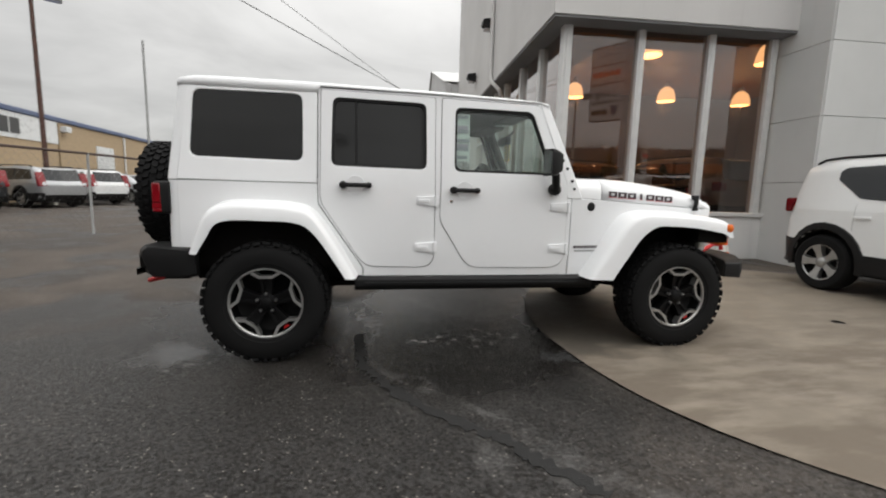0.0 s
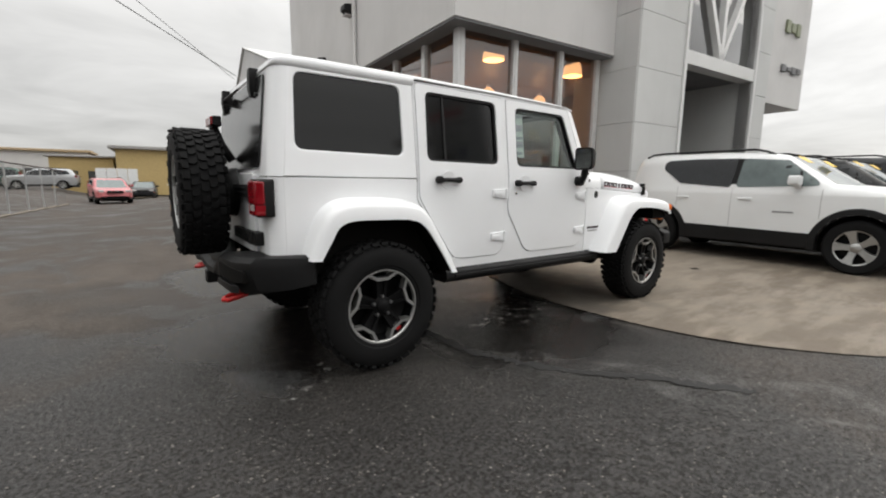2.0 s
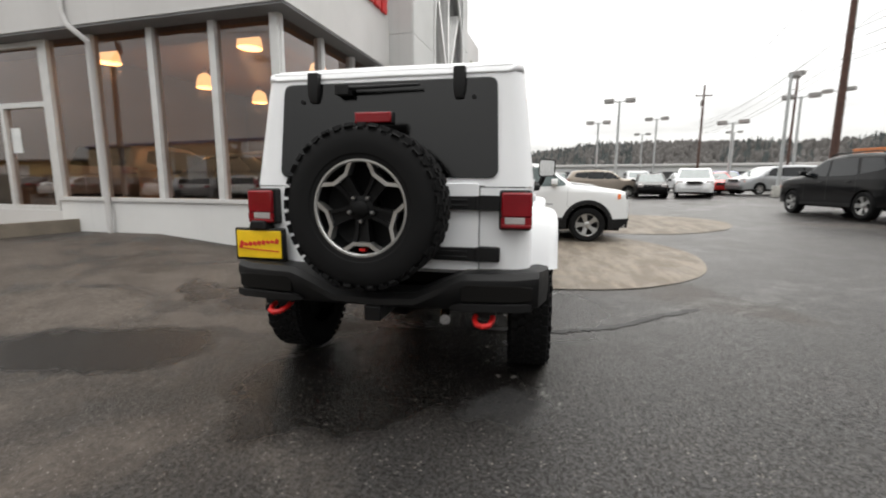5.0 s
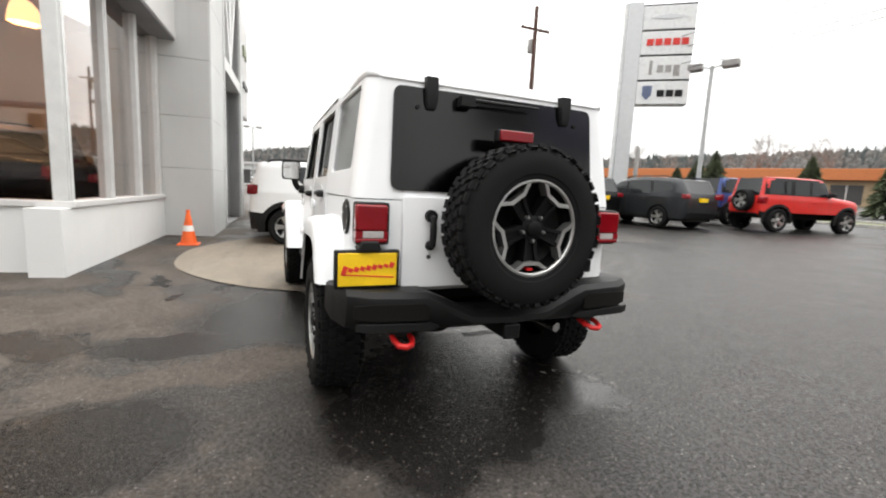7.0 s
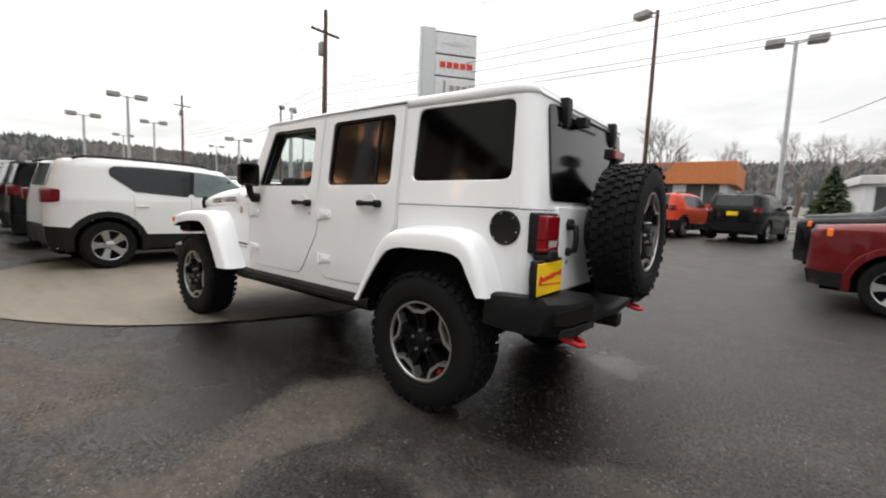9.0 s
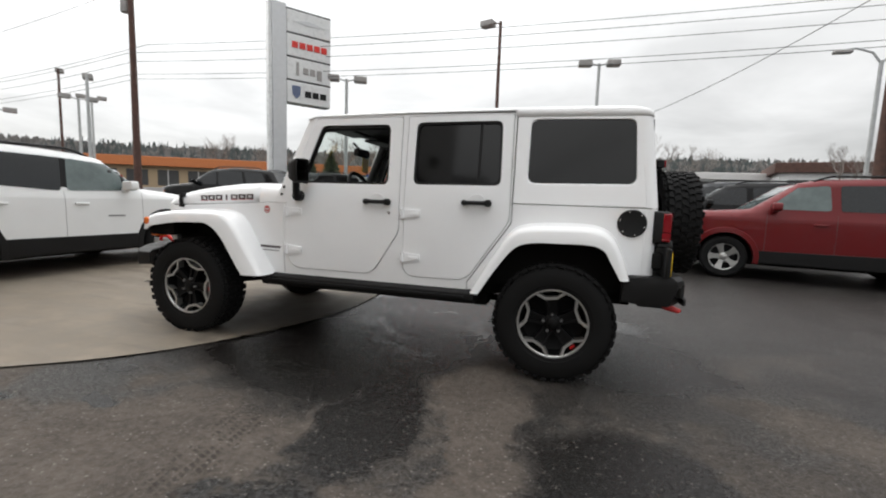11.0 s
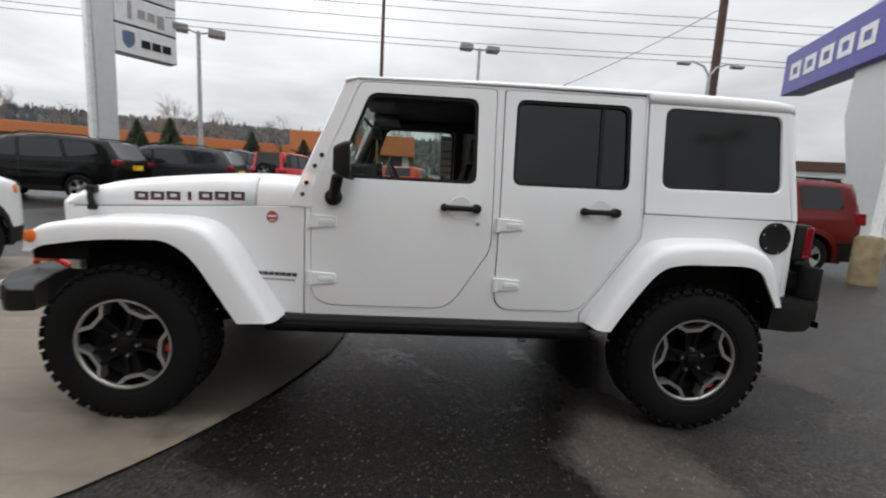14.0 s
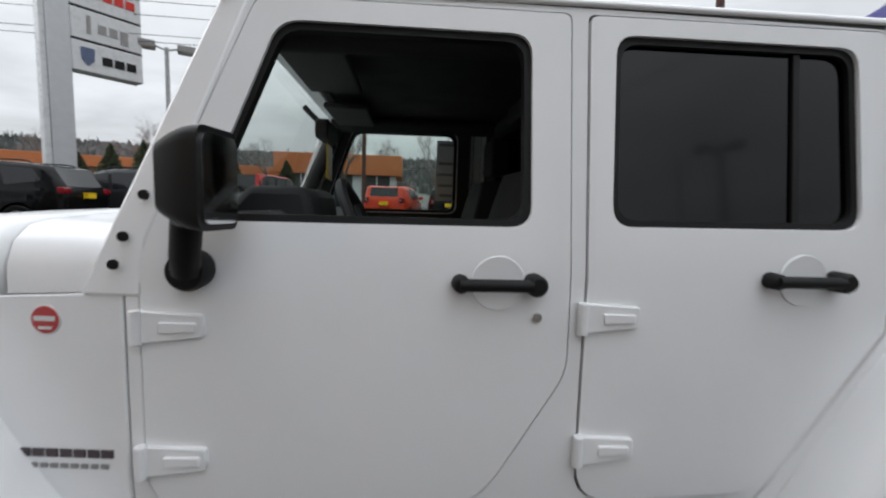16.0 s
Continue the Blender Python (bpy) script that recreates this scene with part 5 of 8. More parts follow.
def jeep_top(car):
    hood = part("bonnet", loft(hood_rows([0.856, 0.95, 1.1, 1.25, 1.4, 1.55, 1.66, 1.73, 1.78, 1.81, 1.83])), M_WHITE, car, smooth=60)
    sol = hood.modifiers.new("solid", "SOLIDIFY")
    sol.thickness, sol.offset = 0.02, -1
    part("cowl", loft(hood_rows([0.50, 0.60, 0.72, 0.848])), M_WHITE, car, smooth=60)
    part("cowl_gap", loft([[(x, y * 0.985, z - 0.012) for x, y, z in r] for r in hood_rows([0.82, 0.90])]), M_GREY_SEAM, car)
    part("fender_gap", prism([(0.57, 1.10), (0.57, 1.118), (1.80, 1.052), (1.80, 1.034)], "y", -0.655, 0.655), M_SEAM, car)
    for s in (1, -1):
        # word-sized bars on the bonnet's flank, one slab for each letter, and the rubber latch
        for i in range(7):
            x1 = 1.475 - i * 0.083
            hw = body_y(x1, 1.1) - 0.004
            zs = 1.112 - (x1 - 0.57) * 0.052
            m0 = Matrix.Translation((x1 - 0.032, s * (hw + 0.0025), zs + 0.050)) @ Matrix.Rotation(s * radians(-5.7), 4, "Z")
            w = 0.009 if i == 3 else 0.035
            bm = bmesh.new()
            if i == 3:
                bm_box(bm, -w, w, -0.004, 0.002, -0.020, 0.020, m0)
            else:
                for b0, b1, c0, c1 in ((-w, w, 0.009, 0.020), (-w, w, -0.020, -0.009), (-w, -w + 0.017, -0.009, 0.009), (w - 0.017, w, -0.009, 0.009)):
                    bm_box(bm, b0, b1, -0.004, 0.002, c0, c1, m0)
            part("bonnet_decal", bm, M_DECAL, hood, "dark plain block on the bonnet side")
            part("decal_edge", box(-w - 0.003, w + 0.003, -0.005, 0.0005, -0.0245, -0.0205, m0), M_BADGE, hood)
        hw = body_y(1.70, 1.1)
        bm = bmesh.new()
        bm_tube(bm, [(1.70, s * (hw + 0.005), 1.135), (1.695, s * (hw + 0.02), 1.09), (1.69, s * (hw + 0.012), 1.04)], 0.016, 8)
        bm_box(bm, 1.675, 1.715, s * (hw - 0.02), s * (hw + 0.02), 1.115, 1.150)
        bm_box(bm, 1.672, 1.712, s * (hw - 0.02), s * (hw + 0.022), 1.03, 1.055)
        part("bonnet_latch", bm, M_BLACKP, hood, bevel=0.003)
        # screen pillars
        b0, b1 = body_y(0.58, 1.13), body_y(0.58, 1.768)
        rows = [[(0.562, s * (b0 + 0.006), 1.10), (0.690, s * (b0 - 0.004), 1.10), (0.690, s * (b0 - 0.09), 1.10), (0.562, s * (b0 - 0.07), 1.10)],
                [(0.552, s * (body_y(0.5, 1.22) + 0.006), 1.22), (0.640, s * (body_y(0.5, 1.22) - 0.006), 1.225), (0.640, s * (b0 - 0.10), 1.225), (0.552, s * (b0 - 0.08), 1.22)],
                [(0.352, s * (b1 + 0.004), 1.762), (0.420, s * (b1 - 0.012), 1.766), (0.420, s * (b1 - 0.085), 1.766), (0.352, s * (b1 - 0.08), 1.762)]]
        part("windscreen_pillar", loft(rows, True, True), M_WHITE, car, bevel=0.008)
    part("windscreen_header", prism([(0.352, 1.725), (0.425, 1.735), (0.405, 1.778), (0.33, 1.775)], "y", -0.68, 0.68), M_WHITE, car, bevel=0.01)
    ws = part("windscreen", loft([[(0.645, -0.70, 1.20), (0.645, 0.70, 1.20)], [(0.412, -0.635, 1.745), (0.412, 0.635, 1.745)]]), M_CLEAR, car)
    ws.visible_shadow = False
    bm = bmesh.new()
    for y0 in (0.30, -0.28):
        bm_tube(bm, [(0.70, y0, 1.256), (0.655, y0, 1.272), (0.648, y0 - 0.42, 1.262)], 0.007, 6)
    part("front_wiper", bm, M_BLACKP, car)
    # roof: a crowned shell with rounded sides
    rows = []
    for x, ze, zc in ((0.425, 1.745, 1.766), (0.36, 1.762, 1.786), (0.2, 1.768, 1.797), (-0.4, 1.780, 1.815), (-1.150, 1.787, 1.824), (-1.168, 1.787, 1.824), (-1.75, 1.786, 1.822), (-1.90, 1.783, 1.816),
                      (-1.955, 1.779, 1.807), (-1.985, 1.774, 1.796), (-2.006, 1.766, 1.780), (-2.018, 1.754, 1.762), (-2.024, 1.742, 1.745)):
        w = body_y(0.4, 1.775) + 0.006
        if x < -1.949:
            w -= 0.075 - math.sqrt(max(0.0, 0.075 ** 2 - (-1.949 - x) ** 2))
        rim = ze - 0.006 if x > -1.16 else 1.738
        half = [(w + (0.004 if x < -1.16 else 0), rim), (w, min(ze + 0.004, zc)), (w - 0.010, ze + (zc - ze) * 0.34), (w - 0.032, ze + (zc - ze) * 0.60), (w - 0.080, ze + (zc - ze) * 0.80), (w * 0.5, zc - 0.003), (0, zc)]
        rows.append([(x, a, b) for a, b in half] + [(x, -a, b) for a, b in half[-2::-1]])
    end = rows[-1]
    rows.append([(-2.026, p[1], 1.736) for p in end])
    rf = part("roof", loft(rows), M_WHITE, car, smooth=60)
    sol = rf.modifiers.new("solid", "SOLIDIFY")
    sol.thickness, sol.offset = 0.02, -1
    for s in (1, -1):
        part("drip_rail", prism([(0.36, 1.752), (0.36, 1.764), (-1.15, 1.782), (-1.15, 1.770)], "y", s * 0.66, s * 0.7085), M_SEAM, car)
    part("headliner", box(-1.95, 0.36, -0.645, 0.645, 1.752, 1.758), M_TRIM, car)
    # rear corners and rear face
    zz = (0.70, 0.95, 1.152)
    for nm, zs in (("rear_corner", (0.70, 0.95, 1.156)), ("hardtop_corner", (1.161, 1.40, 1.60, 1.70, 1.775))):
        for s in (1, -1):
            rows = []
            for z in zs:
                Y, X, r = body_y(-1, z) + (0.004 if z > 1.16 else 0), rear_x(z), 0.075
                arc = [(X + r - r * math.sin(a), s * (Y - r + r * math.cos(a)), z) for a in [k * math.pi / 16 for k in range(9)]]
                end = arc[-1]
                rows.append(arc + [(end[0], s * 0.545 if z > 1.16 else s * 0.52, z), (end[0] + 0.03, s * 0.545 if z > 1.16 else s * 0.52, z)])
            part(nm, loft(rows), M_WHITE, car, smooth=50)


def jeep_rear(car):
    def rp(off=0.0):
        return lambda y, z: (rear_x(z) - off, y, z)
    win = rounded([(-0.610, 1.205), (-0.592, 1.712), (0.592, 1.712), (0.610, 1.205)], 0.05)
    out = [(-0.625, 1.166), (-0.618, 1.772), (0.618, 1.772), (0.625, 1.166)]
    part("rear_frame", sheet(out, [shrink(win, 0.01)], rp(0.001), 0.03, inward=(1, 0, 0)), M_WHITE, car)
    gate = part("tailgate", sheet(rounded([(-0.515, 0.722), (-0.515, 1.178), (0.545, 1.178), (0.545, 0.722)], 0.02, 3), [], rp(0.020), 0.05, inward=(1, 0, 0)), M_WHITE, car, bevel=0.006)
    part("gate_gap", sheet([(-0.60, 0.70), (-0.60, 1.19), (0.60, 1.19), (0.60, 0.70)], [], rp(-0.012), 0.02, inward=(1, 0, 0)), M_GREY_SEAM, car)
    glassy = part("rear_window", sheet(win, [], rp(0.014), 0.012, inward=(1, 0, 0)), M_REARGL, car, "dark tinted lift-up rear window", bevel=0.003)
    for y in (0.405, -0.400):
        bm = bmesh.new()
        bm_loft(bm, [[(rear_x(z) - a, y + w, z), (rear_x(z) - b, y + w, z), (rear_x(z) - b, y - w, z), (rear_x(z) - a, y - w, z)] for z, a, b, w in
                     ((1.608, 0.01, 0.030, 0.022), (1.65, 0.01, 0.042, 0.030), (1.72, 0.01, 0.048, 0.032), (1.765, 0.0, 0.050, 0.030))], True, True)
        part("glass_hinge", bm, M_BLACKP, glassy, bevel=0.004)
    bm = bmesh.new()
    bm_tube(bm, [(-2.065, 0.24, 1.655), (-2.085, 0.235, 1.672), (-2.088, 0.10, 1.672), (-2.086, -0.20, 1.676)], 0.016, 8, 0.007)
    bm_box(bm, -2.10, -2.045, 0.185, 0.262, 1.640, 1.688)
    part("rear_wiper", bm, M_BLACKP, glassy, bevel=0.004)
    for y in (0.475, -0.475):
        part("glass_strut_pin", lathe([(0.012, 0), (0.010, 0.012), (0, 0.013)], 12, Matrix.Translation((rear_x(1.63) - 0.014, y, 1.615)) @ Matrix.Rotation(radians(90), 4, "Z")), M_BLACKP, glassy)
    for z in (1.078, 0.812):
        bm = bmesh.new()
        bm_prism(bm, rounded([(-0.08, z - 0.033), (-0.08, z + 0.033), (-0.50, z + 0.035), (-0.50, z - 0.035)], 0.006, 2), "x", -2.095, -2.128)
        bm_prism(bm, rounded([(-0.512, z - 0.038), (-0.512, z + 0.040), (-0.628, z + 0.038), (-0.628, z - 0.036)], 0.008, 2), "x", -2.072, -2.122)
        bm_tube(bm, [(-2.115, -0.508, z - 0.036), (-2.115, -0.508, z + 0.036)], 0.017, 10)
        for k in (0, 1):
            bm_prism(bm, [(-0.12, z - 0.018 + 0.028 * k), (-0.12, z - 0.008 + 0.028 * k), (-0.46, z - 0.008 + 0.028 * k), (-0.46, z - 0.018 + 0.028 * k)], "x", -2.126, -2.134)
        part("gate_hinge", bm, M_BLACKP, gate, "black tailgate hinge strap", bevel=0.003)
    bm = bmesh.new()
    bm_tube(bm, [(-2.10, 0.40, 1.085), (-2.142, 0.40, 1.075), (-2.148, 0.40, 1.01), (-2.142, 0.40, 0.945), (-2.10, 0.40, 0.935)], 0.017, 10)
    bm_lathe(bm, [(0.032, 0), (0.030, 0.025), (0, 0.028)], 20, Matrix.Translation((-2.098, 0.40, 1.085)) @ Matrix.Rotation(radians(90), 4, "Z"))
    bm_lathe(bm, [(0.024, 0), (0.022, 0.02), (0, 0.022)], 20, Matrix.Translation((-2.098, 0.40, 0.935)) @ Matrix.Rotation(radians(90), 4, "Z"))
    part("gate_handle", bm, M_BLACKP, gate, "black vertical tailgate handle")
    part("gate_lock", lathe([(0.013, 0), (0.012, 0.006), (0, 0.007)], 14, Matrix.Translation((-2.098, 0.405, 0.878)) @ Matrix.Rotation(radians(90), 4, "Z")), M_CHROME, gate)
    # spare wheel on its carrier
    bm = bmesh.new()
    bm_lathe(bm, [(0.16, 0.0), (0.15, 0.06), (0.08, 0.14), (0.08, 0.26)], 20, Matrix.Translation((-2.09, 0.0, 1.058)) @ Matrix.Rotation(radians(90), 4, "Z"))
    part("wheel_carrier", bm, M_BLACKP, gate)
    put_wheel(Matrix.Translation((-2.318, 0.0, 1.058)) @ Matrix.Rotation(radians(90), 4, "Z"), car)
    bm = bmesh.new()
    bm_tube(bm, [(-2.10, 0.0, 1.26), (-2.16, 0.0, 1.36), (-2.20, 0.005, 1.47)], 0.028, 8)
    bm_box(bm, -2.215, -2.165, -0.095, 0.105, 1.468, 1.528)
    st = part("brake_lamp_stalk", bm, M_BLACKP, car, bevel=0.006)
    part("brake_lamp", box(-2.228, -2.211, -0.09, 0.10, 1.472, 1.524), M_REDLENS, st, "high red brake lamp above the spare wheel", bevel=0.006)
    for s in (1, -1):
        y0, y1 = s * 0.622, s * 0.782
        bm = bmesh.new()
        bm_prism(bm, rounded([(y0, 0.945), (y0, 1.145), (y1, 1.145), (y1, 0.945)], 0.015, 3), "x", -2.05, -2.135)
        lamp = part("tail_lamp", bm, M_BLACKP, car, "red tail lamp in a dark surround", bevel=0.006)
        i0, i1 = s * 0.634, s * 0.786
        part("red_lens", box(-2.152, -2.10, min(i0, i1), max(i0, i1), 1.010, 1.134), M_REDLENS, lamp, bevel=0.010)
        part("red_lens", box(-2.150, -2.10, min(i0, i1), max(i0, i1), 0.955, 0.976), M_REDLENS, lamp, bevel=0.006)
        part("clear_lens", box(-2.149, -2.10, min(s * 0.652, s * 0.752), max(s * 0.652, s * 0.752), 0.976, 1.010), M_CLRLENS, lamp, bevel=0.004)
        part("red_lens", box(-2.149, -2.10, min(s * 0.752, s * 0.786), max(s * 0.752, s * 0.786), 0.976, 1.010), M_REDLENS, lamp)
        part("red_lens", box(-2.149, -2.10, min(s * 0.634, s * 0.652), max(s * 0.634, s * 0.652), 0.976, 1.010), M_REDLENS, lamp)
    # number plate: plain bars only
    bm = bmesh.new()
    bm_box(bm, -2.150, -2.118, 0.570, 0.880, 0.738, 0.922)
    bm_box(bm, -2.12, -2.04, 0.62, 0.76, 0.78, 0.88)
    bm_prism(bm, rounded([(0.66, 0.915), (0.68, 0.965), (0.76, 0.965), (0.78, 0.915)], 0.01, 2), "x", -2.17, -2.08)
    pb = part("plate_bracket", bm, M_BLACKP, car, bevel=0.008)
    pl = part("plate", box(-2.156, -2.150, 0.586, 0.864, 0.752, 0.908), M_YELLOW, pb, "yellow dealer plate with red script-like bars", bevel=0.004)
    bm = bmesh.new()
    rng = random.Random(3)
    for i in range(9):
        y = 0.835 - i * 0.028
        h = 0.045 if i == 0 else rng.uniform(0.016, 0.03)
        m0 = Matrix.Translation((-2.157, y, 0.826 + i * 0.003)) @ Matrix.Rotation(radians(18), 4, "X")
        bm_box(bm, -0.0015, 0.0015, -0.011, 0.011, -h / 2, h / 2, m0)
    bm_box(bm, -0.0015, 0.0015, -0.12, 0.12, -0.003, 0.003, Matrix.Translation((-2.157, 0.72, 0.80)) @ Matrix.Rotation(radians(4), 4, "X"))
    part("plate_print", bm, M_REDINK, pl)
    # rear bumper: pods at the sides, a lowered middle
    rows = []
    for y, xt, xb, zt, zb in ((-0.885, -1.90, -1.90, 0.715, 0.585), (-0.875, -2.06, -2.04, 0.730, 0.565), (-0.83, -2.20, -2.17, 0.738, 0.555), (-0.72, -2.265, -2.24, 0.735, 0.548), (-0.46, -2.285, -2.255, 0.728, 0.542),
                              (-0.40, -2.285, -2.26, 0.705, 0.545), (-0.22, -2.285, -2.27, 0.622, 0.545), (0.0, -2.285, -2.27, 0.610, 0.545), (0.22, -2.285, -2.27, 0.622, 0.545), (0.40, -2.285, -2.26, 0.705, 0.545),
                              (0.46, -2.285, -2.255, 0.728, 0.542), (0.72, -2.265, -2.24, 0.735, 0.548), (0.83, -2.20, -2.17, 0.738, 0.555), (0.875, -2.06, -2.04, 0.730, 0.565), (0.885, -1.90, -1.90, 0.715, 0.585)):
        front = -1.88 if abs(y) > 0.82 else -2.06
        rows.append([(front, y, zt), (xt + 0.03, y, zt + 0.006), (xt, y, zt - 0.02), (xt - 0.004, y, zt - 0.05), (xb, y, zb + 0.02), (xb + 0.025, y, zb), (front, y, zb + 0.01)])
    bp = part("rear_bumper", loft(rows, True, True), M_BLACKP, car, "black moulded rear bumper", smooth=35)
    for s in (1, -1):
        bm = bmesh.new()
        bm_loft(bm, [[(-2.255, s * y, z0), (x, s * y, z0), (x, s * y, z1), (-2.255, s * y, z1)] for y, x, z0, z1 in ((0.40, -2.272, 0.556, 0.572), (0.45, -2.296, 0.556, 0.592), (0.74, -2.282, 0.560, 0.600), (0.80, -2.252, 0.565, 0.60))], True, True)
        part("bumper_step", bm, M_BLACKP, bp, bevel=0.005)
        # dark raised panel, its colour stands for the shade of a recess
        part("recess_shade", loft([[(-2.20, s * y, z0), (x, s * y, z0), (x, s * y, z1), (-2.20, s * y, z1)] for y, x, z0, z1 in ((0.455, -2.287, 0.604, 0.672), (0.48, -2.289, 0.602, 0.688), (0.72, -2.271, 0.606, 0.690), (0.80, -2.232, 0.612, 0.676))], True, True), M_UNDER, bp, bevel=0.004)
        bm = bmesh.new()
        bm_tube(bm, [(-2.16, s * 0.525, 0.515), (-2.23, s * 0.520, 0.50), (-2.275, s * 0.535, 0.487), (-2.29, s * 0.565, 0.484), (-2.275, s * 0.595, 0.487), (-2.23, s * 0.610, 0.50), (-2.16, s * 0.605, 0.515)], 0.0145, 10)
        part("tow_hook", bm, M_RED, bp, "red painted tow hook")
        part("hook_mount", box(-2.20, -2.02, min(s * 0.51, s * 0.62), max(s * 0.51, s * 0.62), 0.50, 0.555), M_BLACKP, bp, bevel=0.006)
    part("hitch", box(-2.30, -1.95, -0.045, 0.045, 0.475, 0.555), M_BLACKP, bp, bevel=0.008)
    part("exhaust_tip", tube([(-1.85, -0.30, 0.50), (-2.08, -0.34, 0.485), (-2.19, -0.36, 0.475)], 0.028, 12), M_CHROME, car)
    # fuel cap on the driver's side
    fm = Matrix.Translation((-1.922, body_y(-1.9, 1.06), 1.062))
    fc = part("fuel_cap", lathe([(0.088, -0.01), (0.088, 0.008), (0.080, 0.013), (0.066, 0.010), (0, 0.010)], 40, fm), M_BLACKP, car, "round black fuel filler cap")
    for i in range(6):
        a = radians(60 * i + 15)
        part("cap_bolt", lathe([(0.006, 0.01), (0.005, 0.015), (0, 0.016)], 8, fm @ Matrix.Translation((0.075 * math.cos(a), 0, 0.075 * math.sin(a)))), M_CHROME, fc)


def jeep_front_and_under(car):
    bm = bmesh.new()
    bm_prism(bm, rounded([(-0.64, 0.70), (-0.655, 1.06), (-0.60, 1.10), (0.60, 1.10), (0.655, 1.06), (0.64, 0.70)], 0.03, 3), "x", 1.80, 1.855)
    gr = part("grille", bm, M_WHITE, car, bevel=0.006)
    for i in range(7):
        y = (i - 3) * 0.095
        part("grille_slot", prism(rounded([(y - 0.032, 0.80), (y - 0.032, 1.04), (y + 0.032, 1.04), (y + 0.032, 0.80)], 0.03, 3), "x", 1.853, 1.859), M_GLOSSB, gr)
    for s in (1, -1):
        part("headlamp", lathe([(0.09, 0), (0.088, 0.012), (0.06, 0.03), (0, 0.036)], 28, Matrix.Translation((1.853, s * 0.47, 0.965)) @ Matrix.Rotation(radians(-90), 4, "Z")), M_CLRLENS, gr)
        fm = part("fender_front", prism([(1.60, 0.80), (1.60, 0.93), (1.80, 0.92), (1.85, 0.86), (1.85, 0.80)], "y", s * 0.62, s * 0.86), M_UNDER, car)
        part("turn_lamp", box(1.79, 1.868, min(s * 0.66, s * 0.84), max(s * 0.66, s * 0.84), 0.780, 0.845), M_AMBER, fm, bevel=0.012)
        bm = bmesh.new()
        bm_loft(bm, [[(x0, s * y, 0.50 + k), (x1, s * y, 0.49 + k), (x1 + 0.012, s * y, 0.58), (x1, s * y, 0.68 - k), (x0, s * y, 0.68 - k)] for y, x0, x1, k in ((0.0, 1.98, 2.20, 0.0), (0.45, 1.98, 2.20, 0.0), (0.62, 1.96, 2.17, 0.01), (0.80, 1.90, 2.06, 0.025), (0.86, 1.86, 1.98, 0.04))], True, True)
        part("front_bumper", bm, M_BLACKP, car, "black stubby front bumper", bevel=0.008)
        bm = bmesh.new()
        bm_tube(bm, [(1.96, s * 0.50, 0.69), (2.06, s * 0.50, 0.745), (2.12, s * 0.51, 0.74), (2.13, s * 0.51, 0.70)], 0.017, 8)
        part("tow_hook", bm, M_RED, car, "red painted tow hook")
        part("fog_lamp", lathe([(0.055, 0), (0.05, 0.02), (0, 0.03)], 20, Matrix.Translation((2.17, s * 0.66, 0.585)) @ Matrix.Rotation(radians(-70 * s), 4, "Z")), M_CLRLENS, car)
    # chassis
    bm = bmesh.new()
    bm_box(bm, -1.97, 1.80, -0.60, 0.60, 0.50, 0.62)
    bm_box(bm, -1.97, -0.95, -0.72, 0.72, 0.60, 0.90)
    bm_box(bm, 0.75, 1.80, -0.60, 0.60, 0.60, 1.06)
    bm_box(bm, -0.95, 0.75, -0.745, 0.745, 0.50, 0.64)
    part("underbody", bm, M_UNDER, car)
    for x in (-1.478, 1.437):
        bm = bmesh.new()
        bm_tube(bm, [(x, -0.74, 0.395), (x, 0.74, 0.395)], 0.045, 10)
        bm_lathe(bm, [(0.05, -0.10), (0.13, -0.05), (0.13, 0.05), (0.05, 0.10)], 16, Matrix.Translation((x, 0.1 if x < 0 else -0.25, 0.395)))
        for s in (1, -1):
            bm_tube(bm, [(x + 0.06, s * 0.48, 0.34), (x + 0.12, s * 0.50, 0.70)], 0.03, 8)
            bm_tube(bm, [(x, s * 0.42, 0.42), (x, s * 0.42, 0.62)], 0.06, 10)
            bm_tube(bm, [(x, s * 0.45, 0.37), (x - math.copysign(0.75, x), s * 0.42, 0.48)], 0.028, 8)
        part("axle", bm, M_UNDER, car)
    bm = bmesh.new()
    bm_tube(bm, [(1.2, 0.12, 0.46), (0.2, 0.18, 0.43), (-0.5, 0.12, 0.45), (-1.2, -0.25, 0.50), (-1.85, -0.30, 0.50)], 0.03, 8)
    bm_lathe(bm, [(0.09, -0.3), (0.11, -0.25), (0.11, 0.25), (0.09, 0.3)], 16, Matrix.Translation((-0.9, -0.2, 0.46)) @ Matrix.Rotation(radians(90), 4, "Z"))
    part("gearbox_skid_plate", box(-0.35, 0.35, -0.22, 0.22, 0.36, 0.50), M_UNDER, car, bevel=0.01)
    part("tank_skid_plate", box(-1.0, -0.2, 0.22, 0.60, 0.40, 0.50), M_UNDER, car, bevel=0.01)
    part("exhaust", bm, M_UNDER, car)
    for x in (-1.478, 1.437):
        for s in (1, -1):
            put_wheel(Matrix.Translation((x, s * 0.790, 0.394)) @ (Matrix() if s == 1 else Matrix.Rotation(math.pi, 4, "Z")), car, {(-1.478, 1): 48.0, (1.437, 1): 5.0, (-1.478, -1): 54.0, (1.437, -1): 57.0}[(x, s)])


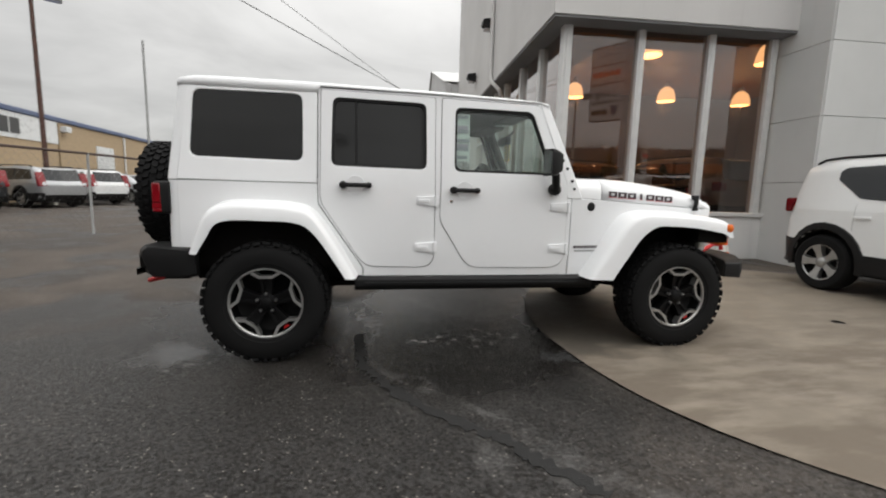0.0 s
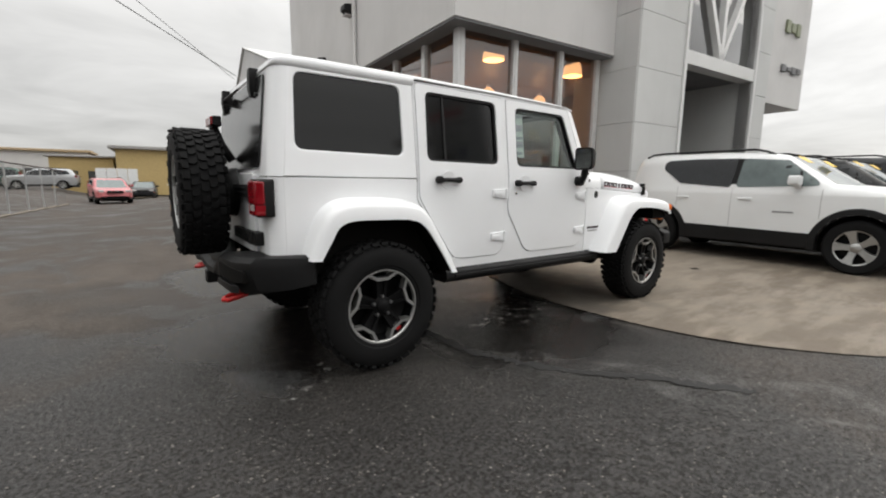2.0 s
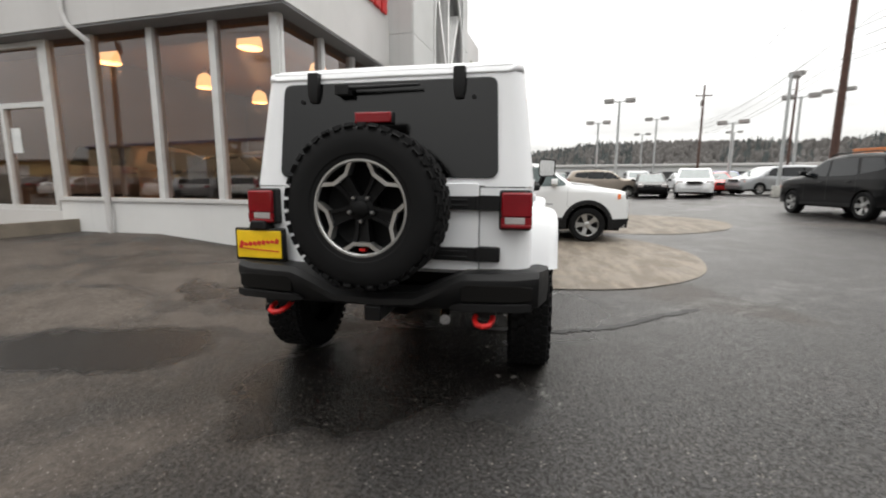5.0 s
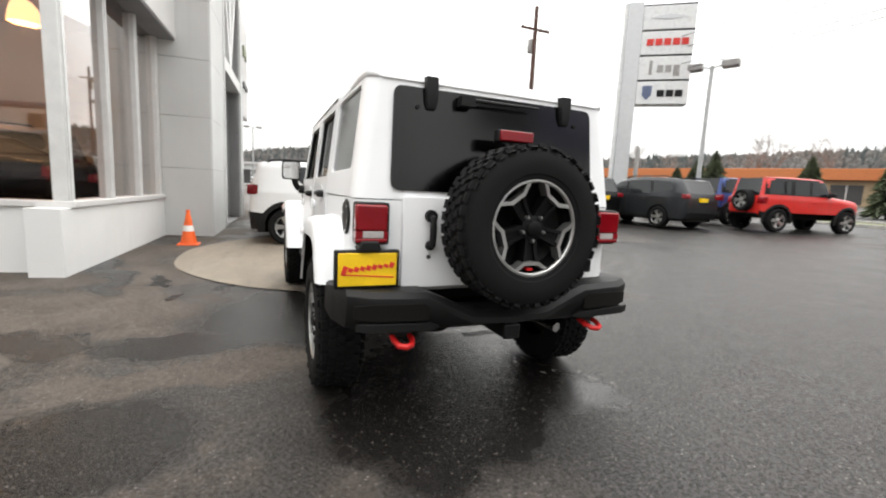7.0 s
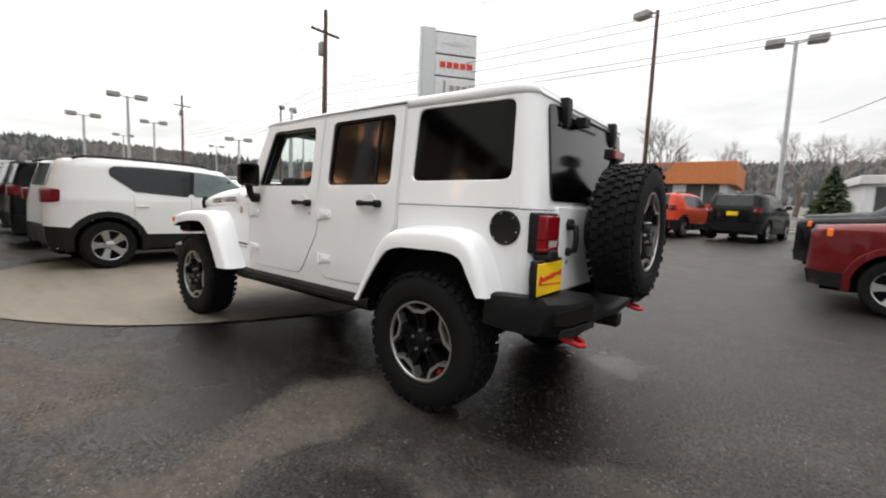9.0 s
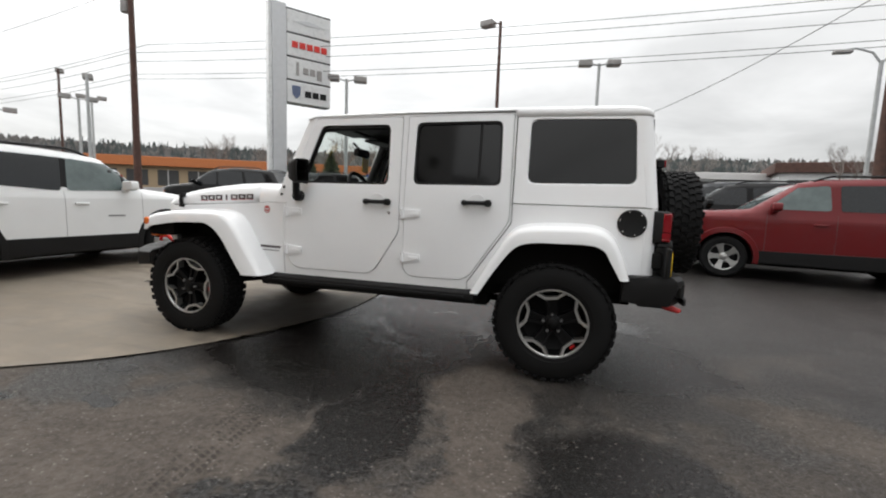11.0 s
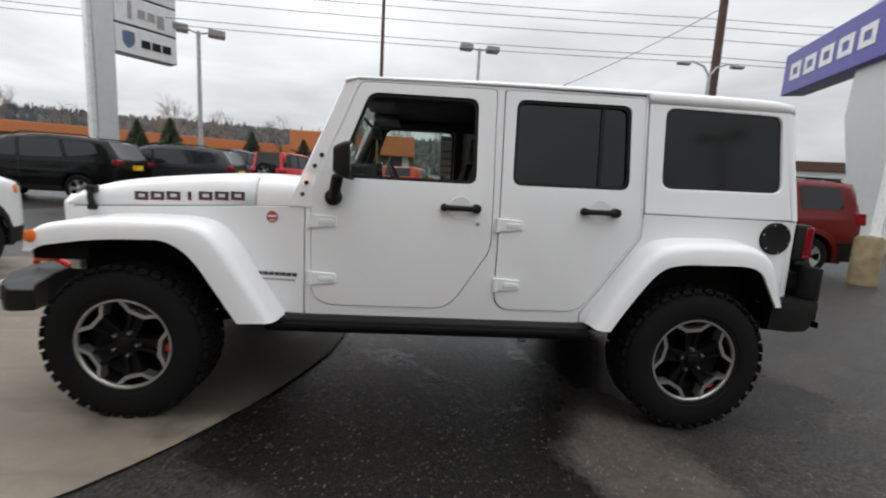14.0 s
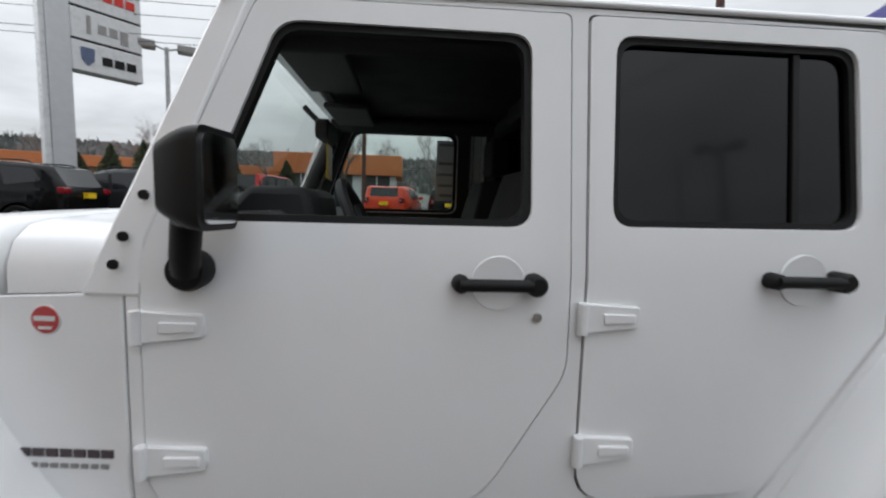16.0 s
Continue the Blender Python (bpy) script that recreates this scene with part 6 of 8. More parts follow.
def jeep_inside(car):
    bm = bmesh.new()
    bm_prism(bm, [(0.62, 0.70), (0.62, 1.20), (0.50, 1.275), (0.34, 1.285), (0.23, 1.22), (0.25, 0.92), (0.36, 0.70)], "y", -0.70, 0.70)
    bm_prism(bm, rounded([(0.25, 1.22), (0.27, 1.345), (0.42, 1.345), (0.50, 1.26)], 0.03, 2), "y", 0.16, 0.58)
    part("dashboard", bm, M_TRIM, car, bevel=0.02)
    sm = Matrix.Translation((0.13, 0.37, 1.195)) @ Matrix.Rotation(radians(-64), 4, "Y")
    bm = bmesh.new()
    bm_tube(bm, [sm @ Vector((0.19 * math.cos(a), 0.19 * math.sin(a), 0)) for a in [2 * math.pi * k / 28 for k in range(29)]], 0.016, 8)
    for a in (0, 130, 230):
        bm_tube(bm, [sm @ Vector((0, 0, -0.015)), sm @ Vector((0.185 * math.cos(radians(a + 180)), 0.185 * math.sin(radians(a + 180)), 0))], 0.016, 6)
    bm_lathe(bm, [(0.06, -0.03), (0.065, 0.0), (0, 0.01)], 16, sm, "z")
    bm_tube(bm, [sm @ Vector((0, 0, -0.02)), sm @ Vector((0, 0, -0.30))], 0.035, 8)
    part("steering_wheel", bm, M_TRIM, car, "black steering wheel behind the open window")
    for x, ys, wide in ((-0.32, (0.36, -0.36), 0.24), (-1.28, (0.30, -0.30), 0.29)):
        for y in ys:
            bm = bmesh.new()
            bm_loft(bm, [[(x + a, y - w, z), (x + a, y + w, z), (x + a + 0.12, y + w * 0.9, z), (x + a + 0.12, y - w * 0.9, z)] for a, z, w in
                         ((0.0, 0.86, wide), (-0.04, 1.10, wide), (-0.09, 1.30, wide * 0.92), (-0.12, 1.42, wide * 0.72))], True, True)
            bm_box(bm, x, x + 0.52, y - wide, y + wide, 0.74, 0.90)
            bm_prism(bm, rounded([(y - 0.12, 1.45), (y - 0.10, 1.62), (y + 0.10, 1.62), (y + 0.12, 1.45)], 0.03, 3), "x", x - 0.13, x - 0.05)
            bm_tube(bm, [(x - 0.09, y, 1.40), (x - 0.09, y, 1.48)], 0.02, 6)
            part("seat", bm, M_SEAT, car, bevel=0.02)
    for s in (1, -1):
        for pts, r in (([(0.40, s * 0.60, 1.70), (0.0, s * 0.60, 1.715), (-0.50, s * 0.60, 1.715), (-1.30, s * 0.60, 1.70), (-1.62, s * 0.60, 1.58), (-1.85, s * 0.62, 0.95)], 0.038), ([(-0.48, s * 0.60, 1.71), (-0.46, s * 0.64, 1.30), (-0.46, s * 0.68, 0.70)], 0.045), ([(0.37, s * 0.60, 1.70), (0.60, s * 0.66, 1.22)], 0.036)):
            part("roll_bar", tube(pts, r, 10), M_TRIM, car)
        part("sun_visor", box(0.18, 0.36, min(s * 0.12, s * 0.54), max(s * 0.12, s * 0.54), 1.690, 1.712), M_TRIMG, car, bevel=0.008)
    for x, z in ((-0.48, 1.71), (-1.45, 1.66)):
        part("roll_bar", tube([(x, -0.60, z), (x, 0.60, z)], 0.041, 10), M_TRIM, car)
    part("speaker_pod", box(-0.75, -0.42, -0.20, 0.20, 1.665, 1.735), M_TRIM, car, bevel=0.01)
    bm = bmesh.new()
    bm_prism(bm, rounded([(-0.13, 1.535), (-0.12, 1.605), (0.12, 1.605), (0.13, 1.535)], 0.025, 3), "x", 0.30, 0.345)
    bm_tube(bm, [(0.335, 0, 1.59), (0.41, 0, 1.665)], 0.012, 6)
    mir = part("inside_mirror", bm, M_TRIM, car, bevel=0.006)
    part("hanging_tag", box(0.325, 0.329, -0.06, 0.06, 1.40, 1.535, Matrix.Rotation(radians(3), 4, "X")), M_YELLOW, mir, "yellow card hung from the mirror")
    # paper labels on the passenger's window
    rm = M_PAPER
    lab = part("window_label", sheet([(-0.165, 1.335), (-0.165, 1.66), (-0.060, 1.66), (-0.060, 1.335)], [], lambda x, z: (x - 0.09, -(body_y(0, z) - 0.030), z), 0.002), rm, car, "white printed price label inside the glass")
    bm = bmesh.new()
    for z0, z1, w in ((1.63, 1.65, 0.08), (1.53, 1.58, 0.08), (1.47, 1.49, 0.09), (1.41, 1.455, 0.08), (1.355, 1.375, 0.07)):
        for yo in (0.026, 0.033):
            bm_box(bm, -0.2425, -0.2425 + w, -body_y(0, z0) + yo - 0.0008, -body_y(0, z0) + yo + 0.0008, z0, z1)
    part("label_print", bm, M_INK, lab)


wheel_meshes()
JEEP = jeep()
jeep_top(JEEP)
jeep_rear(JEEP)
jeep_front_and_under(JEEP)
jeep_inside(JEEP)

# ---- other parked cars ----
RIM = {}


def simple_wheel_meshes():
    def keep(name, bm, mat):
        me = bpy.data.meshes.new(name)
        bmesh.ops.recalc_face_normals(bm, faces=bm.faces)
        bm.to_mesh(me)
        bm.free()
        me.materials.append(mat)
        me.polygons.foreach_set("use_smooth", [True] * len(me.polygons))
        me.set_sharp_from_angle(angle=radians(35))
        RIM[name] = me
    keep("tyre", lathe([(0.62, -0.30), (0.70, -0.36), (0.90, -0.35), (0.97, -0.28), (1.0, -0.20), (1.0, 0.20), (0.97, 0.28), (0.90, 0.35), (0.70, 0.36), (0.64, 0.33), (0.60, 0.10)], 32), M_RUBBER)
    keep("wheel", lathe([(0.0, 0.05), (0.55, 0.05), (0.62, 0.20), (0.64, 0.33), (0.66, 0.34), (0.66, 0.30)], 28), M_RIMBLK)
    bm = bmesh.new()
    for i in range(5):
        m = Matrix.Rotation(2 * math.pi * i / 5, 4, "Y")
        bm_loft(bm, [[m @ Vector((r, 0.10, -w)), m @ Vector((r, y, -w)), m @ Vector((r, y, w)), m @ Vector((r, 0.10, w))] for r, y, w in ((0.06, 0.25, 0.11), (0.35, 0.28, 0.105), (0.50, 0.31, 0.135), (0.63, 0.33, 0.20))], True, True)
    bm_lathe(bm, [(0.17, 0.1), (0.17, 0.29), (0.12, 0.32), (0, 0.33)], 16)
    bm_lathe(bm, [(0.60, 0.30), (0.66, 0.335), (0.665, 0.30)], 28)
    keep("spokes", bm, M_SILVER)


def car_wheel(m, parent, r):
    w = mesh_part("wheel", RIM["wheel"], M_RIMBLK, parent)
    w.matrix_basis = m @ Matrix.Diagonal((r, r, r, 1))
    mesh_part("tyre", RIM["tyre"], M_RUBBER, w)
    mesh_part("spokes", RIM["spokes"], M_SILVER, w)


SUV_BOX = dict(wb=2.57, r=0.345, w=0.90, belt=1.05, tumble=0.20, sill=0.30, clad=0.52,
               top=[(2.12, 0.30, "clad"), (2.16, 0.50, "clad"), (2.15, 0.56, "body"), (2.13, 0.90, "body"), (2.02, 1.00, "body"), (1.60, 1.06, "body"), (1.10, 1.12, "body"), (1.00, 1.14, "glass"), (0.42, 1.60, "body"), (0.20, 1.66, "body"), (-0.6, 1.69, "body"), (-1.5, 1.68, "body"), (-1.86, 1.63, "glass"), (-2.02, 1.18, "body"), (-2.09, 1.0, "body"), (-2.10, 0.62, "clad"), (-2.08, 0.32, "clad")],
               wins=[[(0.83, 1.12), (0.42, 1.52), (0.12, 1.56), (0.06, 1.10)], [(-0.02, 1.10), (0.03, 1.57), (-0.82, 1.58), (-0.92, 1.12)], [(-1.0, 1.14), (-0.92, 1.58), (-1.52, 1.56), (-1.62, 1.34), (-1.50, 1.22)]],
               heads=(0.82, 0.96), tails=(0.92, 1.12), rails=True, cladding=True)
SUV_LONG = dict(wb=2.91, r=0.37, w=0.96, belt=1.12, tumble=0.22, sill=0.34, clad=0.42,
                top=[(2.34, 0.34, "clad"), (2.40, 0.50, "body"), (2.38, 0.98, "body"), (2.25, 1.07, "body"), (1.4, 1.17, "body"), (1.15, 1.18, "glass"), (0.45, 1.62, "body"), (0.2, 1.70, "body"), (-0.6, 1.76, "body"), (-1.7, 1.72, "body"), (-2.05, 1.66, "glass"), (-2.33, 1.22, "body"), (-2.42, 1.0, "body"), (-2.40, 0.55, "clad"), (-2.34, 0.36, "clad")],
                wins=[[(0.95, 1.18), (0.44, 1.56), (0.06, 1.62), (0.0, 1.15)], [(-0.08, 1.15), (-0.02, 1.63), (-0.95, 1.63), (-1.10, 1.17)], [(-1.2, 1.19), (-1.05, 1.62), (-1.75, 1.58), (-1.95, 1.30)]],
                heads=(0.88, 1.02), tails=(1.02, 1.17), rails=True, cladding=False)
PATRIOT = dict(wb=2.635, r=0.345, w=0.88, belt=1.06, tumble=0.16, sill=0.30, clad=0.50,
               top=[(2.16, 0.32, "clad"), (2.20, 0.50, "body"), (2.17, 0.92, "body"), (2.08, 0.99, "body"), (1.20, 1.09, "body"), (1.00, 1.11, "glass"), (0.38, 1.57, "body"), (0.15, 1.63, "body"), (-0.8, 1.66, "body"), (-1.8, 1.64, "body"), (-2.02, 1.60, "glass"), (-2.16, 1.12, "body"), (-2.20, 0.95, "body"), (-2.20, 0.52, "clad"), (-2.14, 0.34, "clad")],
               wins=[[(0.80, 1.16), (0.42, 1.50), (0.02, 1.54), (-0.02, 1.15)], [(-0.13, 1.15), (-0.10, 1.54), (-0.90, 1.55), (-0.98, 1.15)], [(-1.14, 1.15), (-1.08, 1.55), (-1.72, 1.53), (-1.82, 1.17)]],
               heads=(0.82, 0.96), tails=(0.92, 1.12), rails=True, cladding=True)
SEDAN = dict(wb=2.75, r=0.33, w=0.91, belt=0.92, tumble=0.30, sill=0.26, clad=0.30,
             top=[(2.25, 0.28, "body"), (2.32, 0.45, "body"), (2.28, 0.70, "body"), (2.05, 0.80, "body"), (1.15, 0.95, "glass"), (0.35, 1.40, "body"), (0.0, 1.46, "body"), (-0.7, 1.44, "body"), (-1.0, 1.38, "glass"), (-1.65, 1.05, "body"), (-2.2, 1.00, "body"), (-2.32, 0.90, "body"), (-2.34, 0.50, "body"), (-2.26, 0.30, "body")],
             wins=[[(0.92, 0.98), (0.34, 1.34), (-0.02, 1.39), (-0.06, 0.95)], [(-0.14, 0.95), (-0.12, 1.39), (-0.75, 1.36), (-1.25, 1.02)]],
             heads=(0.62, 0.76), tails=(0.78, 0.95), rails=False, cladding=False)
WAGON = dict(wb=2.77, r=0.35, w=0.93, belt=1.00, tumble=0.26, sill=0.30, clad=0.46,
             top=[(2.30, 0.32, "clad"), (2.36, 0.50, "body"), (2.33, 0.78, "body"), (2.15, 0.90, "body"), (1.20, 1.02, "glass"), (0.40, 1.48, "body"), (0.1, 1.55, "body"), (-0.8, 1.58, "body"), (-1.9, 1.54, "body"), (-2.10, 1.48, "glass"), (-2.32, 1.05, "body"), (-2.42, 0.90, "body"), (-2.42, 0.50, "clad"), (-2.36, 0.34, "clad")],
             wins=[[(0.95, 1.05), (0.38, 1.42), (0.02, 1.46), (-0.03, 1.02)], [(-0.10, 1.02), (-0.06, 1.47), (-0.92, 1.47), (-1.02, 1.03)], [(-1.10, 1.04), (-1.0, 1.47), (-1.85, 1.43), (-2.02, 1.08)]],
             heads=(0.72, 0.86), tails=(0.82, 1.35), rails=True, cladding=True)
VAN = dict(wb=3.08, r=0.34, w=0.99, belt=1.05, tumble=0.20, sill=0.28, clad=0.30,
           top=[(2.50, 0.28, "body"), (2.58, 0.50, "body"), (2.52, 0.82, "body"), (2.30, 0.95, "body"), (1.75, 1.08, "glass"), (0.80, 1.62, "body"), (0.4, 1.70, "body"), (-0.8, 1.74, "body"), (-2.1, 1.70, "body"), (-2.30, 1.62, "glass"), (-2.48, 1.10, "body"), (-2.56, 0.95, "body"), (-2.56, 0.50, "body"), (-2.48, 0.30, "body")],
           wins=[[(1.40, 1.10), (0.78, 1.55), (0.32, 1.60), (0.28, 1.06)], [(0.20, 1.06), (0.24, 1.60), (-0.90, 1.62), (-0.95, 1.07)], [(-1.05, 1.08), (-1.0, 1.62), (-2.10, 1.58), (-2.25, 1.12)]],
           heads=(0.78, 0.92), tails=(0.95, 1.45), rails=False, cladding=False)
OFFROAD = dict(wb=2.75, r=0.39, w=0.80, belt=1.16, tumble=0.15, sill=0.52, clad=0.55,
               top=[(1.95, 0.52, "clad"), (1.98, 0.70, "body"), (1.90, 1.06, "body"), (1.75, 1.12, "body"), (0.80, 1.22, "body"), (0.72, 1.23, "glass"), (0.42, 1.74, "roof"), (0.2, 1.80, "roof"), (-0.9, 1.82, "roof"), (-1.80, 1.80, "glass"), (-1.92, 1.20, "body"), (-1.96, 1.0, "body"), (-1.96, 0.60, "clad"), (-1.92, 0.52, "clad")],
               wins=[[(0.60, 1.24), (0.40, 1.70), (-0.12, 1.71), (-0.15, 1.24)], [(-0.25, 1.24), (-0.22, 1.71), (-0.80, 1.71), (-0.83, 1.25)], [(-0.98, 1.26), (-0.95, 1.71), (-1.70, 1.70), (-1.76, 1.26)]],
               heads=(0.86, 1.02), tails=(0.92, 1.14), rails=False, cladding=True)


def eased(top, d=0.07):
    """A car's silhouette with its corners rounded, wherever the skin runs on in one material."""
    out = [top[0]]
    for i in range(1, len(top) - 1):
        p, a, b = (Vector(top[k][:2]) for k in (i, i - 1, i + 1))
        tag = top[i][2]
        if tag != top[i - 1][2]:
            out.append(top[i])
            continue
        u, v = a - p, b - p
        e = min(d, u.length * 0.4, v.length * 0.4)
        q, r = p + u.normalized() * e, p + v.normalized() * e
        for c in (q, q * 0.25 + p * 0.5 + r * 0.25, r):
            out.append((round(c.x, 4), round(c.y, 4), tag))
    return out + [top[-1]]


def make_car(spec, color_mat, label, x, y, heading, group="parked cars", front_glass=None, roof_mat=None, spare=False, plate=True, near=False, stickers=False):
    """A parked car: two side shells cut for the wheels, a skin of cross strips, panes, lamps, trim and wheels."""
    z = ground_z(x, y)
    car = thing("parked_car", label, "car", Matrix.Translation((x, y, z)) @ Matrix.Rotation(radians(heading), 4, "Z"), group)
    W, belt, sill, R, hb = spec["w"], spec["belt"], spec["sill"], spec["r"], spec["wb"] / 2
    rough_top = spec["top"]
    top = eased(rough_top)
    xf, xr = max(p[0] for p in top), min(p[0] for p in top)

    SOFT = spec.get("soft", 0.11)
    segs = [(Vector(a[:2]), Vector(b[:2]) - Vector(a[:2]), max(1e-9, (Vector(b[:2]) - Vector(a[:2])).length_squared)) for a, b in zip(top, top[1:])]

    def Y(px, pz):
        v = W - 0.10 * max(0.0, belt * 0.62 - pz) ** 2 / belt - 0.10 * max(0.0, min(pz, belt) - belt * 0.72) ** 2
        if pz > belt - 0.06:
            v -= (pz - belt + 0.06) * spec["tumble"]
        for e, s in ((xf, 1), (xr, -1)):
            d = (px * s - (e * s - 0.75)) / 0.75
            if d > 0:
                v -= 0.16 * d * d * (1.0 if s > 0 else spec.get("taper", 0.75))
        q = Vector((px, pz))
        g = 9.0
        for a, ab, ll in segs:
            g = min(g, (q - a - ab * max(0.0, min(1.0, (q - a).dot(ab) / ll))).length)
        if g < SOFT:
            k = (SOFT - g) / SOFT
            v -= 0.9 * SOFT * (1 - math.sqrt(max(0.0, 1 - k * k)))
        return v
    arch_r = R + (0.07 if spec["cladding"] else 0.05)

    def arch(cx):
        return [(cx + arch_r * math.cos(a), R + arch_r * math.sin(a)) for a in [math.pi * (1.12 - 1.24 * k / 12) for k in range(13)]]
    sil = [(p[0], p[1]) for p in top]
    low = [(xr + 0.10, sill)] + [p for p in arch(-hb) if p[1] > sill] + [p for p in arch(hb) if p[1] > sill] + [(xf - 0.10, sill)]
    outline = [p for p in sil] + low
    zmax = max(p[1] for p in top)
    nz, nx = (22, 40) if near else (9, 14)
    fine = [sill + (zmax - sill) * (k + 0.5) / nz for k in range(nz)] + [zmax - 0.015, belt - 0.06]
    xs = [xr + (xf - xr) * (k + 0.5) / nx for k in range(nx)] + [xf - 0.02, xf - 0.06, xr + 0.02, xr + 0.06]
    for s in (1, -1):
        def pl(off, sgn=s):
            return lambda px, pz: (px, sgn * (Y(px, pz) - off), pz)
        side = part("side_shell", sheet(outline, [], pl(0.0), 0.05, fine, xs), color_mat, car, smooth=55)
        for i, wn in enumerate(spec["wins"]):
            gm = front_glass if (front_glass and i == 0) else M_CARGL
            part("window", sheet(rounded(wn, 0.05, 3), [], pl(-0.006), 0.01, fine, xs), gm, side)
        if spec is not PATRIOT:
            part("window_trim", sheet([(0.62, 1.21), (0.40, 1.755), (-1.79, 1.79), (-1.87, 1.23)] if spec is OFFROAD else rounded([spec["wins"][0][0], spec["wins"][0][1], spec["wins"][-1][1], *spec["wins"][-1][2:]], 0.05, 3) if len(spec["wins"][-1]) > 3 else spec["wins"][0], [], pl(-0.002), 0.01, fine, xs), M_BLACKP, side)
        if "quarter" in spec:
            qx = spec["quarter"]
            part("quarter_pillar", sheet([(qx - 0.025, belt + 0.05), (qx - 0.05, 1.325), (qx - 0.02, 1.305), (qx + 0.01, belt + 0.05)], [], pl(-0.014), 0.012, fine), M_BLACKP, side)
            for z_, l_ in ((0.74, 0.24),):
                part("badge_bar", sheet([(qx - 0.05 - l_, z_), (qx - 0.05 - l_, z_ + 0.02), (qx - 0.05, z_ + 0.02), (qx - 0.05, z_)], [], pl(-0.004), 0.008, fine), M_DARKP, side)
        if spec["clad"] > sill + 0.03:
            part("sill_cladding", sheet([(-hb + arch_r * 0.97, sill - 0.02), (-hb + arch_r * 0.97, spec["clad"]), (hb - arch_r * 0.97, spec["clad"] - 0.02), (hb - arch_r * 0.97, sill - 0.02)], [], pl(-0.012), 0.03, fine, xs), M_BLACKP, side, bevel=0.006)
        if spec["cladding"]:
            for e, w0 in ((xr, -hb - arch_r), (xf, hb + arch_r)):
                sg = 1 if e > 0 else -1
                zc = spec["clad"] + (0.10 if e < 0 else -0.04)
                part("bumper_corner", sheet([(w0 - sg * 0.02, sill - 0.02), (w0 - sg * 0.02, zc), (e + sg * 0.008, zc + 0.02), (e - sg * 0.03, sill - 0.01)], [], pl(-0.010), 0.03, fine, xs), M_BLACKP, side)
            for cx in (-hb, hb):
                rows = []
                for k in range(15):
                    a = math.pi * (1.06 - 1.12 * k / 14)
                    rows.append([(cx + r_ * math.cos(a), s * (Y(cx + r_ * math.cos(a), R + r_ * math.sin(a)) + o), R + r_ * math.sin(a)) for r_, o in ((arch_r + 0.085, -0.004), (arch_r + 0.072, 0.016), (arch_r, 0.020), (arch_r - 0.01, -0.10))])
                part("wheel_arch_trim", loft(rows), M_BLACKP if spec is not PATRIOT else color_mat, side)
        for hx in ((spec["wins"][1][0][0] + 0.22), (spec["wins"][1][-1][0] + (0.24 if len(spec["wins"]) > 2 else 0.08))):
            part("door_handle", box(hx - 0.09, hx + 0.09, s * (Y(hx, belt - 0.13)) - 0.01, s * (Y(hx, belt - 0.13)) + s * 0.03, belt - 0.145, belt - 0.115), color_mat, side, bevel=0.008)
        for gx in (spec["wins"][1][0][0] + 0.03, spec["wins"][0][0][0] - 0.02, spec["wins"][1][-1][0] - 0.02):
            g0 = max(sill + 0.12, R + math.sqrt(max(0.0, (arch_r + 0.11) ** 2 - (abs(gx) - hb) ** 2)))
            part("door_line", sheet([(gx - 0.0025, g0), (gx - 0.0025, belt + 0.02), (gx + 0.0025, belt + 0.02), (gx + 0.0025, g0)], [], pl(-0.0015), 0.005, fine), M_GREY_SEAM if color_mat is M_WHITE2 else M_SEAM, side)
        # mirror, lamps
        mx = spec["wins"][0][0][0] - spec.get("mirror", 0.12)
        bm = bmesh.new()
        bm_prism(bm, rounded([(s * (W + 0.02), belt + 0.06), (s * (W + 0.02), belt + 0.19), (s * (W + 0.20), belt + 0.20), (s * (W + 0.21), belt + 0.08)], 0.03, 3), "x", mx - 0.05, mx + 0.07)
        bm_box(bm, mx - 0.02, mx + 0.05, s * (W - 0.06), s * (W + 0.05), belt + 0.03, belt + 0.09)
        part("wing_mirror", bm, color_mat if spec is not OFFROAD else M_BLACKP, car, bevel=0.012)
        h0, h1 = spec["heads"]
        fx = float(np.interp((h0 + h1) / 2, [p[1] for p in rough_top[:5]], [p[0] for p in rough_top[:5]]))
        if spec.get("round_lamps"):
            bezel = part("headlamp", lathe([(0.115, -0.10), (0.115, 0.0), (0.10, 0.012), (0.088, 0.004)], 24, Matrix.Translation((fx - 0.045, s * (W - 0.27), (h0 + h1) / 2)) @ Matrix.Rotation(radians(-90), 4, "Z")), M_GLOSSB, car)
            part("lens", lathe([(0.088, 0.004), (0.07, 0.022), (0.03, 0.032), (0, 0.034)], 24, Matrix.Translation((fx - 0.045, s * (W - 0.27), (h0 + h1) / 2)) @ Matrix.Rotation(radians(-90), 4, "Z")), M_CLRLENS, bezel)
            zc, xc = (h0 + h1) / 2 + 0.02, xf - 0.22
            part("turn_lamp", sheet(rounded([(xc - 0.032, zc - 0.05), (xc - 0.032, zc + 0.05), (xc + 0.032, zc + 0.05), (xc + 0.032, zc - 0.05)], 0.025, 3), [], pl(-0.008), 0.02, fine, xs), M_AMBER, car)
        else:
          part("headlamp", prism(rounded([(fx - 0.34, h0 + 0.05), (fx - 0.30, h1 + 0.02), (fx + 0.012, h1), (fx + 0.015, h0)], 0.02, 2), "y", s * (W - 0.42), s * (Y(fx - 0.03, h0) + 0.004)), M_CLRLENS, car, bevel=0.02)
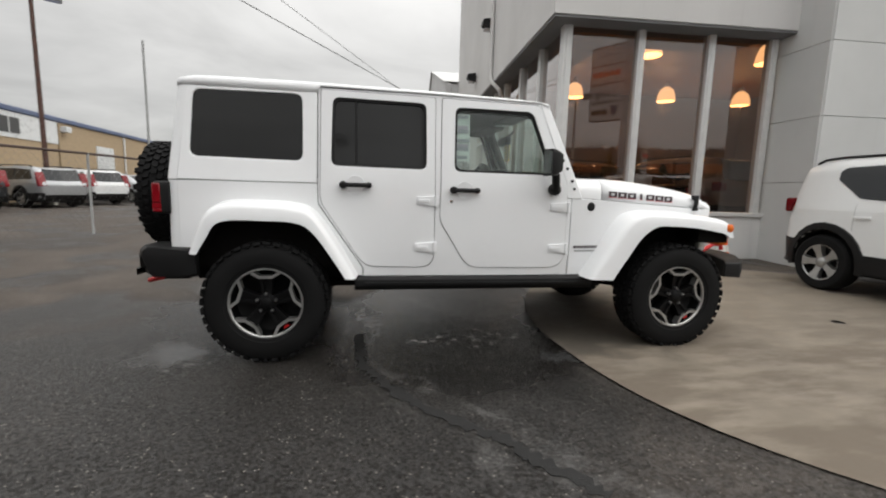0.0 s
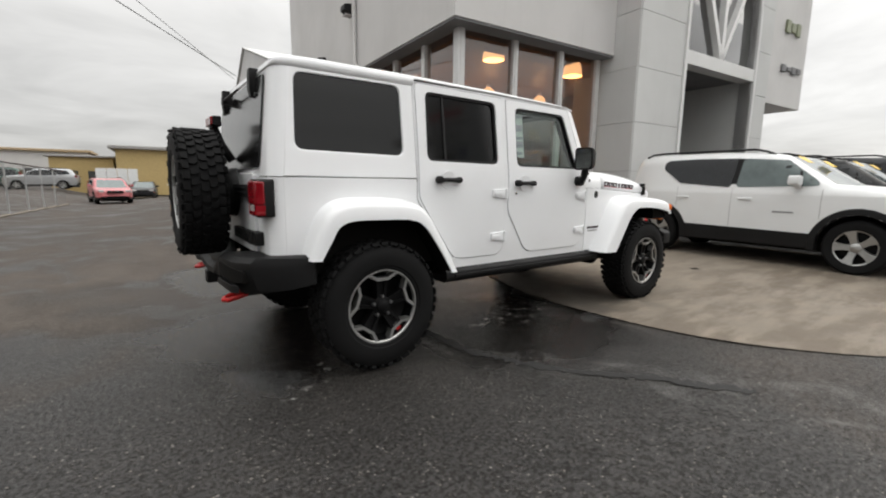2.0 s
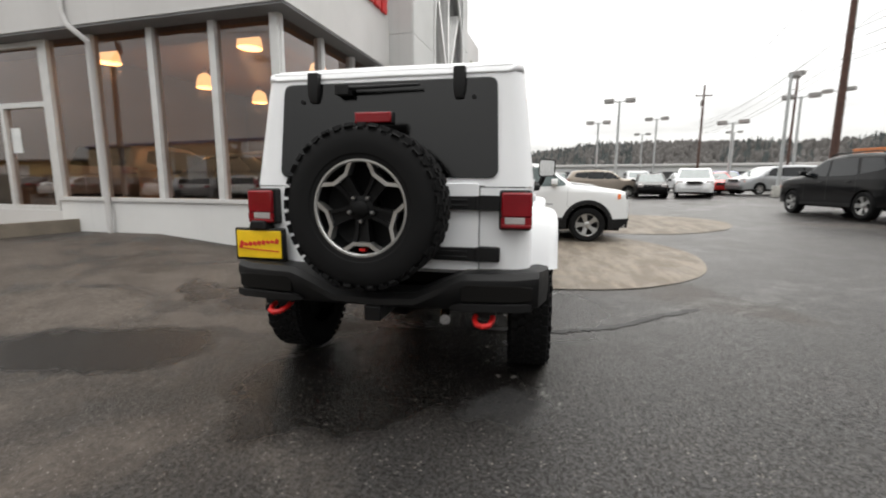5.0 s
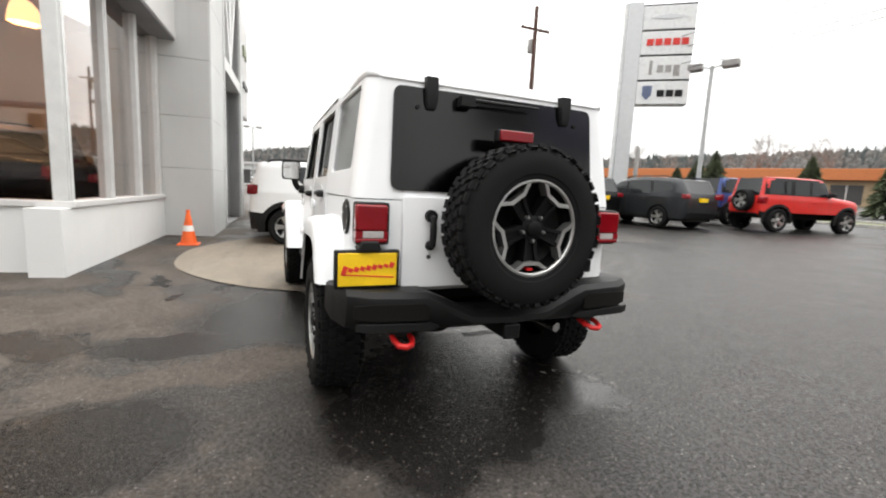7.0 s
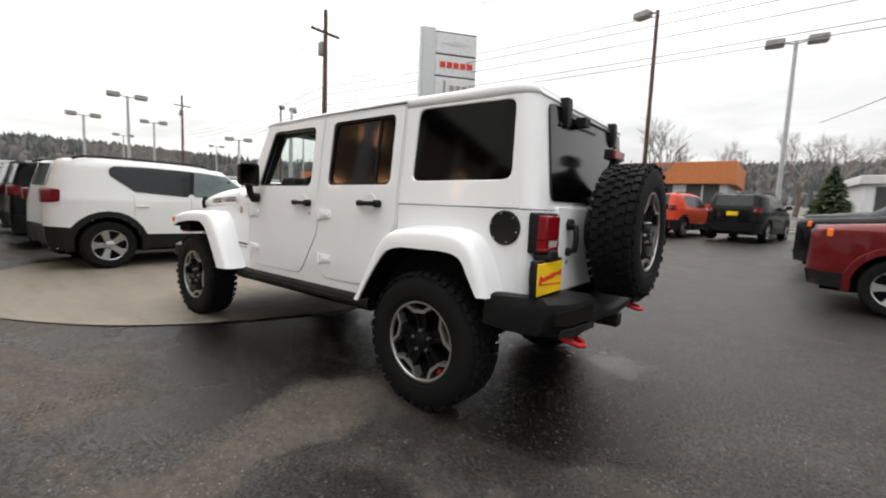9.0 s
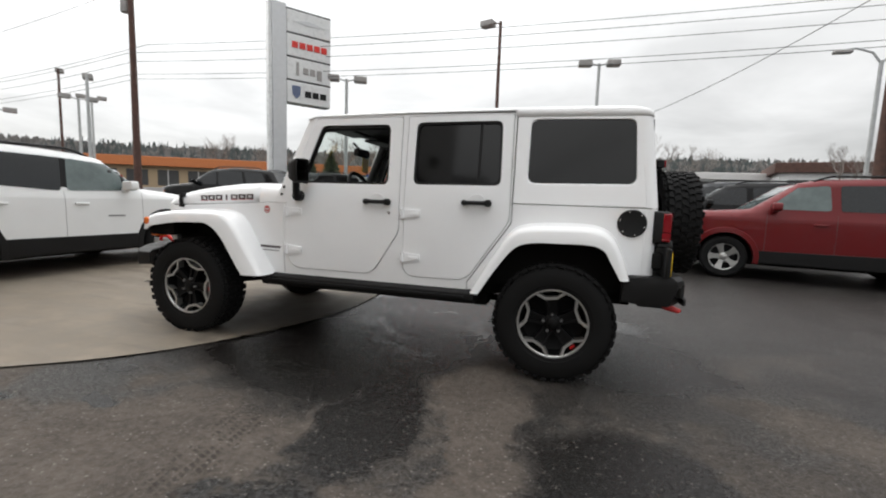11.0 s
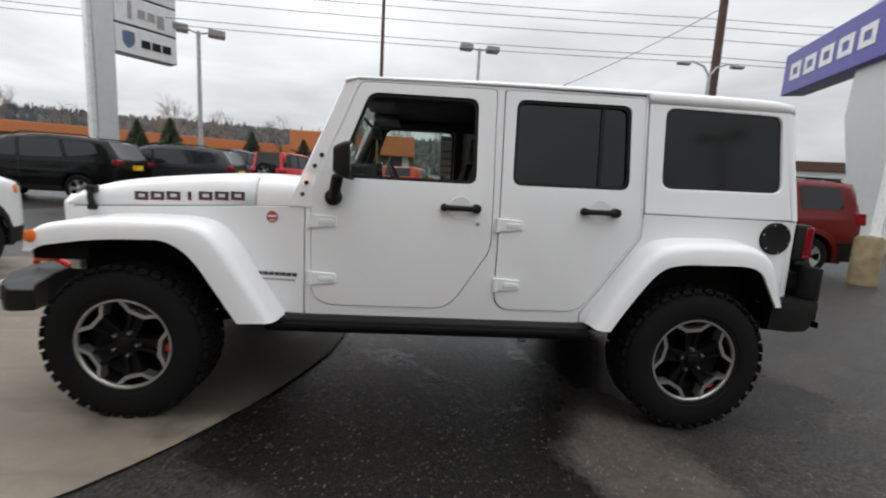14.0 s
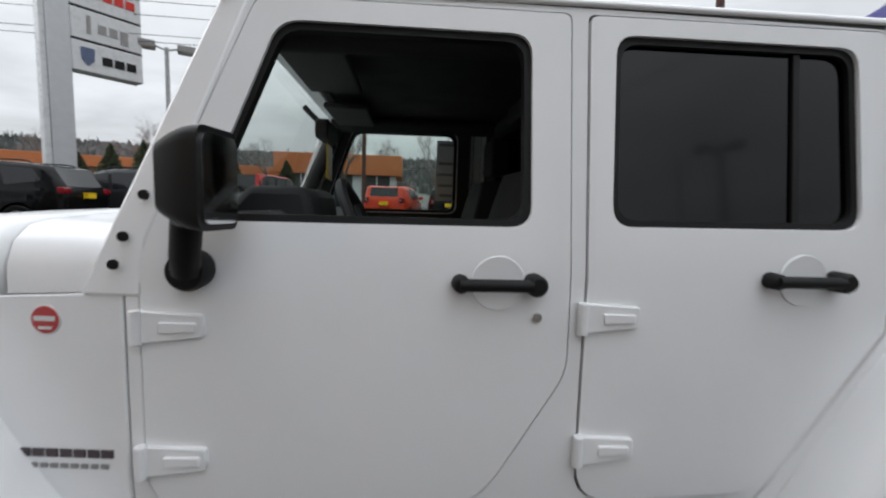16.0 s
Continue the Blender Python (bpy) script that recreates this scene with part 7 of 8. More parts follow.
          part("turn_lamp", prism(rounded([(fx - 0.16, h0 - 0.05), (fx - 0.16, h0 - 0.005), (fx - 0.06, h0 - 0.005), (fx - 0.06, h0 - 0.05)], 0.01, 2), "y", s * (W - 0.3), s * (Y(fx - 0.07, h0) + 0.006)), M_AMBER, car)
        t0, t1 = spec["tails"]
        tx = xr + 0.015
        if spec.get("square_tails"):
            o = rounded([(xr + 0.02, t0), (xr + 0.02, t1), (xr + 0.165, t1 - 0.01), (xr + 0.15, t0 + 0.02)], 0.035, 4)
            tl = part("tail_lamp", sheet(o, [], pl(-0.014), 0.05, fine, xs), M_DARKRED, car, "squarish red tail lamp wrapping the corner", bevel=0.006)
            yy = s * (Y(xr + 0.10, (t0 + t1) / 2) - 0.02)
            part("rear_lens", prism(rounded([(yy, t0 + 0.005), (yy, t1 - 0.005), (yy - s * 0.14, t1 - 0.005), (yy - s * 0.14, t0 + 0.005)], 0.04, 4), "x", xr - 0.030, xr + 0.08), M_DARKRED, tl, bevel=0.01)
            m_ = Matrix.Translation((xr - 0.031, yy - s * 0.07, (t0 + t1) / 2))
            for a_ in (45, -45):
                part("cross_bar", box(-0.004, 0.002, -0.055, 0.055, -0.007, 0.009, m_ @ Matrix.Rotation(radians(a_), 4, "X")), M_CLRLENS, tl)
        else:
          part("tail_lamp", prism(rounded([(tx + 0.15, t0 + 0.01), (tx + 0.16 + (0.08 if t1 > 1.3 else 0), t1), (tx + (0.18 if t1 > 1.3 else 0.0), t1), (tx - 0.02, t0)], 0.02, 2), "y", s * (W - 0.32), s * (Y(xr + (0.05 if "taper" in spec else 0.16), t0) + 0.006)), M_REDLENS, car, bevel=0.012)
        if spec["rails"]:
            ra, rb = max(p[0] for p in top if p[1] > zmax - 0.07), min(p[0] for p in top if p[1] > zmax - 0.05)
            zt, yr = zmax, s * (Y(0, zmax) - 0.03)
            part("roof_rail", tube([(ra, yr, zt - 0.055), (ra - 0.12, yr, zt - 0.005), (0.0, yr, zt + 0.028), (rb + 0.4, yr, zt + 0.020), (rb + 0.2, yr, zt + 0.005), (rb + 0.1, yr, zt - 0.04)], 0.017, 8), M_BLACKP, car)
    # the skin between the sides, strip by strip
    fr = (-1.0, -0.985, -0.93, -0.6, 0.0, 0.6, 0.93, 0.985, 1.0)
    mats = {"body": color_mat, "clad": M_BLACKP, "glass": M_CARGL, "roof": roof_mat or color_mat}
    run, runs = [top[0]], []
    for a, b in zip(top, top[1:]):
        if len(run) > 1 and a[2] != run[0][2]:
            runs.append(run)
            run = [a]
        elif len(run) == 1:
            run = [a]
        run = run + [b]
    runs.append(run)
    for run in runs:
        rows = []
        for i, (px, pz, tag) in enumerate(run):
            k = [j for j, q in enumerate(top) if q[0] == px and q[1] == pz][0]
            a, b = top[max(k - 1, 0)], top[min(k + 1, len(top) - 1)]
            d = Vector((b[0] - a[0], b[1] - a[1])).normalized()
            n = Vector((-d.y, d.x)) * -1
            bulge = 0.05 if abs(n.x) > 0.7 else 0.03
            ease = 0.008 * (1 if px > 0 else -1) if run[0][2] == "clad" else 0.0
            rows.append([(px + ease + n.x * bulge * (1 - f * f) * -1, f * Y(px, pz), pz + n.y * bulge * (1 - f * f) * -1) for f in fr])
        tag = run[0][2]
        nm = {"glass": "windscreen" if run[0][0] > 0 else "rear_window", "clad": "bumper", "roof": "roof"}.get(tag, "bonnet" if run[0][0] > 0.5 and run[-1][0] > 0.3 else ("roof" if run[0][1] > 1.3 else "tailgate"))
        part(nm, loft(rows), (M_SCREEN if nm == "windscreen" else mats[tag]), car, smooth=50)
    if stickers:
        g0 = [(p, q) for p, q in zip(rough_top, rough_top[1:]) if p[2] == "glass" and p[0] > 0][0]
        for f0, y0 in ((0.72, 0.50), (0.80, -0.45)):
            c = Vector((g0[0][0], 0, g0[0][1])).lerp(Vector((g0[1][0], 0, g0[1][1])), f0)
            an = math.atan2(g0[1][1] - g0[0][1], g0[0][0] - g0[1][0])
            part("window_sticker", box(-0.075, 0.075, -0.11, 0.11, 0.030, 0.034, Matrix.Translation((c.x, y0, c.z)) @ Matrix.Rotation(an, 4, "Y")), M_YELLOW, car, "yellow sale sticker on the windscreen")
    part("underbody", box(xr + 0.15, xf - 0.15, -W + 0.28, W - 0.28, sill - 0.08, min(belt - 0.25, R + arch_r + 0.05)), M_UNDER, car)
    nose = [p for p in top if p[0] > xf - 0.1]
    gz = (spec["heads"][0] + spec["heads"][1]) / 2
    part("grille", box(xf - 0.10, xf + 0.035, -0.40, 0.40, gz - 0.10, gz + 0.05), M_GLOSSB, car, bevel=0.01)
    if plate:
        part("plate", box(xr - 0.055, xr + 0.05, -0.16, 0.16, belt - 0.20, belt - 0.06), M_YELLOW, car, "plain yellow plate")
    for cx in (-hb, hb):
        for s in (1, -1):
            car_wheel(Matrix.Translation((cx, s * (W - 0.12), R)) @ (Matrix() if s == 1 else Matrix.Rotation(math.pi, 4, "Z")), car, R)
    if spare:
        car_wheel(Matrix.Translation((xr - 0.06, 0, 1.02)) @ Matrix.Rotation(radians(90), 4, "Z"), car, 0.38)
    return car


simple_wheel_meshes()
P_BLACK = paint("black_car_paint", (0.004, 0.004, 0.0044), gloss=0.4, spec=0.04)
P_GREY = paint("dark_grey_car_paint", (0.028, 0.030, 0.033), 0.3, gloss=0.4, spec=0.1)
P_SILVER = paint("silver_car_paint", (0.42, 0.43, 0.44), 0.6)
P_GOLD = paint("beige_car_paint", (0.34, 0.29, 0.24), 0.5)
P_RED = paint("dark_red_car_paint", (0.125, 0.004, 0.006), 0.25, gloss=0.4)
P_BRED = paint("bright_red_car_paint", (0.60, 0.025, 0.02))
P_ORANGE = paint("orange_car_paint", (0.62, 0.055, 0.018), gloss=0.4)
P_BLUE = paint("blue_car_paint", (0.03, 0.06, 0.22), 0.2)
P_GREEN = paint("dark_green_car_paint", (0.05, 0.09, 0.075), 0.3)
P_PINK = paint("faded_red_car_paint", (0.55, 0.16, 0.17))

RENEGADE = dict(SUV_BOX)
RENEGADE.update(top=[(2.03, 0.30, "clad"), (2.08, 0.40, "clad"), (2.09, 0.50, "body"), (2.08, 0.88, "body"), (2.02, 1.00, "body"), (1.80, 1.05, "body"), (1.40, 1.10, "body"), (0.98, 1.14, "glass"), (0.42, 1.535, "body"), (0.20, 1.58, "body"), (-0.4, 1.608, "body"), (-1.3, 1.605, "body"), (-1.74, 1.570, "body"), (-1.80, 1.53, "glass"), (-1.90, 1.19, "body"), (-1.945, 1.02, "body"), (-1.96, 0.62, "clad"), (-1.92, 0.32, "clad")],
                wins=[[(0.91, 1.115), (0.46, 1.465), (-0.08, 1.505), (-0.13, 1.085)], [(-0.20, 1.08), (-0.15, 1.505), (-0.75, 1.515), (-1.18, 1.50), (-1.25, 1.46), (-1.25, 1.36), (-0.95, 1.135)]], mirror=0.30, quarter=0.66, tails=(0.94, 1.14), taper=1.1, soft=0.13, clad=0.50, round_lamps=True, square_tails=True)
PATRIOT.update(round_lamps=True, soft=0.09, heads=(0.86, 1.04),
               top=[(2.14, 0.32, "clad"), (2.19, 0.50, "body"), (2.18, 0.98, "body"), (2.12, 1.06, "body"), (1.20, 1.13, "body"), (1.00, 1.15, "glass"), (0.40, 1.58, "body"), (0.15, 1.635, "body"), (-0.8, 1.66, "body"), (-1.8, 1.64, "body"), (-2.02, 1.60, "glass"), (-2.16, 1.12, "body"), (-2.20, 0.95, "body"), (-2.20, 0.52, "clad"), (-2.14, 0.34, "clad")])
make_car(RENEGADE, M_WHITE2, "white compact suv with black lower cladding and roof rails", 5.57, -0.57, -90.5, front_glass=M_SCREEN, plate=False, near=True, stickers=True)
make_car(RENEGADE, P_BLACK, "black compact suv parked beside the white one", 8.40, -0.60, -91, plate=False, near=True, stickers=True)
make_car(SUV_BOX, P_GREY, "dark grey compact suv in the row", 11.2, -0.9, -90)
make_car(SUV_BOX, M_WHITE2, "white compact suv further along the row", 14.0, -1.1, -90)
make_car(PATRIOT, P_RED, "dark red boxy suv with silver five-spoke wheels", -5.6, -5.05, -11, front_glass=M_SCREEN, near=True)
make_car(PATRIOT, P_BLACK, "black boxy suv beside the red one", -5.5, -7.95, -11, near=True)
make_car(SUV_LONG, P_GREY, "dark grey suv in the row of new cars", -5.8, -10.9, -11)
make_car(RENEGADE, P_ORANGE, "orange compact suv seen from behind", 0.42, -16.6, -101, near=True)
make_car(RENEGADE, P_BLACK, "black compact suv with a yellow plate", -2.05, -16.6, -101, near=True)
make_car(OFFROAD, P_BRED, "bright red off-road car with a black soft top", 5.3, -16.1, -103, roof_mat=M_BLACKP, spare=True)
make_car(OFFROAD, P_BLUE, "blue off-road car in the back row", 7.9, -17.1, -92, roof_mat=M_BLACKP, spare=True)
make_car(SUV_BOX, P_BLACK, "black compact suv in the back row", 10.8, -17.8, -90)
make_car(SUV_LONG, P_BLACK, "black suv with red tail lamps and a yellow plate", 10.4, -10.0, 3, near=True)
make_car(SUV_LONG, P_GREY, "dark grey suv standing behind the black one", 8.4, -12.4, 2)
make_car(SUV_LONG, P_GOLD, "beige suv across the lot", 26.7, -5.3, -90)
make_car(SEDAN, P_BLACK, "black saloon facing the showroom", 25.2, -7.9, 170)
make_car(VAN, M_WHITE2, "white minivan facing the showroom", 24.9, -10.3, 163)
make_car(SEDAN, P_BRED, "red saloon in the far row", 28.6, -12.7, 175)
make_car(VAN, P_SILVER, "silver minivan seen from the side", 26.0, -15.2, 100)
for i, (sp, mt, lb) in enumerate(((WAGON, P_GREY, "dark wagon in the far row"), (SEDAN, P_SILVER, "silver saloon in the far row"), (VAN, M_WHITE2, "white van in the far row"), (SUV_LONG, P_BLACK, "black suv in the far row"), (SEDAN, P_BRED, "red saloon in the far row"),
                                  (SUV_LONG, P_SILVER, "silver suv in the far row"), (SEDAN, M_WHITE2, "white saloon in the far row"), (WAGON, P_BLUE, "blue wagon in the far row"), (SUV_BOX, P_GOLD, "beige suv in the far row"), (SUV_LONG, P_GREY, "grey suv in the far row"))):
    make_car(sp, mt, lb, 33.0 + (i % 2) * 1.0, 7.0 - i * 3.2, 176, "far row of cars")
for x, y, sp, mt, lb, hd in ((-14.5, 16.6, WAGON, P_SILVER, "silver wagon with tall red tail lamps behind the fence", 152), (-14.4, 19.5, WAGON, M_WHITE2, "white wagon with tall red tail lamps behind the fence", 152),
                             (-13.7, 22.4, SEDAN, P_SILVER, "silver saloon behind the fence", 156), (-13.4, 25.2, SEDAN, M_WHITE2, "white saloon behind the fence", 158), (-13.2, 28.2, SEDAN, P_BLACK, "black saloon behind the fence", 160),
                             (-13.2, 31.4, SEDAN, P_GREY, "dark saloon behind the fence", 160), (-13.1, 34.6, SEDAN, M_WHITE2, "white saloon at the end of the row behind the fence", 162), (-13.0, 37.8, SEDAN, P_GREY, "dark grey saloon behind the fence", 162), (-15.0, 13.4, WAGON, P_GREY, "grey wagon behind the fence", 150),
                             (-11.8, 47.5, VAN, P_GREEN, "dark green van beyond the fence", 172), (-8.3, 47.0, SUV_LONG, P_SILVER, "silver suv standing side-on beyond the fence", 176)):
    make_car(sp, mt, lb, x, y, hd, "cars behind the fence", plate=False)
make_car(WAGON, P_PINK, "faded red wagon by the yellow building", -3.5, 31.5, -82, "cars by the yellow building", plate=False)
make_car(SEDAN, P_GREY, "dark saloon by the yellow building", -1.3, 43.5, -95, "cars by the yellow building", plate=False)
make_car(SEDAN, M_WHITE2, "white saloon by the yellow building", 1.6, 43.8, -95, "cars by the yellow building", plate=False)
make_car(SEDAN, P_SILVER, "silver saloon by the yellow building", 4.5, 44.0, -95, "cars by the yellow building", plate=False)
make_car(WAGON, P_GREY, "dark suv by the blue sign", -16.5, -8.2, 40, "cars by the blue sign", plate=False)
make_car(WAGON, M_WHITE2, "white wagon with red tail lamps by the blue sign", -18.6, -6.6, 35, "cars by the blue sign", plate=False)
make_car(SEDAN, P_BLACK, "black car inside the showroom", 3.6 + 1.3, 6.0, 80, "showroom cars", plate=False).location.z = 0.35
make_car(SUV_BOX, P_GOLD, "tan suv inside the showroom", 6.9, 6.6, 100, "showroom cars", plate=False).location.z = 0.35
make_car(SUV_LONG, P_GOLD, "tan suv inside the showroom", 6.4, 9.6, 10, "showroom cars", plate=False).location.z = 0.35

# ---- poles, signs, fence, far buildings, woods ----
M_POLEBR = plain("brown_creosoted_pole", (0.085, 0.045, 0.035), 0.85, var=0.3)
M_POLEGR = plain("grey_painted_pole", (0.42, 0.43, 0.43), 0.5, 0.2)
M_LAMPHD = plain("lamp_head_grey", (0.30, 0.29, 0.28), 0.5)
M_SIGNW = plain("white_sign_face", (0.68, 0.69, 0.69), 0.3, var=0.05)
M_SIGNF = plain("silver_sign_frame", (0.55, 0.56, 0.57), 0.4, 0.4, var=0.04)
M_SIGNBL = plain("blue_violet_sign_face", (0.085, 0.075, 0.32), 0.35, var=0.06)
M_WIRE = plain("dark_wire", (0.03, 0.03, 0.03), 0.7)
M_CONE = plain("orange_cone_plastic", (0.85, 0.13, 0.02), 0.5)
M_CONEW = plain("white_cone_band", (0.75, 0.75, 0.72), 0.5)
M_ORANGE = plain("orange_parapet", (0.50, 0.165, 0.055), 0.7, var=0.12)
M_TAN = plain("tan_block_wall", (0.40, 0.30, 0.19), 0.8, var=0.1)
M_YELB = plain("mustard_metal_wall", (0.46, 0.34, 0.15), 0.7, var=0.1)
M_SHOP = plain("dark_shop_front", (0.05, 0.05, 0.05), 0.4)
M_BLUETR = plain("blue_roof_trim", (0.10, 0.13, 0.22), 0.5)


def lamp_post(x, y, top, heads=2, turn=0.0, label="", mat=None, spread=1.0):
    z = ground_z(x, y)
    lp = thing("street_lamp", label or "grey lot lamp post with two box heads", "lamp post", Matrix.Translation((x, y, z)) @ Matrix.Rotation(radians(turn), 4, "Z"), "lot lamps")
    part("pole", tube([(0, 0, 0), (0, 0, (top - z) * 0.5), (0, 0, top - z)], 0.10, 10, 0.07), mat or M_POLEGR, lp)
    part("footing", lathe([(0.28, 0), (0.28, 0.55), (0.24, 0.6), (0, 0.6)], 16, None, "z"), M_KERB, lp)
    for s in ((1, -1) if heads == 2 else (1,)):
        part("arm", tube([(0, 0, top - z - 0.1), (s * 0.35 * spread, 0, top - z)], 0.035, 8), mat or M_POLEGR, lp)
        hd = part("lamp_head", box(s * 0.35 * spread - (0 if s > 0 else 0.62), s * 0.35 * spread + (0.62 if s > 0 else 0), -0.22, 0.22, top - z - 0.12, top - z + 0.14), M_LAMPHD, lp, bevel=0.03)
        part("lens", box(s * 0.35 * spread - (-0.06 if s > 0 else 0.56), s * 0.35 * spread + (0.56 if s > 0 else -0.06), -0.18, 0.18, top - z - 0.135, top - z - 0.118), M_CLRLENS, hd)


lamp_post(-2.79, -19.2, 8.0, 2, 6)
lamp_post(9.03, -16.1, 6.88, 2, 25)
lamp_post(1.73, -16.85, 9.34, 1, -20, "tall brown lamp post with one head", M_POLEBR)
lamp_post(27.5, -6.2, 6.7, 2, 80)
lamp_post(35.8, -6.0, 6.4, 2, 80)
lamp_post(39.4, -11.5, 7.1, 2, 70)
lamp_post(31.0, -14.5, 5.6, 2, 60)
lamp_post(22.7, -13.8, 7.0, 1, -40, "grey lamp post with one head")
lamp_post(27.9, -17.0, 6.7, 2, 60)
lamp_post(32.0, -18.7, 9.1, 1, -40, "brown lamp post with one head", M_POLEBR)
lamp_post(35.0, -23.0, 8.3, 2, 50)
lamp_post(52, 2, 7.5, 2, 90)
lamp_post(56, -14, 7.5, 2, 80)
lamp_post(60, -26, 8.0, 2, 70)
lamp_post(-14.2, 17.4, 8.5, 2, 30, "tall brown lamp post with box heads behind the fence", M_POLEBR)
tp = thing("pole", "thin grey pole behind the fence", "pole", Matrix.Translation((-6.75, 9.6, ground_z(-6.75, 9.6))))
part("shaft", tube([(0, 0, 0), (0, 0, 4.85)], 0.032, 8), M_POLEGR, tp)


def utility_pole(x, y, top, lean=0.0, arm=True):
    z = ground_z(x, y)
    up = thing("utility_pole", "tall brown wooden utility pole", "utility pole", Matrix.Translation((x, y, z)) @ Matrix.Rotation(radians(lean), 4, "Y"), "utility poles")
    part("shaft", tube([(0, 0, -0.3), (0, 0, top * 0.5), (0, 0, top)], 0.20, 10, 0.13), M_POLEBR, up)
    if arm:
        part("cross_arm", box(-0.06, 0.06, -1.1, 1.1, top - 1.5, top - 1.36), M_POLEBR, up)
        for k in (-1.0, -0.45, 0.45, 1.0):
            part("insulator", lathe([(0.04, 0), (0.06, 0.06), (0.03, 0.14), (0, 0.15)], 8, Matrix.Translation((0, k, top - 1.36)), "z"), M_SIGNW, up)
        part("transformer", lathe([(0, 0), (0.22, 0), (0.24, 0.05), (0.24, 0.75), (0.18, 0.85), (0, 0.87)], 14, Matrix.Translation((0.40, 0, top - 2.8)), "z"), M_LAMPHD, up)


utility_pole(21.9, -15.75, 13.0, 0)
utility_pole(-12.0, -14.9, 14.0, 0)
utility_pole(66, -24, 14.0, 0)
utility_pole(-19.0, -4.7, 10.0, 0, False)
curved = thing("street_lamp", "slim grey street lamp with two curved arms", "lamp post", Matrix.Translation((-10.8, -13.4, ground_z(-10.8, -13.4))), "lot lamps")
part("pole", tube([(0, 0, 0), (0, 0, 5.7)], 0.07, 8, 0.06), M_POLEGR, curved)
for s in (1, -1):
    part("arm", tube([(0, 0, 5.6), (s * 0.25, 0, 5.95), (s * 0.7, 0, 6.1), (s * 1.1, 0, 6.05)], 0.035, 8), M_POLEGR, curved)
    part("lamp_head", box(s * 1.05 - 0.25, s * 1.05 + 0.25, -0.10, 0.10, 5.95, 6.06), M_LAMPHD, curved, bevel=0.03)


def wire(a, b, sag, r=0.012):
    pts = [Vector(a).lerp(Vector(b), k / 14) - Vector((0, 0, 4 * sag * (k / 14) * (1 - k / 14))) for k in range(15)]
    tagged(part("power_line", tube(pts, r, 5), M_WIRE), "thin dark overhead cable", "cable", "overhead cables")


for za, zb, yo in ((12.4, 9.6, 0.9), (10.4, 8.9, -0.9), (9.6, 8.15, 0.2), (9.2, 7.75, 0.0), (8.5, 7.05, 0.1), (8.3, 6.9, -0.1)):
    wire((21.9, -15.75 + yo, za - 1.0), (-12.0, -14.9 + yo, zb), 0.3)
    wire((-12.0, -14.9 + yo, zb), (-60, -11.5 + yo, zb + 1.0), 0.5)
    wire((66, -24 + yo, za), (21.9, -15.75 + yo, za - 1.0), 0.7)
wire((-12.0, -14.9, 9.0), (-4.0, -26.0, 6.0), 0.4, 0.015)
wire((1.3, 16.6, 5.25), (-19.0, -4.7, 9.8), 0.15, 0.014)
wire((1.3, 17.0, 5.2), (-19.0, -4.5, 13.2), 0.15, 0.010)

# dealer pylon with four panels; plain shapes stand for the marks
px, py = 11.15, -14.2
pd = Vector((-0.616, -0.788, 0)).normalized()
pm = Matrix(((pd.x, -pd.y, 0, px), (pd.y, pd.x, 0, py), (0, 0, 1, ground_z(px, py)), (0, 0, 0, 1)))
pyl = thing("pylon_sign", "tall silver pylon carrying four white sign panels", "sign", pm)
part("column", box(-0.62, 0.0, -0.26, 0.26, 0, 9.25), M_SIGNF, pyl, bevel=0.02)
part("column_edge", box(-0.78, -0.625, -0.20, 0.20, 0, 9.25), M_SIGNW, pyl, bevel=0.02)
part("plinth", box(-1.5, 0.4, -0.6, 0.6, -0.2, 0.4), M_KERB, pyl, bevel=0.03)
zb = 5.40 - ground_z(px, py)
for k in range(4):
    z0 = zb + k * 1.03
    pn = part("sign_panel", box(0.0, 2.06, -0.30, 0.30, z0, z0 + 0.97), M_SIGNW, pyl, "white sign panel with plain shapes", bevel=0.03)
    part("panel_joint", box(0.01, 2.05, -0.28, 0.28, z0 + 0.965, z0 + 1.035), M_BLACKP, pn)
    for s in (1, -1):
        f = s * 0.304
        if k == 0:
            part("emblem", prism(rounded([(0.22, z0 + 0.78), (0.62, z0 + 0.78), (0.60, z0 + 0.38), (0.42, z0 + 0.18), (0.24, z0 + 0.38)], 0.05, 3), "y", f, f + s * 0.02), M_BLUETR, pn)
            for j in range(3):
                part("mark_block", box(0.82 + j * 0.36, 1.12 + j * 0.36, f, f + s * 0.02, z0 + 0.32, z0 + 0.60), M_BLACKP, pn, bevel=0.008)
        elif k == 1:
            for j, (w, h0, h1) in enumerate(((0.12, 0.20, 0.80), (0.24, 0.30, 0.60), (0.24, 0.30, 0.60), (0.24, 0.14, 0.60))):
                part("mark_block", box(0.42 + j * 0.32, 0.42 + j * 0.32 + w, f, f + s * 0.02, z0 + h0, z0 + h1), M_LAMPHD, pn, bevel=0.008)
        elif k == 2:
            for j in range(5):
                part("mark_block", box(0.22 + j * 0.34, 0.50 + j * 0.34, f, f + s * 0.02, z0 + 0.38, z0 + 0.66), M_REDINK, pn, bevel=0.008)
        else:
            part("mark_wing", prism(rounded([(0.3, z0 + 0.5), (1.0, z0 + 0.62), (1.75, z0 + 0.5), (1.0, z0 + 0.40)], 0.02, 2), "y", f, f + s * 0.02), M_SIGNF, pn)
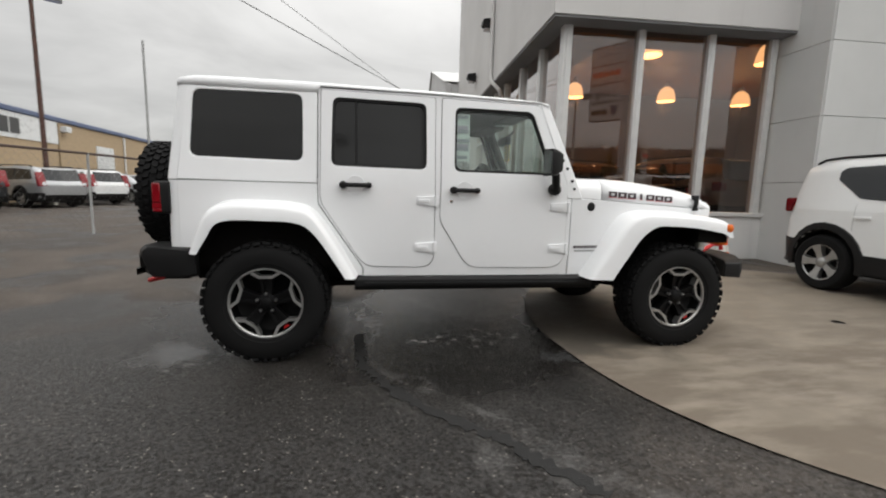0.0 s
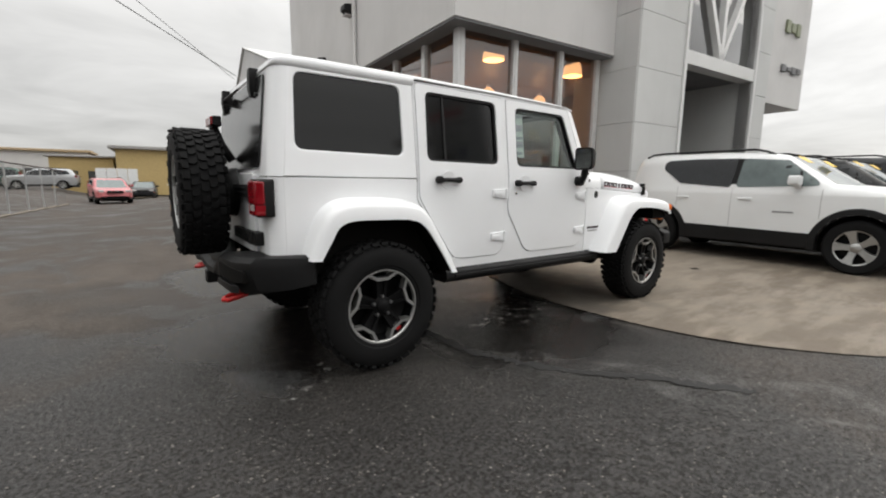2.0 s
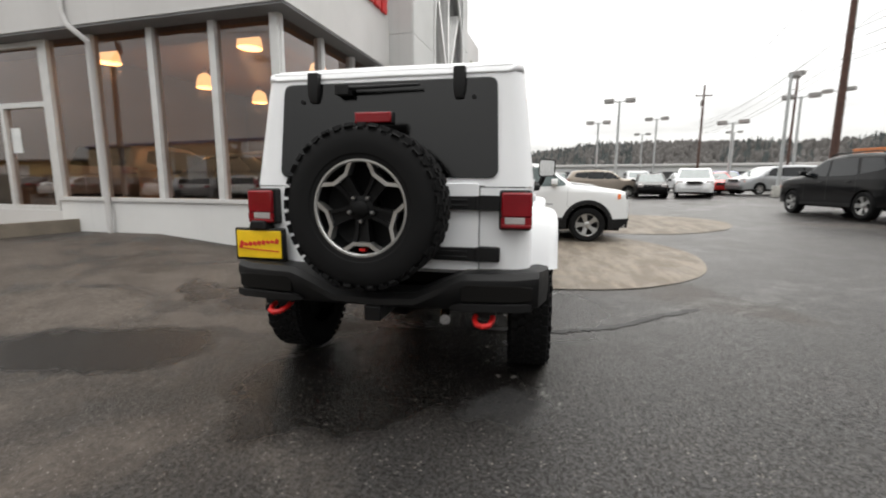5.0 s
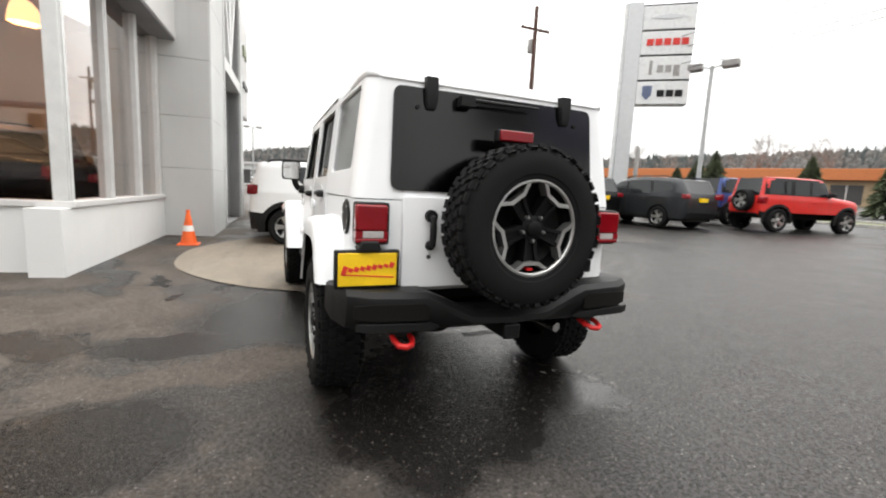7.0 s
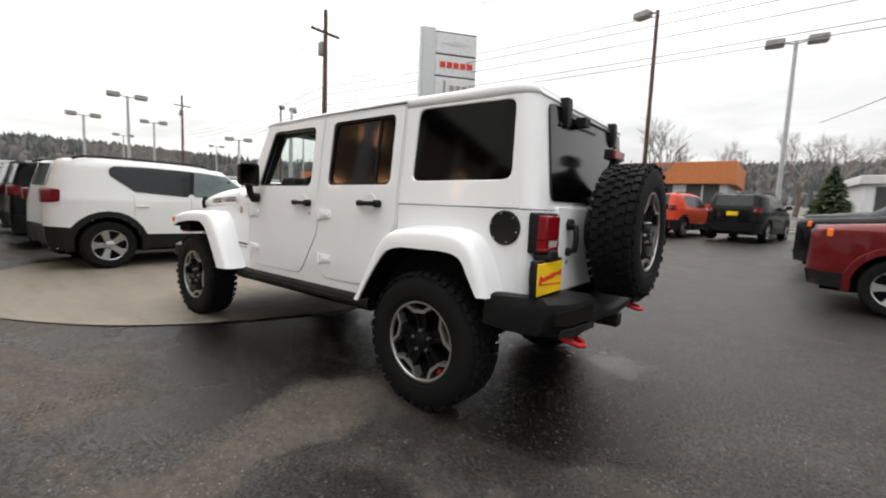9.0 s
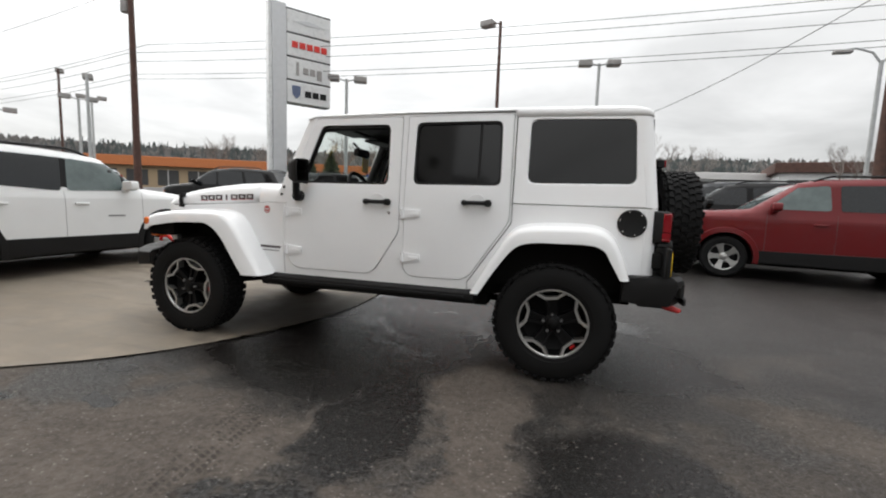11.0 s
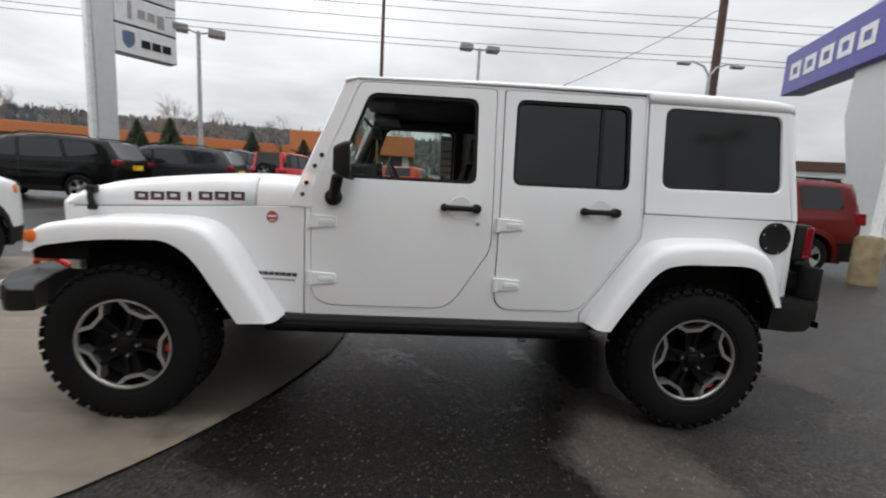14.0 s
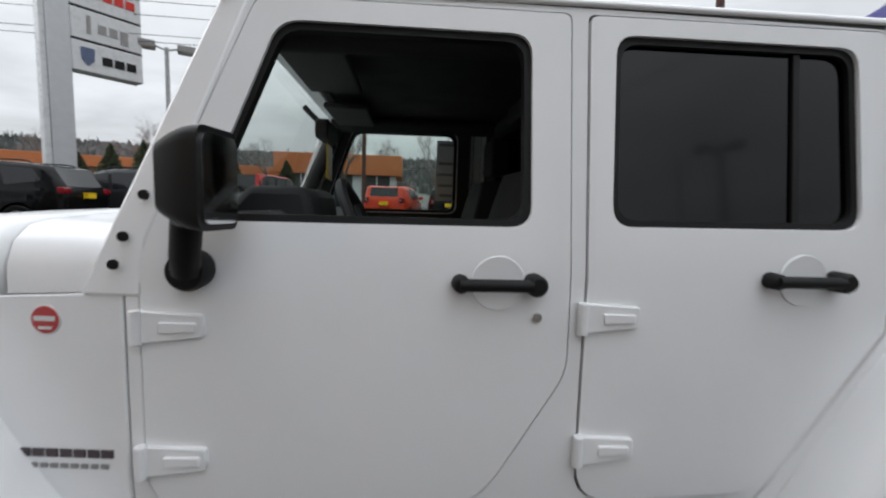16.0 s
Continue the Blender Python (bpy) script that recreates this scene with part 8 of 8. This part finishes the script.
small = thing("lot_sign", "small dark notice board with red and blue bars on a post", "sign", Matrix.Translation((14.6, -18.3, ground_z(14.6, -18.3))) @ Matrix.Rotation(radians(-50), 4, "Z"))
part("board", box(-0.8, 0.8, -0.06, 0.06, 1.4, 3.6), M_LAMPHD, small, bevel=0.02)
for k, mt in enumerate((M_REDINK, M_SIGNW, M_BLUETR, M_SIGNW, M_SIGNW)):
    part("bar", box(-0.65, 0.65, 0.062, 0.075, 3.1 - k * 0.36, 3.32 - k * 0.36), mt, small)
part("post", box(-0.08, 0.08, -0.05, 0.05, 0, 1.4), M_POLEGR, small)

# blue neighbour sign on a leaning grey blade
va, vb = Vector((-12.95, -8.25, 0)), Vector((-15.45, -14.95, 0))
vd = (vb - va).normalized()
vm = Matrix(((vd.x, -vd.y, 0, va.x), (vd.y, vd.x, 0, va.y), (0, 0, 1, ground_z(va.x, va.y)), (0, 0, 0, 1)))
vs = thing("blue_sign", "blue-violet sign board with white blocks on a leaning grey blade", "sign", vm)
part("blade", loft([[(-0.55, -0.25, -0.2), (0.75, -0.25, -0.2), (0.75, 0.25, -0.2), (-0.55, 0.25, -0.2)], [(-0.75, -0.22, 4.0), (2.3, -0.22, 4.0), (2.3, 0.22, 4.0), (-0.75, 0.22, 4.0)], [(-0.95, -0.2, 7.6), (2.0, -0.2, 7.2), (2.0, 0.2, 7.2), (-0.95, 0.2, 7.6)]], True, True), M_SIGNF, vs, bevel=0.03)
part("mast", loft([[(-0.75, -0.35, -0.2), (-0.25, -0.35, -0.2), (-0.25, 0.35, -0.2), (-0.75, 0.35, -0.2)], [(-1.0, -0.3, 9.5), (-0.55, -0.3, 9.5), (-0.55, 0.3, 9.5), (-1.0, 0.3, 9.5)]], True, True), M_SIGNW, vs, bevel=0.02)
bd = part("board", box(-0.2, 7.1, -0.42, 0.42, 5.35, 6.95, Matrix.Rotation(radians(-2.0), 4, "Y")), M_SIGNBL, vs, bevel=0.03)
bd2 = part("board_rear", box(-3.2, -0.9, -0.42, 0.42, 5.3, 7.0), M_BLACKP, vs, bevel=0.03)
for j in range(5):
    for s in (1, -1):
        bm = bmesh.new()
        for a0, a1, c0, c1 in ((0.0, 0.83, 5.82, 6.0), (0.0, 0.83, 6.28, 6.46), (0.0, 0.22, 6.0, 6.28), (0.61, 0.83, 6.0, 6.28)):
            bm_box(bm, 1.15 + j * 1.12 + a0, 1.15 + j * 1.12 + a1, s * 0.424, s * 0.44, c0, c1, Matrix.Rotation(radians(-2.0), 4, "Y"))
        part("mark_block", bm, M_SIGNW, bd)
part("plinth", box(-1.0, 1.2, -0.7, 0.7, -0.3, 0.35), M_KERB, vs, bevel=0.03)
wb = thing("timber_bollard", "thick weathered timber post at the lot's edge", "post", Matrix.Translation((-7.4, -3.55, ground_z(-7.4, -3.5))))
part("post", lathe([(0.20, -0.1), (0.19, 0.75), (0.16, 0.80), (0, 0.82)], 14, None, "z"), plain("weathered_timber", (0.22, 0.17, 0.10), 0.9, var=0.3), wb)

# traffic cone by the tower
cn = thing("traffic_cone", "orange traffic cone with a white band", "traffic cone", Matrix.Translation((4.85, 2.40, ground_z(4.85, 2.4))) @ Matrix.Diagonal((0.86, 0.86, 0.88, 1)))
part("base", box(-0.20, 0.20, -0.20, 0.20, 0.0, 0.035), M_CONE, cn, bevel=0.015)
part("body", lathe([(0.155, 0.035), (0.075, 0.46), (0.045, 0.62), (0.035, 0.64), (0.042, 0.70), (0.035, 0.72)], 28, None, "z"), M_CONE, cn)
part("band", lathe([(0.1085, 0.285), (0.0865, 0.405)], 28, None, "z"), M_CONEW, cn)

# chain-link fence: posts, top rail and woven wire
fl = [(-9.0, -0.5), (-7.9, 1.9), (-7.1, 4.3), (-6.6, 6.6), (-6.2, 9.1), (-6.05, 11.5), (-5.9, 13.9), (-5.75, 16.3), (-5.6, 18.7), (-5.45, 21.1), (-5.3, 23.5), (-5.15, 25.9)]
fence = thing("fence", "galvanised chain-link fence with a dark top rail", "fence", Matrix())
kerb = new("kerb")
tagged(kerb, "low worn concrete kerb strip under the fence", "kerb", "", "structure")
for a, b in zip(fl[5:], fl[6:]):
    L, an = math.hypot(b[0] - a[0], b[1] - a[1]), math.atan2(b[1] - a[1], b[0] - a[0])
    zk = (ground_z(*a) + ground_z(*b)) / 2
    part("kerb_stone", box(0.006, L - 0.006, -0.12, 0.05, -0.12, 0.035, Matrix.Translation((a[0], a[1], zk)) @ Matrix.Rotation(an, 4, "Z")), M_PAD, kerb, bevel=0.012)
mesh_mat = Shade("chain_link_wire")
mesh_mat.set(Base_Color=(0.25, 0.25, 0.25), Roughness=0.5, Metallic=0.5)
for a, b in zip(fl, fl[1:]):
    za, zb_ = ground_z(*a), ground_z(*b)
    part("post", tube([(*a, za - 0.1), (*a, za + 1.70)], 0.026, 8), M_POLEGR, fence)
    part("top_rail", tube([(*a, za + 1.68), (*b, zb_ + 1.68)], 0.026, 6), plain("dark_rail", (0.06, 0.035, 0.03), 0.6) if a == fl[0] else bpy.data.materials["dark_rail"], fence)
    bm = bmesh.new()
    L = math.hypot(b[0] - a[0], b[1] - a[1])
    n = int(L / 0.16)
    for k in range(-10, n + 1):
        for sgn in (1, -1):
            s0, s1 = k * 0.16, k * 0.16 + 1.6
            q0, q1 = max(s0, 0.0), min(s1, L)
            if q1 - q0 < 0.05:
                continue
            h0, h1 = (q0 - s0), (q1 - s0)
            if sgn < 0:
                h0, h1 = 1.6 - h0, 1.6 - h1
            p0 = Vector((a[0] + (b[0] - a[0]) * q0 / L, a[1] + (b[1] - a[1]) * q0 / L, za + 0.05 + h0))
            p1 = Vector((a[0] + (b[0] - a[0]) * q1 / L, a[1] + (b[1] - a[1]) * q1 / L, za + 0.05 + h1))
            bm_tube(bm, [p0, p1], 0.0013, 3, None, False)
    tagged(part("wire_mesh", bm, mesh_mat.m, fence), kind="stuff")


def long_building(name, label, m, length, depth, h, wall, trim, trim_h, bays, base=None, overhang=0.4, win_z=(0.4, 2.6)):
    b = thing(name, label, "building", m, "far buildings")
    part("wall", box(0, length, 0, depth, -0.5, h), wall, b)
    part("parapet", box(-overhang, length + overhang, -overhang, depth + overhang, h, h + trim_h), trim, b, bevel=0.05)
    for k in range(bays):
        x0 = length * (k + 0.15) / bays
        x1 = length * (k + 0.85) / bays
        w = part("window", box(x0, x1, -0.03, 0.05, win_z[0], win_z[1]), M_SHOP, b)
        part("frame", box((x0 + x1) / 2 - 0.06, (x0 + x1) / 2 + 0.06, -0.06, -0.03, win_z[0], win_z[1]), M_ALU, w)
    return b


def heading(x, y, z, a):
    return Matrix.Translation((x, y, z)) @ Matrix.Rotation(radians(a), 4, "Z")


gz = ground_z(20, -48)
long_building("shopping_row", "long low shop row with an orange parapet", heading(62, -42, gz, 205), 48, 10, 3.1, M_TAN, M_ORANGE, 1.3, 12, overhang=0.8)
long_building("shop_block", "low shop with a broad orange parapet", heading(11.5, -40.6, gz, 180), 10.6, 9, 2.4, M_SIGNW, M_ORANGE, 1.9, 3, overhang=0.6)
long_building("shop_block", "pale low shop by the road", heading(-8, -46, gz, 185), 26, 10, 2.8, M_SIGNW, M_STUCCO, 0.7, 6)
long_building("shop_block", "low brown flat-roofed shop", heading(-20, -42, gz, 165), 22, 10, 3.2, M_SIGNW, M_POLEBR, 0.9, 5)
tan = long_building("block_building", "long tan block building with a blue roof trim", heading(-16.9, 22.8, 0.0, 94), 18.4, 12, 4.1, M_TAN, M_BLUETR, 0.25, 0, overhang=0.12)
door = part("roller_door", box(3.6, 5.7, -0.05, 0.03, -0.1, 3.2), M_SIGNW, tan, "white ribbed roller door")
for k in range(10):
    part("rib", box(3.62, 5.68, -0.075, -0.05, 0.04 + k * 0.31, 0.10 + k * 0.31), M_SIGNW, door)
part("downpipe", tube([(7.2, -0.07, -0.1), (7.2, -0.07, 3.98), (7.2, 0.0, 4.05)], 0.06, 8), M_SIGNW, tan)
part("flood_lamp", box(0.12, 0.55, -0.34, 0.0, 3.62, 3.92), M_SIGNW, tan, "pale box flood lamp under the roof", bevel=0.02)
tb = long_building("block_building", "tan building with white panels along its upper wall", heading(-15.6, 4.1, 0.0, 94), 18.6, 10, 4.1, M_TAN, M_BLUETR, 0.25, 0, overhang=0.12)
for k in range(6):
    part("upper_panel", box(k * 3.1 + 0.01, k * 3.1 + 3.08, -0.05, 0.02, 2.95, 4.08), M_SIGNW, tb, "white ribbed wall panel")
for k in range(3):
    w = part("window", box(1.9 + k * 6.2, 3.3 + k * 6.2, -0.075, 0.0, 3.15, 3.85), M_SHOP, tb)
    part("frame", box(2.57 + k * 6.2, 2.63 + k * 6.2, -0.09, -0.075, 3.15, 3.85), M_ALU, w)
row = long_building("storage_row", "long mustard storage row with a dark eave and pale bays", heading(-18.2, 42.2, 0.0, 83), 22, 9, 3.05, M_YELB, M_LAMPHD, 0.22, 0, overhang=0.6)
for k in range(7):
    part("bay_door", box(6.2 + k * 2.25, 7.75 + k * 2.25, -0.06, 0.03, -0.2, 2.7), M_SIGNW, row, "pale bay door")
    part("bay_post", box(7.86 + k * 2.25, 8.12 + k * 2.25, -0.5, -0.25, -0.3, 3.05), M_POLEBR, row)
long_building("low_house", "pale beige low house behind the lot", heading(-15.5, 66.0, 0.0, -2), 9.5, 8, 4.1, M_STUCCO, M_TAN, 0.3, 3, overhang=0.4, win_z=(0.8, 2.2))
long_building("metal_shed", "mustard metal shed with a dark eave", heading(-3.2, 49.5, 0.0, -3), 9.6, 10, 3.9, M_YELB, M_LAMPHD, 0.32, 0, overhang=0.5)
long_building("metal_shed", "low mustard lean-to with a dark eave beside the shed", heading(-8.4, 53.0, 0.0, -3), 5.0, 7, 3.1, M_YELB, M_LAMPHD, 0.2, 2, overhang=0.3, win_z=(0.2, 1.8))
long_building("far_hall", "long pale flat hall across the far lot", heading(75, 10, 0.6, -100), 80, 14, 3.4, M_SIGNW, M_STUCCO, 0.4, 16)
long_building("far_hall", "pale low hall beyond the neighbour lot", heading(-32, -44, 0.4, 160), 40, 12, 4.0, M_STUCCO, M_SIGNW, 0.5, 8)
gate = thing("panel_fence", "white panel enclosure by the yellow shed", "enclosure", heading(-4.6, 44.0, 0.05, 10))
for k in range(4):
    part("panel", box(k * 0.75, k * 0.75 + 0.72, 0, 0.05, 0, 1.9), M_SIGNW, gate, bevel=0.01)

# ---- trees ----
M_BARK = plain("grey_bark", (0.13, 0.10, 0.085), 0.9, var=0.3)
M_TWIG = plain("bare_twigs", (0.17, 0.148, 0.135), 0.9, var=0.25)
M_FIR = plain("dark_fir_needles", (0.080, 0.098, 0.052), 0.9, var=0.4, scale=1.5, fine=12)


def bare_tree(seed, h):
    rng = random.Random(seed)
    trunk, twigs = bmesh.new(), bmesh.new()

    def grow(p, d, l, r, depth):
        q = p + d * l
        bend = (p + q) / 2 + Vector((rng.uniform(-1, 1), rng.uniform(-1, 1), 0)) * l * 0.06
        bm_tube(trunk if depth < 2 else twigs, [p, bend, q], r, 6 if depth < 2 else 3, r * 0.68, False)
        if depth >= 6:
            return
        for k in range(3 if depth < 3 else 3):
            a = rng.uniform(0, 2 * math.pi)
            spread = rng.uniform(0.30, 0.75)
            nd = (d + Vector((math.cos(a), math.sin(a), rng.uniform(0.0, 0.5))) * spread).normalized()
            grow(p + d * l * rng.uniform(0.65, 1.0), nd, l * rng.uniform(0.58, 0.80), r * 0.52, depth + 1)
    grow(Vector((0, 0, -0.2)), Vector((0, 0, 1)), h * 0.30, h * 0.022, 0)
    return trunk, twigs


def conifer(seed, h):
    rng = random.Random(seed)
    leaves = bmesh.new()
    for i in range(760):
        t = rng.random() ** 0.8
        z = h * (0.08 + 0.90 * t)
        r = h * 0.36 * (1 - t) ** 0.8 + 0.10
        a = rng.uniform(0, 2 * math.pi)
        out = Vector((math.cos(a), math.sin(a), -0.15))
        side = Vector((-math.sin(a), math.cos(a), 0))
        L, w = r * rng.uniform(0.55, 1.15), r * rng.uniform(0.10, 0.20)
        p = Vector((0, 0, z))
        v = [leaves.verts.new(q) for q in (p, p + out * L * 0.6 + side * w, p + out * L + Vector((0, 0, -0.12 * L)), p + out * L * 0.6 - side * w)]
        leaves.faces.new(v)
        u = [leaves.verts.new(q) for q in (p + Vector((0, 0, 0.05 * h)), p + out * L * 0.55 + Vector((0, 0, -w * 0.8)), p + out * L * 0.95, p + out * L * 0.55 + Vector((0, 0, w * 0.5)))]
        leaves.faces.new(u)
    return leaves


TREES = []
for k, h in enumerate((9.0, 8.0, 10.0)):
    tr = thing("bare_tree", "leafless winter tree with fine grey-brown twigs", "tree", Matrix.Translation((0, 0, -100)), "bare trees")
    a, b = bare_tree(20 + k, h)
    part("trunk", a, M_BARK, tr)
    part("crown", b, M_TWIG, tr)
    TREES.append(tr)
FIRS = []
for k, h in enumerate((5.0, 4.2)):
    fr = thing("conifer", "small dark green conifer", "tree", Matrix.Translation((0, 0, -100)), "conifers")
    part("trunk", tube([(0, 0, -0.1), (0, 0, h * 0.9)], 0.10, 6, 0.02), M_BARK, fr)
    part("crown", conifer(40 + k, h), M_FIR, fr)
    FIRS.append(fr)
rng = random.Random(11)


def place(lst, spots):
    used = set()
    for i, (x, y, s) in enumerate(spots):
        k = i % len(lst)
        m = Matrix.Translation((x, y, ground_z(x, y))) @ Matrix.Rotation(rng.uniform(0, 6.28), 4, "Z")
        if k not in used:
            used.add(k)
            lst[k].matrix_basis = m
            lst[k].scale = (s, s, s)
            base = lst[k]
        else:
            c = copy_thing(lst[k], m)
            c.scale = (s, s, s)


place(TREES, [(4.8, -33, 1.0), (18, -58, 1.2), (26, -62, 1.1), (33, -60, 1.3), (45, -58, 1.2), (-6, -52, 1.1), (-12, -55, 1.2), (12, -62, 1.15), (-22, -36, 0.75), (-27, -33, 0.8), (-17, -58, 1.2), (58, -62, 1.3), (2, -60, 1.2), (-34, -50, 1.1), (-4, -60, 1.3), (8, -64, 1.2), (38, -64, 1.2), (-31, -40, 0.8), (-36, -28, 0.7)])
place(FIRS, [(15.5, -26, 0.78), (17.8, -27, 0.7), (11.6, -29, 0.72), (8.3, -30, 0.8), (20.5, -31, 0.8), (6.6, -29.5, 0.66), (-4.8, -25.5, 0.66), (24, -33, 0.8)])

# wooded hill on the far side, one uneven mass of small crowns
M_HILL = plain("wooded_hillside", (0.118, 0.112, 0.104), 0.95, var=0.35, scale=0.03, fine=0.6)
# evergreen colour with distance haze mixed in as a grey-blue tint
M_WOODS = plain("hazed_mixed_woods", (0.066, 0.076, 0.074), 0.95, var=0.35, scale=0.05, fine=0.4)
M_WOODB = plain("far_bare_woods", (0.128, 0.120, 0.114), 0.95, var=0.25, scale=0.05, fine=0.4)


def hill_h(a):
    """Height of the ridge by its bearing, in degrees from east, clockwise."""
    return float(np.interp(a, (-20, -8, 0, 8, 18, 28, 40, 52, 64, 80, 100, 115, 130, 150, 165), (3, 7, 13, 17, 17, 15, 16, 18, 20, 20, 20, 18, 14, 7, 3)))


rows = []
for k in range(0, 75):
    a = -20 + 185 * k / 74
    c, s = math.cos(radians(-a)), math.sin(radians(-a))
    rows.append([(c * r, s * r, 0.8 + hill_h(a) * f) for r, f in ((95, 0.0), (130, 0.22), (165, 0.60), (200, 0.92), (240, 1.0), (320, 0.6))])
tagged(part("hillside", loft(rows), M_HILL), "low brown wooded ridge behind the road", "hill", "", "structure")
for nm, mt, share in (("woods_evergreen", M_WOODS, 0.0), ("woods_bare", M_WOODB, 0.0)):
    bm = bmesh.new()
    rg = random.Random(len(nm))
    for i in range(15000):
        a = rg.uniform(-20, 164)
        ever = noise.noise(Vector((a * 0.09, 3.0, 0))) + rg.uniform(-0.45, 0.45) > 0.22
        if ever != (nm == "woods_evergreen"):
            continue
        r = 118 + 120 * rg.random() ** 0.7
        f = float(np.interp(r, (95, 130, 165, 200, 240), (0.0, 0.22, 0.60, 0.92, 1.0)))
        z = 0.8 + hill_h(a) * f - 0.8
        c, s = math.cos(radians(-a)), math.sin(radians(-a))
        h = rg.uniform(2.2, 4.6) * (1.15 if ever else 0.9)
        w = rg.uniform(0.6, 1.2) if ever else rg.uniform(0.5, 1.1)
        prof = ((0.12, 1.0), (0.5, 0.62), (0.85, 0.22)) if ever else ((0.15, 0.55), (0.45, 1.0), (0.8, 0.75))
        rings = []
        for lv, wd in prof:
            rings.append([bm.verts.new((c * r + w * wd * rg.uniform(0.6, 1.3) * math.cos(1.2566 * q), s * r + w * wd * rg.uniform(0.6, 1.3) * math.sin(1.2566 * q), z + h * (lv + rg.uniform(-0.12, 0.12)))) for q in range(5)])
        tip = bm.verts.new((c * r + rg.uniform(-0.4, 0.4), s * r + rg.uniform(-0.4, 0.4), z + h * rg.uniform(0.95, 1.15)))
        for lo, hi in zip(rings, rings[1:]):
            for q in range(5):
                bm.faces.new((lo[q], lo[(q + 1) % 5], hi[(q + 1) % 5], hi[q]))
        for q in range(5):
            bm.faces.new((rings[-1][q], rings[-1][(q + 1) % 5], tip))
    tagged(part(nm, bm, mt), "distant woods on the ridge", "woods", "", "stuff")
